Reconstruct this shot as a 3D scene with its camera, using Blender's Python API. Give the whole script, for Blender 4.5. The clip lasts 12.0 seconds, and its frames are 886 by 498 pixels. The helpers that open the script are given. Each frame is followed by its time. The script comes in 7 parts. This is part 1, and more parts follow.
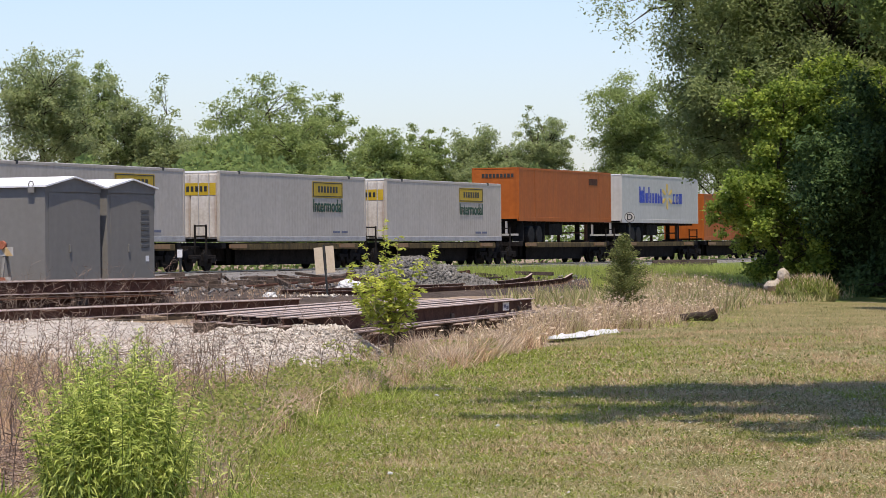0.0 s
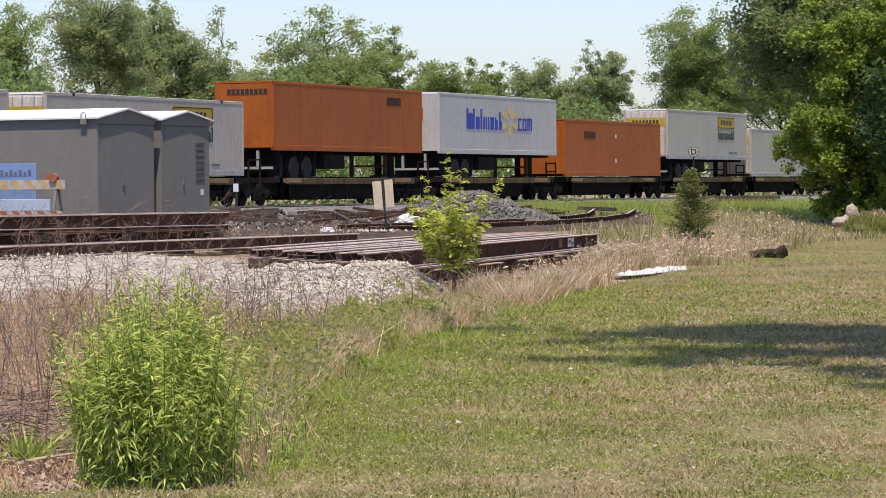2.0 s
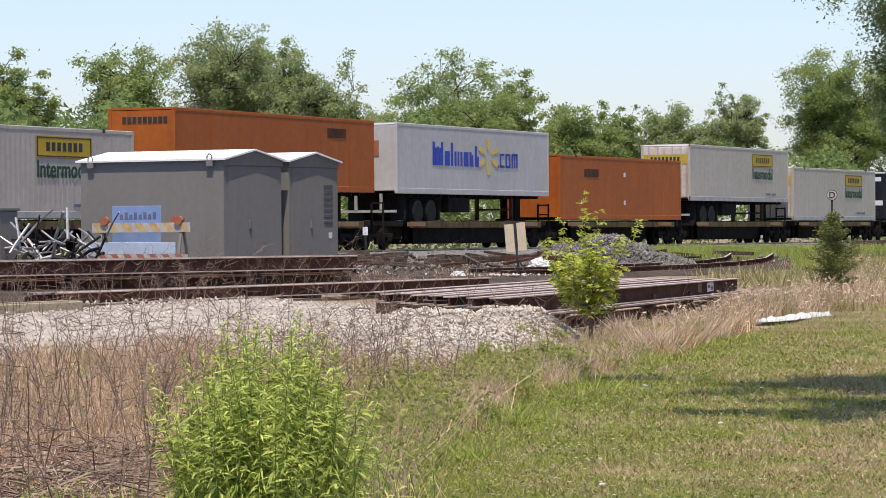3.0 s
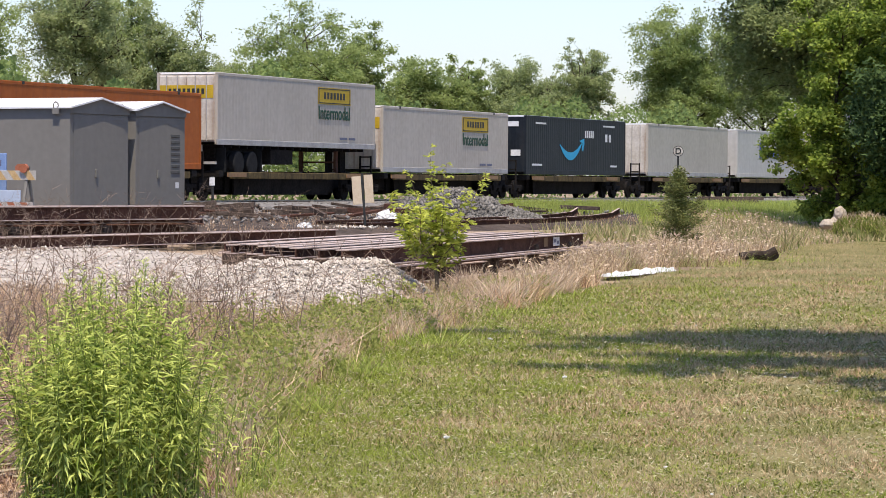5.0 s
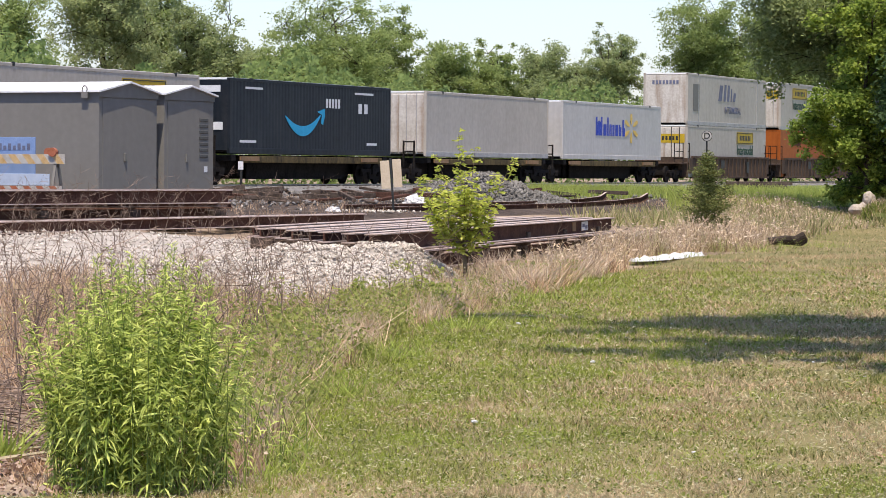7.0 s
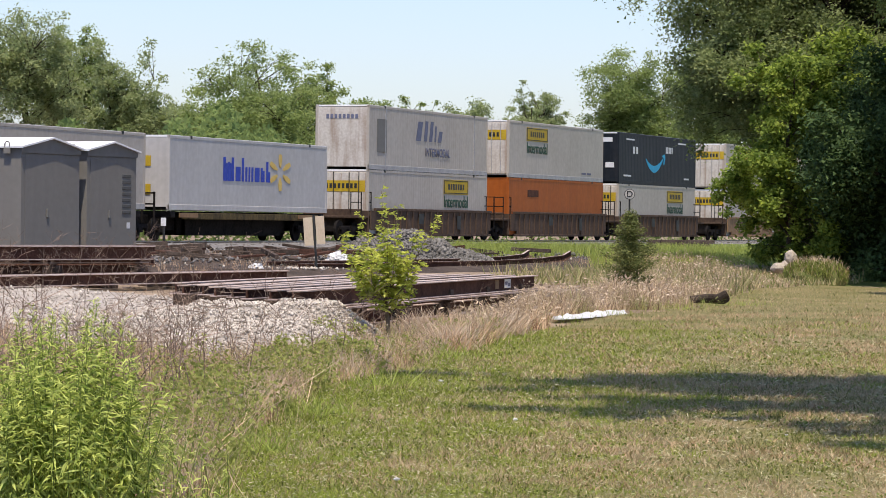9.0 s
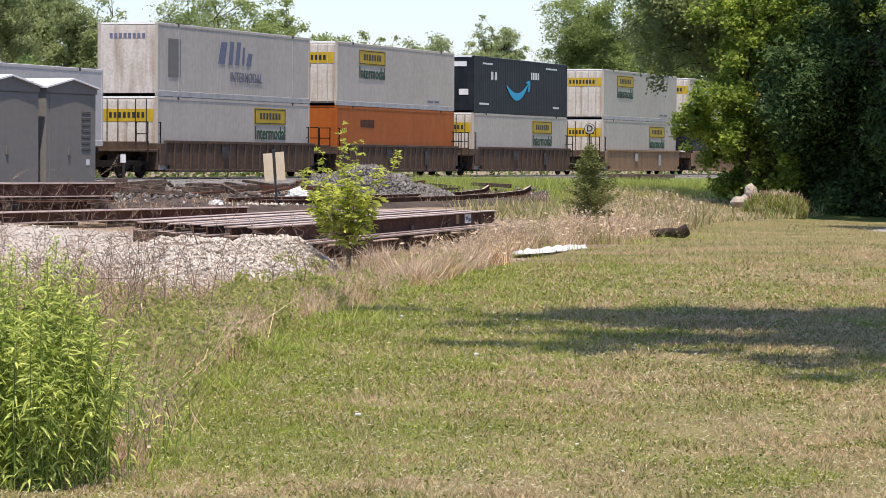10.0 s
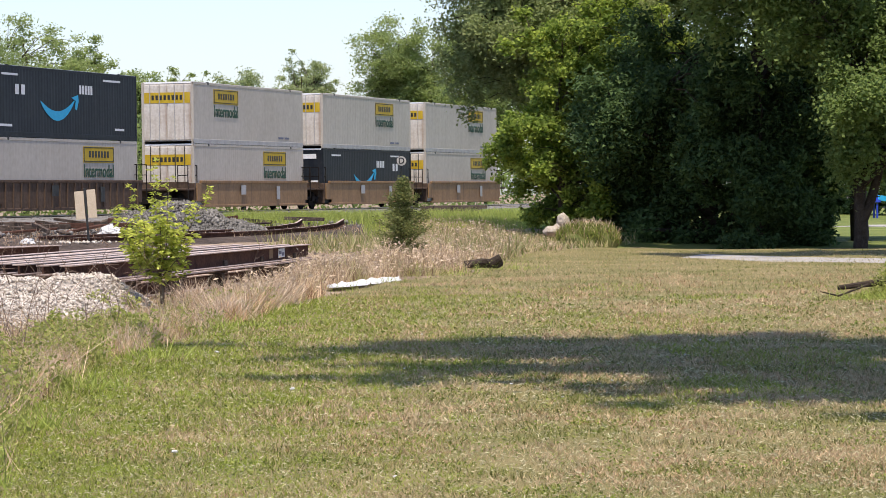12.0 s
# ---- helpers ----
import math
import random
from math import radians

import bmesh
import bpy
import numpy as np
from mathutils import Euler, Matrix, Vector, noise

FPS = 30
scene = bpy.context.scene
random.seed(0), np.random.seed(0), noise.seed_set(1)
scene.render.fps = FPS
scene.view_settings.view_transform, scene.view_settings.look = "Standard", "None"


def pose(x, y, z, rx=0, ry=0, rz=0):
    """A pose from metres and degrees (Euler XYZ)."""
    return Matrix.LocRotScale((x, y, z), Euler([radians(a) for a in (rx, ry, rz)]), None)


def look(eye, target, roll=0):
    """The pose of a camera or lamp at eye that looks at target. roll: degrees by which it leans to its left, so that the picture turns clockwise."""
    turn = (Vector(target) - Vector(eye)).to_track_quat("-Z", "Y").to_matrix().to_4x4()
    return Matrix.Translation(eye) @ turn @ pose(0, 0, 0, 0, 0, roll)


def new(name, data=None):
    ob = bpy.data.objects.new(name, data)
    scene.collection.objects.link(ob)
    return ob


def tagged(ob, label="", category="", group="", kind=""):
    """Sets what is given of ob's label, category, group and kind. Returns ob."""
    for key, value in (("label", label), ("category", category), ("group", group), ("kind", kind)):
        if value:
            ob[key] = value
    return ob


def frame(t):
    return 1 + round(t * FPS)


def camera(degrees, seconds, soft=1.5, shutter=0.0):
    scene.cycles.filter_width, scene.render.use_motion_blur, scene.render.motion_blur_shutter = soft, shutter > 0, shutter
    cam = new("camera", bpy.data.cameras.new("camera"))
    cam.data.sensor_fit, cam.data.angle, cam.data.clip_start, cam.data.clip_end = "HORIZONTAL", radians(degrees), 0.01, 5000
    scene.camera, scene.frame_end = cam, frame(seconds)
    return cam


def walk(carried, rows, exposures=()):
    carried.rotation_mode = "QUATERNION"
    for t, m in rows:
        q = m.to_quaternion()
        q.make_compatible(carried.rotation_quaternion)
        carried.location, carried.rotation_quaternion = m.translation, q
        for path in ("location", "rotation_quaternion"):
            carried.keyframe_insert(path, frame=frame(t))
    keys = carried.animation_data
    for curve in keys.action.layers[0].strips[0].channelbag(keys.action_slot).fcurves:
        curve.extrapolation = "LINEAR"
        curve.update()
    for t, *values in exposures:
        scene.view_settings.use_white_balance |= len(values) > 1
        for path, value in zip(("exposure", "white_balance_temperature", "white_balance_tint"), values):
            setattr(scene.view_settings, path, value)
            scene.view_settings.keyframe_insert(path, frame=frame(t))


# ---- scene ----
# A freight train passes behind a rail yard, seen over a lawn by a long lens.
# The railway's own axes: d is the distance across the line, s the way along it.
PHI = radians(19.3)
ALONG = Vector((math.sin(PHI), math.cos(PHI), 0))
ACROSS = Vector((-math.cos(PHI), math.sin(PHI), 0))
TURN = 70.7          # degrees from world x to the railway's own direction
NEAR_FACE = 51.58    # near face of the load, across the line
TRACK = NEAR_FACE + 1.30
RAIL_TOP = 0.92
rng = np.random.RandomState(7)


def place(d, s, z=0.0):
    v = ACROSS * d + ALONG * s
    return Vector((v.x, v.y, z))


def rail_pose(d, s, z=0.0, turn=0.0):
    v = place(d, s, z)
    return pose(v.x, v.y, v.z, 0, 0, TURN + turn)


# ---- camera and its walk ----
cam = camera(15.94, 12.0, soft=0.55)


def aim(ex, ey, ez, yaw, pitch, roll):
    eye = Vector((ex, ey, ez))
    a, b = radians(yaw), radians(pitch)
    ahead = Vector((-math.sin(a) * math.cos(b), math.cos(a) * math.cos(b), math.sin(b)))
    return look(eye, eye + ahead * 10, roll)


# time, eye, yaw, pitch, roll; two quick steps forward in the first seconds, then a stand
PATH = [
    (0.0, 0.28, -3.8, 1.68, 0.92, 0.021, -0.621), (0.5, 0.28, -3.75, 1.68, 2.385, -0.365, -0.68),
    (1.0, 0.28, -3.75, 1.68, 3.03, -0.819, -0.647), (1.5, 0.14, -1.9, 1.64, 3.45, 0.168, -0.503),
    (2.0, 0.14, -1.9, 1.64, 1.965, -1.13, -0.465), (2.5, 0, 0, 1.6, 4.13, -0.435, -0.543),
    (3.0, 0, 0, 1.6, 4.322, -0.301, -0.409), (3.5, 0, 0, 1.6, 3.156, -0.701, -0.175),
    (5.3, 0, 0, 1.6, 1.541, -1.251, 0.286), (5.5, 0, 0, 1.6, 2.146, -1.406, 0.475),
    (6.0, 0, 0, 1.6, 3.049, -2.275, 0.493), (6.5, 0, 0, 1.6, 2.228, -1.672, 0.463),
    (6.7, 0, 0, 1.6, 2.188, -1.445, 0.39), (8.3, 0, 0, 1.6, 1.109, -1.56, 0.56),
    (8.5, 0, 0, 1.6, 1.108, -1.394, 0.542), (9.0, 0, 0, 1.6, 0.673, -0.406, 0.605),
    (9.5, 0, 0, 1.6, 0.203, -0.867, 0.649), (10.0, 0, 0, 1.6, -0.053, -1.572, 0.329),
    (10.5, 0, 0, 1.6, 0.003, -1.726, -0.066), (11.0, 0, 0, 1.6, 0.128, -1.903, -0.126),
    (11.5, 0, 0, 1.6, -1.926, -0.952, -0.552), (12.0, 0, 0, 1.6, -3.426, -0.983, -0.668)]
walk(cam, [(t, aim(*row)) for t, *row in PATH], exposures=[(0.0, 0.22), (0.5, 0.15), (1.0, 0.24), (1.5, 0.17), (2.0, 0.25), (3.5, 0.25), (5.5, 0.46), (8.5, 0.45), (9.0, 0.26), (9.5, 0.30), (10.2, 0.46), (12.0, 0.46)])

# ---- world and sun ----
SUN_FROM = Vector((0.0, -0.72, 1.85)).normalized()   # the way towards the sun
world = bpy.data.worlds.new("sky")
scene.world = world
world.use_nodes = True
nt = world.node_tree
sky = nt.nodes.new("ShaderNodeTexSky")
sky.sky_type = "NISHITA"
sky.sun_disc = False
sky.sun_elevation = math.asin(SUN_FROM.z)
sky.sun_rotation = math.atan2(SUN_FROM.x, SUN_FROM.y)
sky.air_density, sky.dust_density, sky.ozone_density = 1.0, 0.8, 1.6
haze = nt.nodes.new("ShaderNodeMix")
haze.data_type, haze.blend_type = "RGBA", "MULTIPLY"
haze.inputs["Factor"].default_value, haze.inputs["B"].default_value = 1.0, (1.03, 1.02, 1.2, 1.0)
nt.links.new(sky.outputs["Color"], haze.inputs["A"])
nt.links.new(haze.outputs["Result"], nt.nodes["Background"].inputs["Color"])
nt.nodes["Background"].inputs["Strength"].default_value = 0.128
sun = new("sun", bpy.data.lights.new("sun", "SUN"))
sun.data.energy, sun.data.angle, sun.data.color = 4.45, radians(0.5), (1.0, 0.89, 0.765)
sun.matrix_world = look(SUN_FROM * 100, (0, 0, 0))


# ---- materials ----
def node_mat(name):
    m = bpy.data.materials.new(name)
    m.use_nodes = True
    return m, m.node_tree, m.node_tree.nodes["Principled BSDF"]


def rgb(c):
    return (c[0], c[1], c[2], 1.0)


def surface(name, c1, c2, scale=4.0, rough=0.7, bump=0.3, metal=0.0, fine=8.0, dirt=None, dirt_amount=0.35, island=False, bump_size=0.02, contrast=0.28, streak=1.0):
    """A material that varies from c1 to c2 at two scales, with fine relief and, where wished, streaked dirt."""
    m, t, b = node_mat(name)
    n, l = t.nodes, t.links
    co = n.new("ShaderNodeTexCoord")
    big = n.new("ShaderNodeTexNoise")
    big.inputs["Scale"].default_value, big.inputs["Detail"].default_value = scale, 6
    l.new(co.outputs["Object"], big.inputs["Vector"])
    small = n.new("ShaderNodeTexNoise")
    small.inputs["Scale"].default_value, small.inputs["Detail"].default_value = scale * fine, 4
    l.new(co.outputs["Object"], small.inputs["Vector"])
    mix = n.new("ShaderNodeMath")
    mix.operation = "MULTIPLY_ADD"
    l.new(small.outputs["Fac"], mix.inputs[0])
    mix.inputs[1].default_value = 0.5
    half = n.new("ShaderNodeMath")
    half.operation = "MULTIPLY"
    half.inputs[1].default_value = 0.5
    l.new(big.outputs["Fac"], half.inputs[0])
    l.new(half.outputs[0], mix.inputs[2])
    ramp = n.new("ShaderNodeValToRGB")
    ramp.color_ramp.elements[0].position, ramp.color_ramp.elements[1].position = 0.5 - contrast / 2, 0.5 + contrast / 2
    ramp.color_ramp.elements[0].color, ramp.color_ramp.elements[1].color = rgb(c1), rgb(c2)
    l.new(mix.outputs[0], ramp.inputs["Fac"])
    colour = ramp.outputs["Color"]
    if island:
        geo = n.new("ShaderNodeNewGeometry")
        hsv = n.new("ShaderNodeHueSaturation")
        val = n.new("ShaderNodeMapRange")
        val.inputs["To Min"].default_value, val.inputs["To Max"].default_value = 0.72, 1.28
        l.new(geo.outputs["Random Per Island"], val.inputs["Value"])
        l.new(val.outputs[0], hsv.inputs["Value"])
        l.new(colour, hsv.inputs["Color"])
        colour = hsv.outputs["Color"]
    if dirt:
        st = n.new("ShaderNodeTexNoise")
        mp = n.new("ShaderNodeMapping")
        mp.inputs["Scale"].default_value = (1.0, 1.0, 0.12 if streak else 1.0)
        l.new(co.outputs["Object"], mp.inputs["Vector"])
        l.new(mp.outputs[0], st.inputs["Vector"])
        st.inputs["Scale"].default_value, st.inputs["Detail"].default_value = 3.0, 8
        dr = n.new("ShaderNodeValToRGB")
        dr.color_ramp.elements[0].position, dr.color_ramp.elements[1].position = 0.48, 0.72
        dr.color_ramp.elements[0].color = (0, 0, 0, 1)
        dr.color_ramp.elements[1].color = (dirt_amount,) * 3 + (1,)
        l.new(st.outputs["Fac"], dr.inputs["Fac"])
        mx = n.new("ShaderNodeMix")
        mx.data_type = "RGBA"
        l.new(dr.outputs["Color"], mx.inputs["Factor"])
        l.new(colour, mx.inputs["A"])
        mx.inputs["B"].default_value = rgb(dirt)
        colour = mx.outputs["Result"]
    l.new(colour, b.inputs["Base Color"])
    b.inputs["Roughness"].default_value, b.inputs["Metallic"].default_value = rough, metal
    b.inputs["Specular IOR Level"].default_value = 0.08 if rough >= 0.74 else 0.16
    if bump:
        bp = n.new("ShaderNodeBump")
        bp.inputs["Strength"].default_value, bp.inputs["Distance"].default_value = bump, bump_size
        l.new(mix.outputs[0], bp.inputs["Height"])
        l.new(bp.outputs[0], b.inputs["Normal"])
    return m


def leafy(name, c1, c2, through_light=0.35, rough=0.55, patch=0.0, c3=None, patch_scale=0.5):
    """Leaves or blades: each island of the mesh has a shade of its own between c1 and c2; c3 comes in patches over the ground."""
    m, t, b = node_mat(name)
    n, l = t.nodes, t.links
    geo = n.new("ShaderNodeNewGeometry")
    ramp = n.new("ShaderNodeValToRGB")
    ramp.color_ramp.elements[0].color, ramp.color_ramp.elements[1].color = rgb(c1), rgb(c2)
    l.new(geo.outputs["Random Per Island"], ramp.inputs["Fac"])
    colour = ramp.outputs["Color"]
    if c3:
        co = n.new("ShaderNodeTexCoord")
        nz = n.new("ShaderNodeTexNoise")
        nz.inputs["Scale"].default_value, nz.inputs["Detail"].default_value = patch_scale, 5
        l.new(co.outputs["Object"], nz.inputs["Vector"])
        add = n.new("ShaderNodeMath")
        add.operation = "MULTIPLY_ADD"
        l.new(geo.outputs["Random Per Island"], add.inputs[0])
        add.inputs[1].default_value = 0.22
        l.new(nz.outputs["Fac"], add.inputs[2])
        pr = n.new("ShaderNodeMapRange")
        pr.inputs["From Min"].default_value, pr.inputs["From Max"].default_value = patch, patch + 0.16
        l.new(add.outputs[0], pr.inputs["Value"])
        mx = n.new("ShaderNodeMix")
        mx.data_type = "RGBA"
        l.new(pr.outputs[0], mx.inputs["Factor"])
        l.new(colour, mx.inputs["A"])
        mx.inputs["B"].default_value = rgb(c3)
        colour = mx.outputs["Result"]
    l.new(colour, b.inputs["Base Color"])
    b.inputs["Roughness"].default_value = rough
    b.inputs["Specular IOR Level"].default_value = 0.12
    tr = n.new("ShaderNodeBsdfTranslucent")
    l.new(colour, tr.inputs["Color"])
    ms = n.new("ShaderNodeMixShader")
    ms.inputs["Fac"].default_value = through_light
    l.new(b.outputs[0], ms.inputs[1])
    l.new(tr.outputs[0], ms.inputs[2])
    l.new(ms.outputs[0], n["Material Output"].inputs["Surface"])
    return m


M = {}
M["soil"] = surface("dry_soil", (0.17, 0.125, 0.085), (0.36, 0.28, 0.20), 0.6, 0.95, 0.6, fine=14)
M["lawn"] = surface("lawn_soil", (0.11, 0.115, 0.035), (0.25, 0.20, 0.10), 0.45, 0.95, 0.6, fine=40)
M["far_grass"] = surface("shaded_far_grass", (0.085, 0.115, 0.03), (0.19, 0.215, 0.065), 0.45, 0.95, 0.6, fine=40)
M["gravel"] = surface("pale_gravel", (0.29, 0.255, 0.215), (0.50, 0.45, 0.385), 1.4, 0.95, 0.9, fine=26, bump_size=0.04)
M["yard"] = surface("yard_dirt", (0.033, 0.026, 0.022), (0.13, 0.101, 0.081), 1.1, 0.95, 0.9, fine=20, bump_size=0.05)
M["ballast"] = surface("track_ballast", (0.09, 0.085, 0.08), (0.30, 0.285, 0.27), 3.0, 0.95, 1.0, fine=9, bump_size=0.08)
M["lane"] = surface("gravel_lane", (0.25, 0.235, 0.215), (0.43, 0.405, 0.375), 0.8, 0.95, 0.6, fine=18)
M["rust"] = surface("rusty_steel", (0.045, 0.023, 0.017), (0.125, 0.064, 0.045), 2.5, 0.9, 0.4, metal=0.0, fine=10)
M["railhead"] = surface("pale_railhead", (0.31, 0.235, 0.20), (0.54, 0.44, 0.39), 2.0, 0.95, 0.15, metal=0.0)
M["shine"] = surface("polished_railhead", (0.35, 0.33, 0.31), (0.5, 0.48, 0.46), 2.0, 0.35, 0.05, metal=0.9)
M["timber"] = surface("old_timber", (0.045, 0.033, 0.025), (0.13, 0.10, 0.08), 3.0, 0.9, 0.5, fine=8)
M["pale_timber"] = surface("bleached_timber", (0.30, 0.25, 0.16), (0.48, 0.41, 0.28), 3.0, 0.9, 0.4)
M["white_box"] = surface("white_box_paint", (0.405, 0.362, 0.305), (0.485, 0.442, 0.38), 0.5, 0.5, 0.1, dirt=(0.27, 0.23, 0.19), dirt_amount=0.2)
M["white_clean"] = surface("white_trailer_paint", (0.45, 0.43, 0.40), (0.53, 0.51, 0.48), 0.5, 0.45, 0.08, dirt=(0.33, 0.31, 0.29), dirt_amount=0.25)
M["orange"] = surface("orange_box_paint", (0.33, 0.086, 0.015), (0.41, 0.113, 0.021), 0.5, 0.55, 0.1, dirt=(0.19, 0.06, 0.02), dirt_amount=0.35)
M["navy"] = surface("navy_box_paint", (0.008, 0.011, 0.016), (0.017, 0.022, 0.029), 0.5, 0.5, 0.1, dirt=(0.06, 0.06, 0.06), dirt_amount=0.25)
M["door_white"] = surface("door_white_paint", (0.48, 0.43, 0.37), (0.64, 0.60, 0.54), 1.2, 0.55, 0.15, dirt=(0.22, 0.12, 0.06), dirt_amount=0.55)
M["frame_grey"] = surface("box_frame_paint", (0.30, 0.29, 0.28), (0.44, 0.43, 0.41), 2.0, 0.55, 0.1)
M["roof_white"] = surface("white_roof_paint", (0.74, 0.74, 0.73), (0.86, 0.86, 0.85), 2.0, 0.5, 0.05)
M["yellow"] = surface("yellow_panel", (0.40, 0.27, 0.02), (0.52, 0.36, 0.035), 3.0, 0.5, 0.05)
M["ink"] = surface("dark_lettering", (0.02, 0.022, 0.022), (0.05, 0.052, 0.05), 4.0, 0.5, 0.0)
M["green_ink"] = surface("dark_green_lettering", (0.010, 0.045, 0.030), (0.025, 0.085, 0.055), 4.0, 0.5, 0.0)
M["blue_ink"] = surface("blue_lettering", (0.025, 0.05, 0.34), (0.045, 0.085, 0.46), 4.0, 0.5, 0.0)
M["grey_ink"] = surface("slate_lettering", (0.10, 0.11, 0.17), (0.17, 0.18, 0.25), 4.0, 0.5, 0.0)
M["spark"] = surface("amber_petals", (0.62, 0.42, 0.10), (0.76, 0.54, 0.16), 4.0, 0.5, 0.0)
M["sky_ink"] = surface("bright_blue_mark", (0.02, 0.30, 0.52), (0.04, 0.40, 0.64), 4.0, 0.5, 0.0)
M["white_ink"] = surface("white_lettering", (0.6, 0.6, 0.6), (0.75, 0.75, 0.75), 4.0, 0.5, 0.0)
M["black_steel"] = surface("grimy_black_steel", (0.007, 0.006, 0.0055), (0.028, 0.024, 0.021), 1.5, 0.9, 0.3, fine=9)
M["brown_car"] = surface("brown_car_paint", (0.068, 0.045, 0.032), (0.125, 0.085, 0.060), 0.7, 0.75, 0.25, dirt=(0.035, 0.027, 0.022), dirt_amount=0.6)
M["tan_car"] = surface("tan_car_paint", (0.21, 0.125, 0.062), (0.30, 0.185, 0.095), 0.7, 0.6, 0.15, dirt=(0.11, 0.07, 0.045), dirt_amount=0.5)
M["rubber"] = surface("tyre_rubber", (0.012, 0.012, 0.012), (0.03, 0.03, 0.03), 5.0, 0.8, 0.3)
M["galv"] = surface("grey_painted_steel", (0.182, 0.173, 0.154), (0.236, 0.225, 0.203), 0.7, 0.85, 0.08, metal=0.0, dirt=(0.17, 0.155, 0.14), dirt_amount=0.2, contrast=0.6)
M["galv_dark"] = surface("weathered_galvanised_steel", (0.165, 0.160, 0.142), (0.225, 0.217, 0.195), 0.7, 0.78, 0.08, dirt=(0.10, 0.10, 0.10), dirt_amount=0.2, contrast=0.6)
M["frame_dark"] = surface("shadowed_louvre_paint", (0.085, 0.085, 0.08), (0.12, 0.12, 0.115), 2.0, 0.7, 0.05)
M["worn_sill"] = surface("worn_yellowish_sill", (0.055, 0.042, 0.025), (0.19, 0.14, 0.06), 1.2, 0.85, 0.2, dirt=(0.03, 0.025, 0.02), dirt_amount=0.8, contrast=0.4)
M["safety_orange"] = surface("faded_safety_orange", (0.30, 0.10, 0.05), (0.42, 0.15, 0.085), 6.0, 0.5, 0.05)
M["pale_blue"] = surface("pale_blue_sheet", (0.17, 0.26, 0.46), (0.25, 0.34, 0.54), 5.0, 0.5, 0.05)
M["faded_amber"] = surface("faded_amber_stripe", (0.42, 0.26, 0.10), (0.60, 0.44, 0.24), 6.0, 0.6, 0.05)
M["blue_white"] = surface("bluish_white_board", (0.36, 0.43, 0.54), (0.47, 0.53, 0.62), 5.0, 0.5, 0.05)
M["cream"] = surface("faded_cream_sign_back", (0.50, 0.40, 0.28), (0.62, 0.52, 0.38), 5.0, 0.6, 0.05)
M["bright_metal"] = surface("bright_scrap_metal", (0.22, 0.215, 0.21), (0.48, 0.475, 0.47), 4.0, 0.45, 0.2, metal=0.6)
M["plastic"] = surface("white_plastic_sheet", (0.48, 0.47, 0.45), (0.72, 0.71, 0.69), 5.0, 0.4, 0.5)
M["concrete"] = surface("broken_concrete", (0.30, 0.255, 0.20), (0.47, 0.41, 0.335), 3.0, 0.9, 0.8, fine=6)
M["moss"] = surface("mossy_earth", (0.085, 0.10, 0.03), (0.16, 0.16, 0.06), 2.0, 0.95, 0.6)
M["stone_pale"] = surface("pale_crushed_stone", (0.39, 0.345, 0.29), (0.60, 0.54, 0.465), 2.0, 0.95, 0.4, island=True)
M["stone_dark"] = surface("dark_crushed_stone", (0.085, 0.079, 0.07), (0.215, 0.203, 0.185), 2.0, 0.95, 0.4, island=True)
M["bark"] = surface("tree_bark", (0.028, 0.021, 0.016), (0.075, 0.058, 0.045), 6.0, 0.95, 0.8)
M["young_bark"] = surface("young_brown_bark", (0.085, 0.062, 0.042), (0.19, 0.145, 0.105), 8.0, 0.95, 0.6)
M["litter"] = leafy("dead_leaf_litter", (0.16, 0.09, 0.06), (0.56, 0.42, 0.33), 0.1, 0.9)
M["straw_mix"] = leafy("straw_with_green", (0.16, 0.10, 0.055), (0.88, 0.68, 0.45), 0.25, 0.8, patch=0.68, c3=(0.31, 0.33, 0.10), patch_scale=0.35)
M["twig"] = leafy("dead_stalks", (0.075, 0.05, 0.038), (0.36, 0.265, 0.20), 0.0, 0.9)
M["straw"] = leafy("straw", (0.34, 0.205, 0.115), (0.82, 0.60, 0.385), 0.2, 0.8)
M["seed"] = leafy("pale_seed_heads", (0.48, 0.36, 0.24), (0.74, 0.60, 0.44), 0.3, 0.8)
M["weed_leaf"] = leafy("dull_weed_leaves", (0.20, 0.235, 0.05), (0.44, 0.46, 0.14), 0.5, 0.6)
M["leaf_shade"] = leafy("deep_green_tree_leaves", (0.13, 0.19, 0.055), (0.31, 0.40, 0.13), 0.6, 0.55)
M["board_white"] = surface("weathered_white_board", (0.36, 0.34, 0.31), (0.52, 0.50, 0.46), 6.0, 0.6, 0.05, dirt=(0.3, 0.22, 0.14), dirt_amount=0.5)
M["lawn_blade"] = leafy("lawn_blades", (0.065, 0.08, 0.014), (0.36, 0.375, 0.105), 0.25, 0.6, patch=0.51, c3=(0.52, 0.395, 0.24), patch_scale=0.6)
M["lush_blade"] = leafy("lush_lawn_blades", (0.15, 0.205, 0.02), (0.39, 0.445, 0.085), 0.3, 0.6)
M["clover"] = leafy("clover_and_broad_leaves", (0.11, 0.15, 0.025), (0.34, 0.37, 0.10), 0.3, 0.6)
M["thatch"] = leafy("dead_thatch", (0.26, 0.165, 0.085), (0.66, 0.47, 0.30), 0.2, 0.8)
M["pale_blade"] = leafy("bleached_blades", (0.36, 0.34, 0.17), (0.72, 0.66, 0.44), 0.3, 0.7)
M["leaf_willow"] = leafy("olive_willow_leaves", (0.185, 0.235, 0.085), (0.38, 0.435, 0.185), 0.6, 0.55)
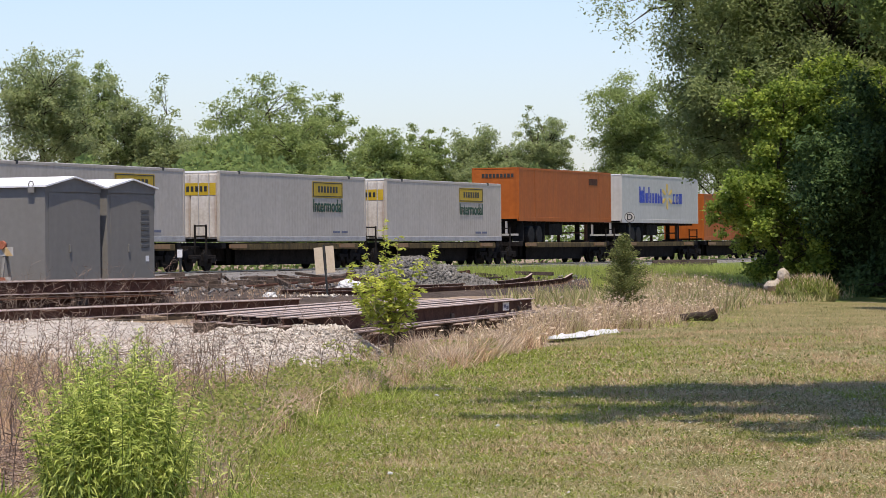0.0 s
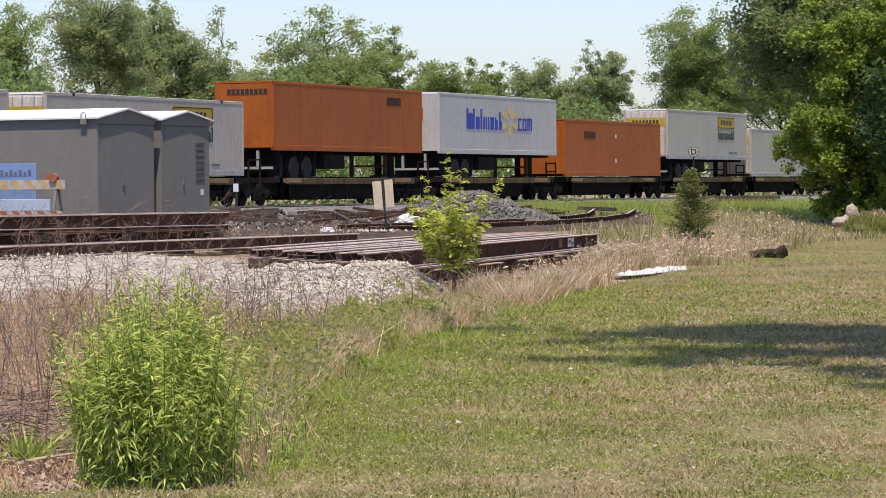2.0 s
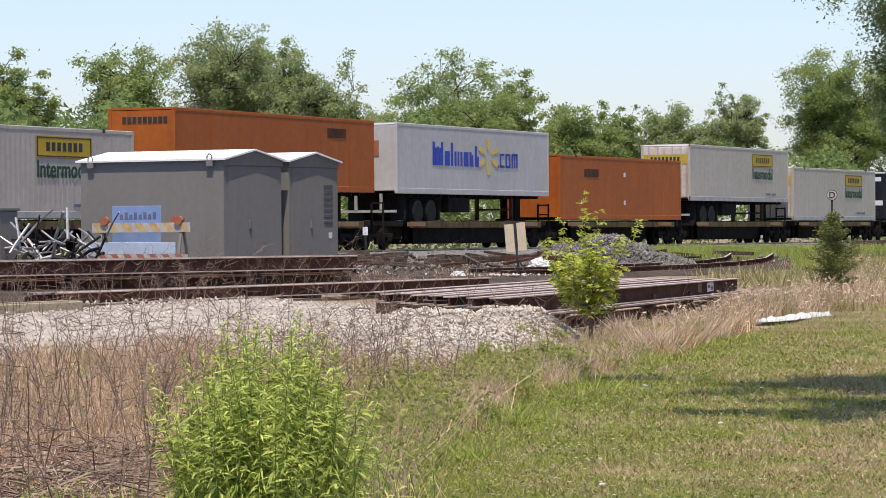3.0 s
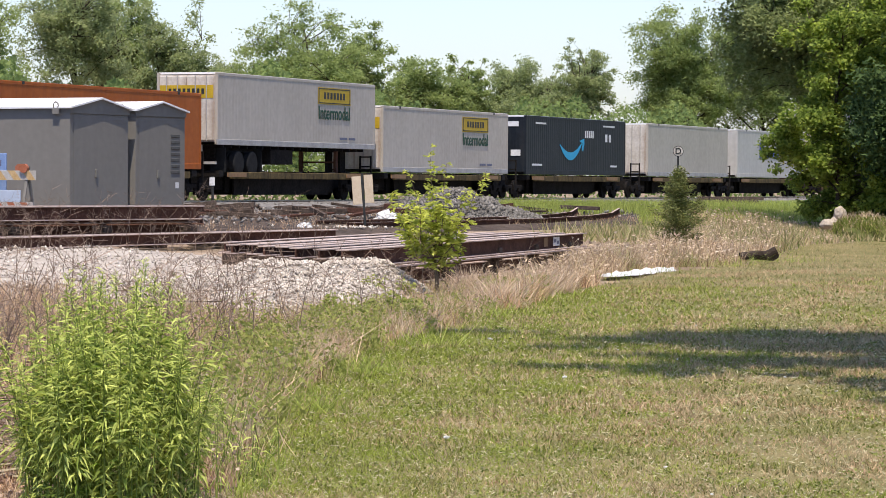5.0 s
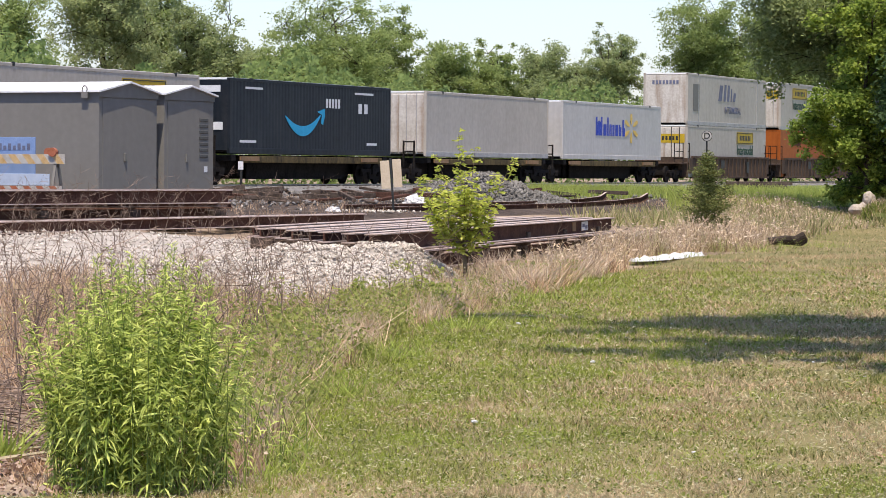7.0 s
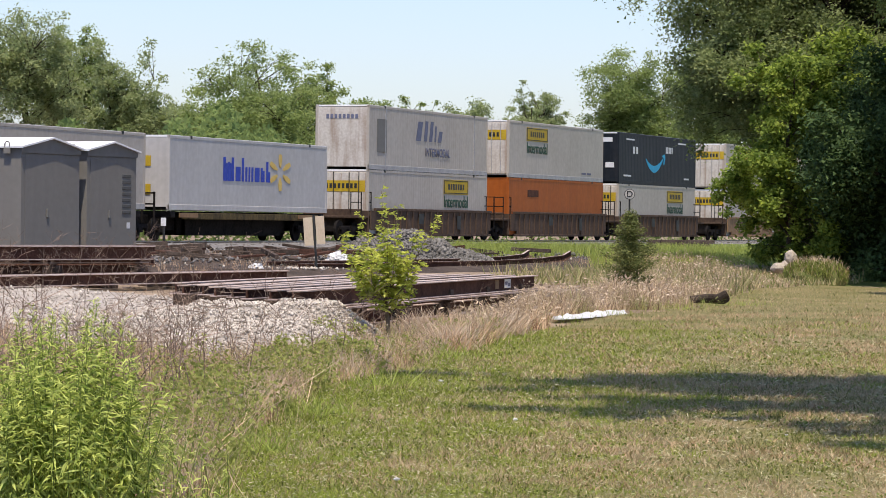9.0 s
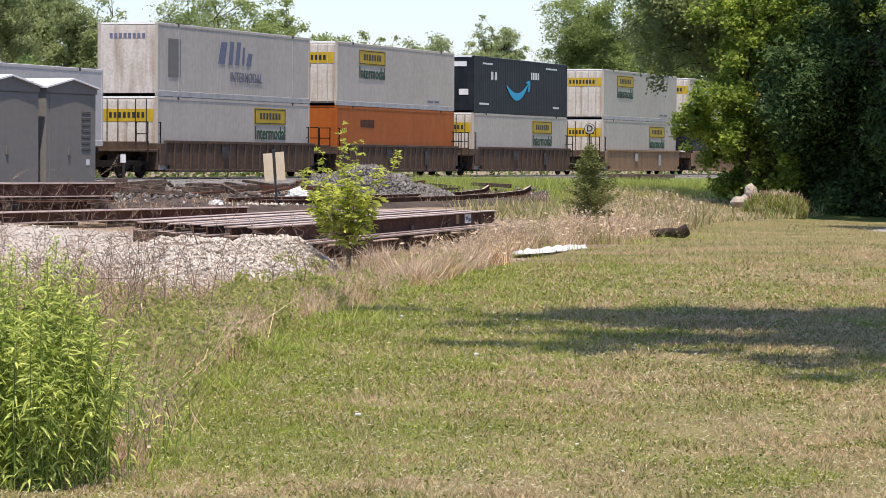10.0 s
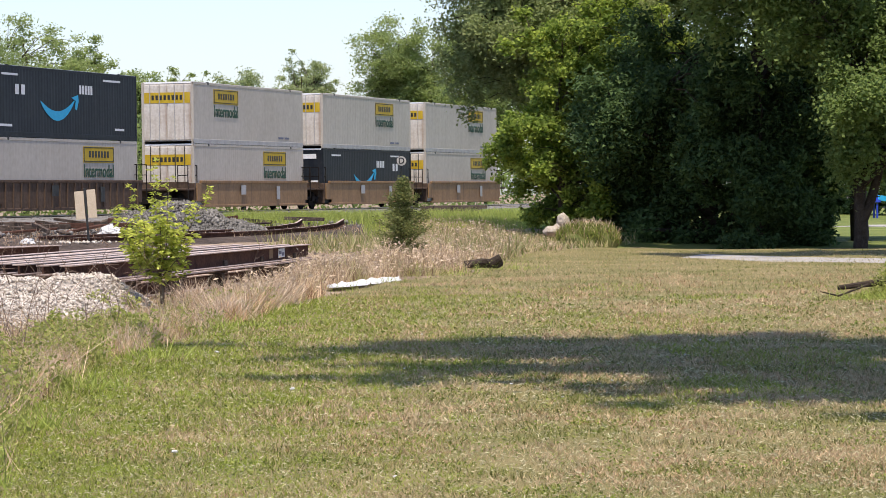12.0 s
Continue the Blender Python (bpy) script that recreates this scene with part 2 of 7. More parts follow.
M["green_blade"] = leafy("tall_green_grass", (0.25, 0.32, 0.055), (0.52, 0.57, 0.15), 0.4, 0.6)
M["bush_leaf"] = leafy("bright_weed_leaves", (0.12, 0.19, 0.022), (0.70, 0.76, 0.21), 0.38, 0.5)
M["stem"] = surface("green_stem", (0.10, 0.15, 0.03), (0.18, 0.23, 0.06), 8.0, 0.7, 0.0)
M["sapling_leaf"] = leafy("sapling_leaves", (0.26, 0.31, 0.04), (0.70, 0.72, 0.16), 0.5, 0.5)
M["leaf_mid"] = leafy("tree_leaves", (0.21, 0.275, 0.085), (0.40, 0.475, 0.18), 0.6, 0.55)
M["leaf_grey"] = leafy("greyish_willow_leaves", (0.24, 0.295, 0.125), (0.42, 0.475, 0.225), 0.6, 0.55)
# dark green leaves; the shade inside the thicket is in this colour too
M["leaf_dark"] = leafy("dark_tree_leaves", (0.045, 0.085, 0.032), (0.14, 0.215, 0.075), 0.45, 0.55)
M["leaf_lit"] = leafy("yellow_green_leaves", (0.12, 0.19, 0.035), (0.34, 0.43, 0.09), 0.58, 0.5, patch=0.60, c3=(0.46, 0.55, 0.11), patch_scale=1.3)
M["meadow"] = leafy("dry_meadow_stalks", (0.17, 0.10, 0.06), (0.78, 0.56, 0.37), 0.2, 0.8, patch=0.645, c3=(0.28, 0.32, 0.085), patch_scale=1.1)
M["fuzz"] = leafy("withered_flower_heads", (0.22, 0.165, 0.125), (0.52, 0.42, 0.33), 0.2, 0.9)
M["mixed_blade"] = leafy("mixed_dry_grass", (0.16, 0.21, 0.05), (0.52, 0.42, 0.24), 0.25, 0.7)
M["needle"] = leafy("spruce_needles", (0.085, 0.11, 0.03), (0.235, 0.25, 0.085), 0.2, 0.6)


# ---- mesh helpers ----
def mesh_from(name, verts, faces, mats, smooth=False, idx=None):
    me = bpy.data.meshes.new(name)
    me.from_pydata(verts, [], faces)
    for mt in mats if isinstance(mats, (list, tuple)) else [mats]:
        me.materials.append(mt)
    if idx is not None:
        me.polygons.foreach_set("material_index", idx)
    if smooth:
        me.polygons.foreach_set("use_smooth", [True] * len(me.polygons))
    me.update()
    return me


def part(name, bm, material, parent, label=""):
    """Links a bmesh, or a finished mesh, as one mesh object under a thing or a part."""
    if isinstance(bm, bpy.types.Mesh):
        me = bm
    else:
        me = bpy.data.meshes.new(name)
        bm.to_mesh(me)
        bm.free()
        me.materials.append(material)
    ob = new(name, me)
    if parent is not None:
        ob.parent = parent
    if label:
        ob["label"] = label
    return ob


def box(bm, x0, x1, y0, y1, z0, z1):
    c = [(x0, y0, z0), (x1, y0, z0), (x1, y1, z0), (x0, y1, z0), (x0, y0, z1), (x1, y0, z1), (x1, y1, z1), (x0, y1, z1)]
    v = [bm.verts.new(p) for p in c]
    for f in ((0, 3, 2, 1), (4, 5, 6, 7), (0, 1, 5, 4), (1, 2, 6, 5), (2, 3, 7, 6), (3, 0, 4, 7)):
        bm.faces.new([v[i] for i in f])
    return v


def boxes(*rows, bevel=0.0):
    bm = bmesh.new()
    for r in rows:
        box(bm, *r)
    if bevel:
        bmesh.ops.bevel(bm, geom=bm.edges[:], offset=bevel, segments=1, affect="EDGES")
    return bm


def tube(bm, path, radii, sides=6):
    """A tapered tube along the points of path."""
    rings = []
    pts = [Vector(p) for p in path]
    for i, p in enumerate(pts):
        d = (pts[min(i + 1, len(pts) - 1)] - pts[max(i - 1, 0)]).normalized()
        a = d.orthogonal().normalized()
        b = d.cross(a)
        r = radii[i] if isinstance(radii, (list, tuple)) else radii
        rings.append([bm.verts.new(p + (a * math.cos(k * 2 * math.pi / sides) + b * math.sin(k * 2 * math.pi / sides)) * r) for k in range(sides)])
    for r0, r1 in zip(rings, rings[1:]):
        for k in range(sides):
            bm.faces.new((r0[k], r0[(k + 1) % sides], r1[(k + 1) % sides], r1[k]))
    bm.faces.new(rings[0][::-1])
    bm.faces.new(rings[-1])


def wheel(bm, x, y0, y1, z, r, sides=20):
    tube(bm, [(x, y0, z), (x, y1, z)], r, sides)


def empty(name, m, label, category, group="", kind=""):
    ob = new(name)
    ob.empty_display_size = 0.3
    ob.matrix_basis = m
    return tagged(ob, label, category, group, kind)


def text_mesh(body, size, material):
    cu = bpy.data.curves.new("lettering", "FONT")
    cu.body, cu.size, cu.align_x, cu.align_y, cu.extrude, cu.offset = body, size, "CENTER", "CENTER", 0.004, size * 0.016
    tmp = bpy.data.objects.new("lettering", cu)
    scene.collection.objects.link(tmp)
    me = bpy.data.meshes.new_from_object(tmp.evaluated_get(bpy.context.evaluated_depsgraph_get()))
    bpy.data.objects.remove(tmp)
    me.materials.clear()
    me.materials.append(material)
    return me


def ground_z(d):
    q = min(max((d - 15.0) / 19.0, 0.0), 1.0)
    return 0.72 * q * q * (3 - 2 * q)


def across_of(x, y):
    return x * ACROSS.x + y * ACROSS.y


def soil_z(x, y):
    return ground_z(across_of(x, y))


LAWN_EDGE = [(-12, -9), (8, -8.0), (14.0, -6.0), (14.9, -3.2), (15.4, -1.6), (16.4, -1.5), (22.2, -1.75), (30.7, -1.54), (35.9, -0.72), (44.6, 0.14), (52.0, 1.45), (56.5, 2.25), (64, 4.4), (80, 7.0), (86, 9.3)]


def lawn_edge(y):
    return float(np.interp(y, [a for a, _ in LAWN_EDGE], [b for _, b in LAWN_EDGE]))


# ---- the ground ----
def sheet(name, xs_of_row, ys, z_of, material, label):
    verts, faces = [], []
    cols = len(xs_of_row(ys[0]))
    for y in ys:
        for x in xs_of_row(y):
            verts.append((x, y, z_of(x, y)))
    for j in range(len(ys) - 1):
        for i in range(cols - 1):
            a = j * cols + i
            faces.append((a, a + 1, a + cols + 1, a + cols))
    return tagged(new(name, mesh_from(name, verts, faces, material, True)), label, name.split("_")[-1], kind="structure")


def spread(near, step, far):
    out, v, st = [], 0.0, step
    while v < far:
        out.append(v)
        if v >= near:
            st *= 1.35
        v += st
    return out + [far]


def build_ground():
    side = spread(45, 1.0, 3000)
    xs = [-v for v in side[:0:-1]] + side
    ahead = spread(150, 1.0, 3500)
    ys = [-v * 1.0 for v in spread(10, 2.0, 800)[:0:-1]] + ahead
    lump = lambda x, y: soil_z(x, y) + 0.05 * (noise.noise((x * 0.5, y * 0.5, 0)) if abs(x) < 60 and y < 200 and across_of(x, y) < 44 else 0) - 0.06
    sheet("ground", lambda y: xs, ys, lump, M["soil"], "dry brown soil with weeds rising gently to the railway")
    fx = [0, 0.15, 0.4, 0.8, 1.5, 2.5, 4, 6, 9, 13, 18, 25, 34, 45]
    row = lambda y: [lawn_edge(y) + 0.25 * noise.noise((y * 0.9, 3.1, 0)) + f for f in fx]
    ly = [-12 + 0.75 * i for i in range(132)]
    sheet("lawn", row, ly, lambda x, y: soil_z(x, y) + 0.004 + 0.008 * noise.noise((x * 0.3, y * 0.3, 5)), M["lawn"], "mown lawn with patches of dry grass")
    sheet("far_lawn", lambda y: [9.5 + v for v in (0, 2, 4, 8, 12, 20, 40, 80)], [87.2 + 4 * i for i in range(40)], lambda x, y: soil_z(x, y) + (0.03 if y > 88 else -0.15), M["far_grass"], "shaded lawn beyond the gravel lane")


def strip(name, d0, d1, s0, s1, lift, material, label, nd=6, ns=60, wobble=0.3, profile=None):
    verts, faces = [], []
    for j in range(ns + 1):
        s = s0 + (s1 - s0) * j / ns
        for i in range(nd + 1):
            d = d0 + (d1 - d0) * i / nd
            if i in (0, nd):
                d += wobble * noise.noise((s * 0.6, i, 2))
            z = ground_z(d) + lift + (profile(d) if profile else 0) + 0.02 * noise.noise((d, s, 7))
            if i in (0, nd):
                z -= 0.2
            verts.append(tuple(place(d, s, z)))
    c = nd + 1
    for j in range(ns):
        for i in range(nd):
            a = j * c + i
            faces.append((a, a + c, a + c + 1, a + 1))
    return tagged(new(name, mesh_from(name, verts, faces, material, True)), label, name.split("_")[-1], kind="structure")


def build_strips():
    strip("gravel_road", 20.0, 26.6, -10, 50, 0.04, M["gravel"], "pale crushed gravel track beside the yard", wobble=0.7)
    strip("yard", 26.2, 47.5, -20, 140, 0.03, M["yard"], "dark bare dirt of the rail yard", nd=16, ns=120)
    strip("ballast_bed", 47.0, 59.0, -60, 420, 0.02, M["ballast"], "grey crushed stone track bed", nd=12, ns=160,
          profile=lambda d: 0.02 + 0.1 * min(max(1 - (abs(d - TRACK) - 2.2) / 2.5, 0), 1))
    lane = [(9.9, 75.5), (11.3, 70.6), (13.65, 66.6), (18.2, 64.2), (27.3, 61.9), (45.5, 60)]
    verts, faces = [], []
    for x, y in lane:
        for k in range(4):
            verts.append((x + 0.7 * k, y - 0.9 + 2.4 * k, soil_z(x + 0.7 * k, y - 0.9 + 2.4 * k) + (0.02 if k in (1, 2) else -0.02)))
    for j in range(len(lane) - 1):
        for k in range(3):
            a = j * 4 + k
            faces.append((a, a + 4, a + 5, a + 1))
    tagged(new("lane", mesh_from("lane", verts, faces, M["lane"], True)), "pale gravel lane across the lawn", "lane", kind="structure")
    tagged(new("road", boxes_mesh("road", (14, 90, 124, 129, 0.03, 0.16), material=M["lane"])), "sunlit pale road beyond the trees", "road", kind="structure")


def boxes_mesh(name, *rows, material=None, bevel=0.0):
    bm = boxes(*rows, bevel=bevel)
    me = bpy.data.meshes.new(name)
    bm.to_mesh(me)
    bm.free()
    me.materials.append(material)
    return me


build_ground()
build_strips()


# ---- the main line ----
def rail_bm(length, x0=0.0, head=True):
    """One rail along x, 0.17 high, foot at z = 0."""
    bm = bmesh.new()
    prof = [(-0.07, 0), (0.07, 0), (0.07, 0.015), (0.012, 0.035), (0.012, 0.125), (0.036, 0.135), (0.036, 0.168), (-0.036, 0.168), (-0.036, 0.135), (-0.012, 0.125), (-0.012, 0.035), (-0.07, 0.015)]
    a = [bm.verts.new((x0, y, z)) for y, z in prof]
    b = [bm.verts.new((x0 + length, y, z)) for y, z in prof]
    k = len(prof)
    for i in range(k):
        bm.faces.new((a[i], b[i], b[(i + 1) % k], a[(i + 1) % k]))
    bm.faces.new(a)
    bm.faces.new(b[::-1])
    for f in bm.faces:
        f.material_index = 1 if f.calc_center_median().z > 0.15 else 0
    bmesh.ops.recalc_face_normals(bm, faces=bm.faces[:])
    return bm


def rail_part(name, length, parent, y, z, x0=0.0, top="shine", label=""):
    bm = rail_bm(length, x0)
    me = bpy.data.meshes.new(name)
    bm.to_mesh(me)
    bm.free()
    me.materials.append(M["rust"])
    me.materials.append(M[top])
    ob = new(name, me)
    ob.parent = parent
    ob.location = (0, y, z)
    if label:
        ob["label"] = label
    return ob


def build_main_line():
    tr = empty("railway_track", rail_pose(TRACK, 0, RAIL_TOP - 0.17), "main line track with polished rails on wooden ties", "track", kind="structure")
    rail_part("rail", 480, tr, -0.75, 0, -60)
    rail_part("rail", 480, tr, 0.75, 0, -60)
    tie = boxes_mesh("tie", (-0.12, 0.12, -1.3, 1.3, -0.16, -0.005), material=M["timber"], bevel=0.012)
    for i in range(300):
        ob = new("tie", tie)
        ob.parent = tr
        ob.location = (20 + i * 0.55, 0, 0)


# ---- the train ----
SPEED, SLOWING = 19.106, 0.035
MOVERS = []


def mover(name, s, z, label, category, group=""):
    ob = empty(name, rail_pose(TRACK, s, z), label, category, group)
    MOVERS.append((ob, s, z))
    return ob


LENGTH, WIDE = 16.15, 2.6


def ribbed_side(x0, x1, y, z0, z1, pitch=0.3, deep=0.035, away=1):
    """A wall in the xz plane with vertical corrugations."""
    bm = bmesh.new()
    n = int((x1 - x0) / pitch)
    pts = []
    for i in range(n):
        a = x0 + (x1 - x0) * i / n
        w = (x1 - x0) / n
        pts += [(a, 0), (a + w * 0.35, 0), (a + w * 0.5, deep), (a + w * 0.85, deep)]
    pts.append((x1, 0))
    lo = [bm.verts.new((x, y + d * away, z0)) for x, d in pts]
    hi = [bm.verts.new((x, y + d * away, z1)) for x, d in pts]
    for i in range(len(pts) - 1):
        bm.faces.new((lo[i], lo[i + 1], hi[i + 1], hi[i]))
    return bm


MESH_STORE = {}


def stored(key, build, material):
    k = (key, material.name)
    if k not in MESH_STORE:
        bm = build()
        me = bpy.data.meshes.new(key)
        bm.to_mesh(me)
        bm.free()
        me.materials.append(material)
        MESH_STORE[k] = me
    return MESH_STORE[k]


SINGLE = {"seam": "seam", "tag_bars": "tag_bar", "blue_word": "stroke", "data_bars": "data_bar", "stencil_plate": "stencil_plate", "cross_members": "cross_member", "band_bars": "band_bar", "panel_bars": "panel_bar", "white_word": "white_bar",
          "white_marks": "white_mark", "end_lettering": "end_mark", "dark_bars": "dark_bar", "pale_marks": "pale_mark", "door_patch": "door_patch", "slider_frame": "slider_beam", "stacking_post": "stacking_post", "slate_strokes": "slate_stroke", "mud_flap": "mud_flap"}


def islands(bm):
    """The separate pieces of a bmesh, each as vertices and faces."""
    seen, out = set(), []
    for v0 in bm.verts:
        if v0 in seen:
            continue
        stack, piece = [v0], []
        seen.add(v0)
        while stack:
            v = stack.pop()
            piece.append(v)
            for e in v.link_edges:
                w = e.other_vert(v)
                if w not in seen:
                    seen.add(w)
                    stack.append(w)
        at = {v: i for i, v in enumerate(piece)}
        faces = {f for v in piece for f in v.link_faces}
        out.append(([tuple(v.co) for v in piece], [[at[v] for v in f.verts] for f in faces]))
    return out


def put_each(name, key, build, material, parent, loc, label):
    """Like put(), with every piece as a part of its own."""
    k = ("pieces", key, material.name)
    if k not in MESH_STORE:
        bm = build()
        MESH_STORE[k] = [mesh_from(SINGLE[name], v, f, material) for v, f in islands(bm)]
        bm.free()
    for me in MESH_STORE[k]:
        ob = new(SINGLE[name], me)
        ob.parent, ob.location = parent, loc
        if label:
            ob["label"] = label


def put(name, key, build, material, parent, loc=(0, 0, 0), label=""):
    if name in SINGLE:
        return put_each(name, key, build, material, parent, loc, label)
    ob = new(name, stored(key, build, material))
    ob.parent = parent
    ob.location = loc
    if label:
        ob["label"] = label
    return ob


def flat_bm(outline, thick=0.006):
    """A thin plate in the xz plane, facing the near side."""
    bm = bmesh.new()
    a = [bm.verts.new((x, 0, z)) for x, z in outline]
    b = [bm.verts.new((x, thick, z)) for x, z in outline]
    bm.faces.new(a)
    bm.faces.new(b[::-1])
    for i in range(len(a)):
        j = (i + 1) % len(a)
        bm.faces.new((a[i], b[i], b[j], a[j]))
    bmesh.ops.recalc_face_normals(bm, faces=bm.faces[:])
    return bm


def bars_bm(rows):
    """Plain bars (x0, x1, z0, z1) as thin plates."""
    return boxes(*[(a, b, 0, 0.006, c, d) for a, b, c, d in rows])


def load_box(name, s, z, paint, label, category, group, high=2.9, smooth=False, door="white", ribs=0.3):
    """A 53-foot box: near and far walls, front and rear ends, roof, floor rails, corner posts."""
    ob = mover(name, s, z, label, category, group)
    h, y0, y1 = high, -WIDE / 2, WIDE / 2
    pitch = 1.2 if smooth else ribs
    deep = 0.002 if smooth else 0.0042
    tag = f"{h}{smooth}{ribs}"
    put("side_wall", "near_wall" + tag, lambda: ribbed_side(0.12, LENGTH - 0.12, y0 + 0.012, 0.22, h - 0.12, pitch, deep, 1), M[paint], ob)
    put("side_wall", "far_wall" + tag, lambda: ribbed_side(0.12, LENGTH - 0.12, y1 - 0.012, 0.22, h - 0.12, pitch, deep, -1), M[paint], ob)
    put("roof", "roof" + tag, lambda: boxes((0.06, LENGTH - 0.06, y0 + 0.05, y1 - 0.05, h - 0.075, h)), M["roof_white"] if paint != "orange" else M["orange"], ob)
    rail_paint = M[paint]
    put("top_rail", "top_rail" + tag, lambda: boxes((0, LENGTH, y0, y0 + 0.07, h - 0.13, h - 0.012), bevel=0.01), rail_paint, ob)
    put("top_rail", "top_rail" + tag, lambda: None, rail_paint, ob, (0, WIDE - 0.07, 0))
    put("bottom_rail", "bottom_rail" + tag, lambda: boxes((0, LENGTH, y0 - 0.004, y0 + 0.08, 0, 0.22), bevel=0.01), rail_paint if paint != "white_box" else M["frame_grey"], ob)
    put("bottom_rail", "bottom_rail" + tag, lambda: None, rail_paint if paint != "white_box" else M["frame_grey"], ob, (0, WIDE - 0.08, 0))
    put("floor", "floor", lambda: boxes((0.05, LENGTH - 0.05, y0 + 0.08, y1 - 0.08, 0.08, 0.2)), M["black_steel"], ob)
    for x in (0.0, LENGTH - 0.13):
        for y in (0.0, WIDE - 0.13):
            put("corner_post", "post" + tag, lambda: boxes((0, 0.13, y0, y0 + 0.13, 0.01, h - 0.01), bevel=0.012), rail_paint, ob, (x, y - 0.003 if y == 0 else y + 0.003, 0))
    end = {"white": M["door_white"], "orange": M["orange"], "navy": M["navy"], "plain": M["white_clean"]}[door]
    put("end_wall", "end" + tag, lambda: boxes((0.02, 0.09, y0 + 0.12, y1 - 0.12, 0.12, h - 0.1)), end, ob)
    put("end_wall", "end" + tag, lambda: None, end, ob, (LENGTH - 0.11, 0, 0))
    if name == "container" and not smooth or category == "container":
        # castings at the lifting points
        for x in (2.0, LENGTH - 2.0):
            put("casting", "casting" + tag, lambda: boxes((-0.09, 0.09, y0 - 0.012, y0 + 0.1, h - 0.11, h + 0.02), bevel=0.012), M["ink"], ob, (x, 0, 0))
    return ob


def doors(ob, band=True, h=2.9, style=1):
    """Door leaves, lock rods and, where the box has one, the yellow band on the end that faces back along the line."""
    y0 = -WIDE / 2
    for k in (0, 1):
        put("door", f"door{h}", lambda: boxes((-0.03, 0.018, y0 + 0.15, -0.02, 0.18, h - 0.16), bevel=0.01), M["door_white"], ob, (0, k * (WIDE / 2 - 0.13), 0))
    for y in (-0.85, -0.38, 0.38, 0.85):
        put("lock_rod", f"rod{h}", lambda: _tube_bm([(-0.06, 0, 0.12), (-0.06, 0, h - 0.12)], 0.022), M["frame_grey"] if style else M["ink"], ob, (0, y, 0))
    if band:
        put("yellow_band", "band", lambda: boxes((-0.042, -0.032, y0 + 0.16, -y0 - 0.16, -0.25, 0.25)), M["yellow"], ob, (0, 0, h - 0.75), "yellow band with dark bars")
        put("band_bars", "bandbars", lambda: boxes(*[(-0.048, -0.043, -0.75 + i * 0.2, -0.63 + i * 0.2, -0.1, 0.12) for i in range(8)]), M["ink"], ob, (0, 0, h - 0.75))


def _tube_bm(path, r, sides=8):
    bm = bmesh.new()
    tube(bm, path, r, sides)
    return bm


NEAR = -WIDE / 2


def yellow_mark(ob, f0=0.61, h=2.9):
    """The yellow panel with dark bars, and the word below it in dark green."""
    w = 3.5
    x = LENGTH * f0
    z = h - 0.98
    p = put("yellow_panel", "yellow_panel", lambda: flat_bm([(0, 0), (w, 0), (w, 0.7), (0, 0.7)]), M["yellow"], ob, (x, NEAR - 0.008, z), "yellow panel with a dark border and bars")
    put("panel_border", "panel_border", lambda: bars_bm([(0.05, w - 0.05, 0.04, 0.075), (0.05, w - 0.05, 0.63, 0.665), (0.05, 0.12, 0.04, 0.66), (w - 0.12, w - 0.05, 0.04, 0.66)]), M["ink"], p, (0, -0.007, 0))
    put("panel_bars", "panel_bars", lambda: bars_bm([(0.62 + i * 0.34, 0.62 + i * 0.34 + 0.22, 0.22, 0.5) for i in range(7)]), M["ink"], p, (0, -0.007, 0))
    me = MESH_STORE.get("word")
    if me is None:
        me = MESH_STORE["word"] = text_mesh("Intermodal", 0.78, M["green_ink"])
    t = new("lettering", me)
    t.parent = ob
    t.rotation_euler = (radians(90), 0, 0)
    t.location = (x + w / 2, NEAR - 0.012, z - 0.38)
    t["label"] = "dark green lettering"
    # small stencilled data
    put("data_bars", "data_bars", lambda: bars_bm([(12.2, 13.0, 0.36, 0.46), (13.2, 13.9, 0.36, 0.46)]), M["grey_ink"], ob, (0, NEAR - 0.008, 0))


def petals(x, z, r, n=6):
    bm = bmesh.new()
    for i in range(n):
        a = math.pi / 2 + i * 2 * math.pi / n
        ca, sa = math.cos(a), math.sin(a)
        pts = [(0.28, -0.05), (0.62, -0.15), (0.95, -0.12), (1.0, 0.0), (0.95, 0.12), (0.62, 0.15), (0.28, 0.05)]
        lo = [bm.verts.new((x + r * 1.6 * (u * ca - v * sa), 0, z + r * (u * sa + v * ca))) for u, v in pts]
        bm.faces.new(lo)
    ext = bmesh.ops.extrude_face_region(bm, geom=bm.faces[:])
    for v in ext["geom"]:
        if isinstance(v, bmesh.types.BMVert):
            v.co.y += 0.006
    bmesh.ops.recalc_face_normals(bm, faces=bm.faces[:])
    return bm


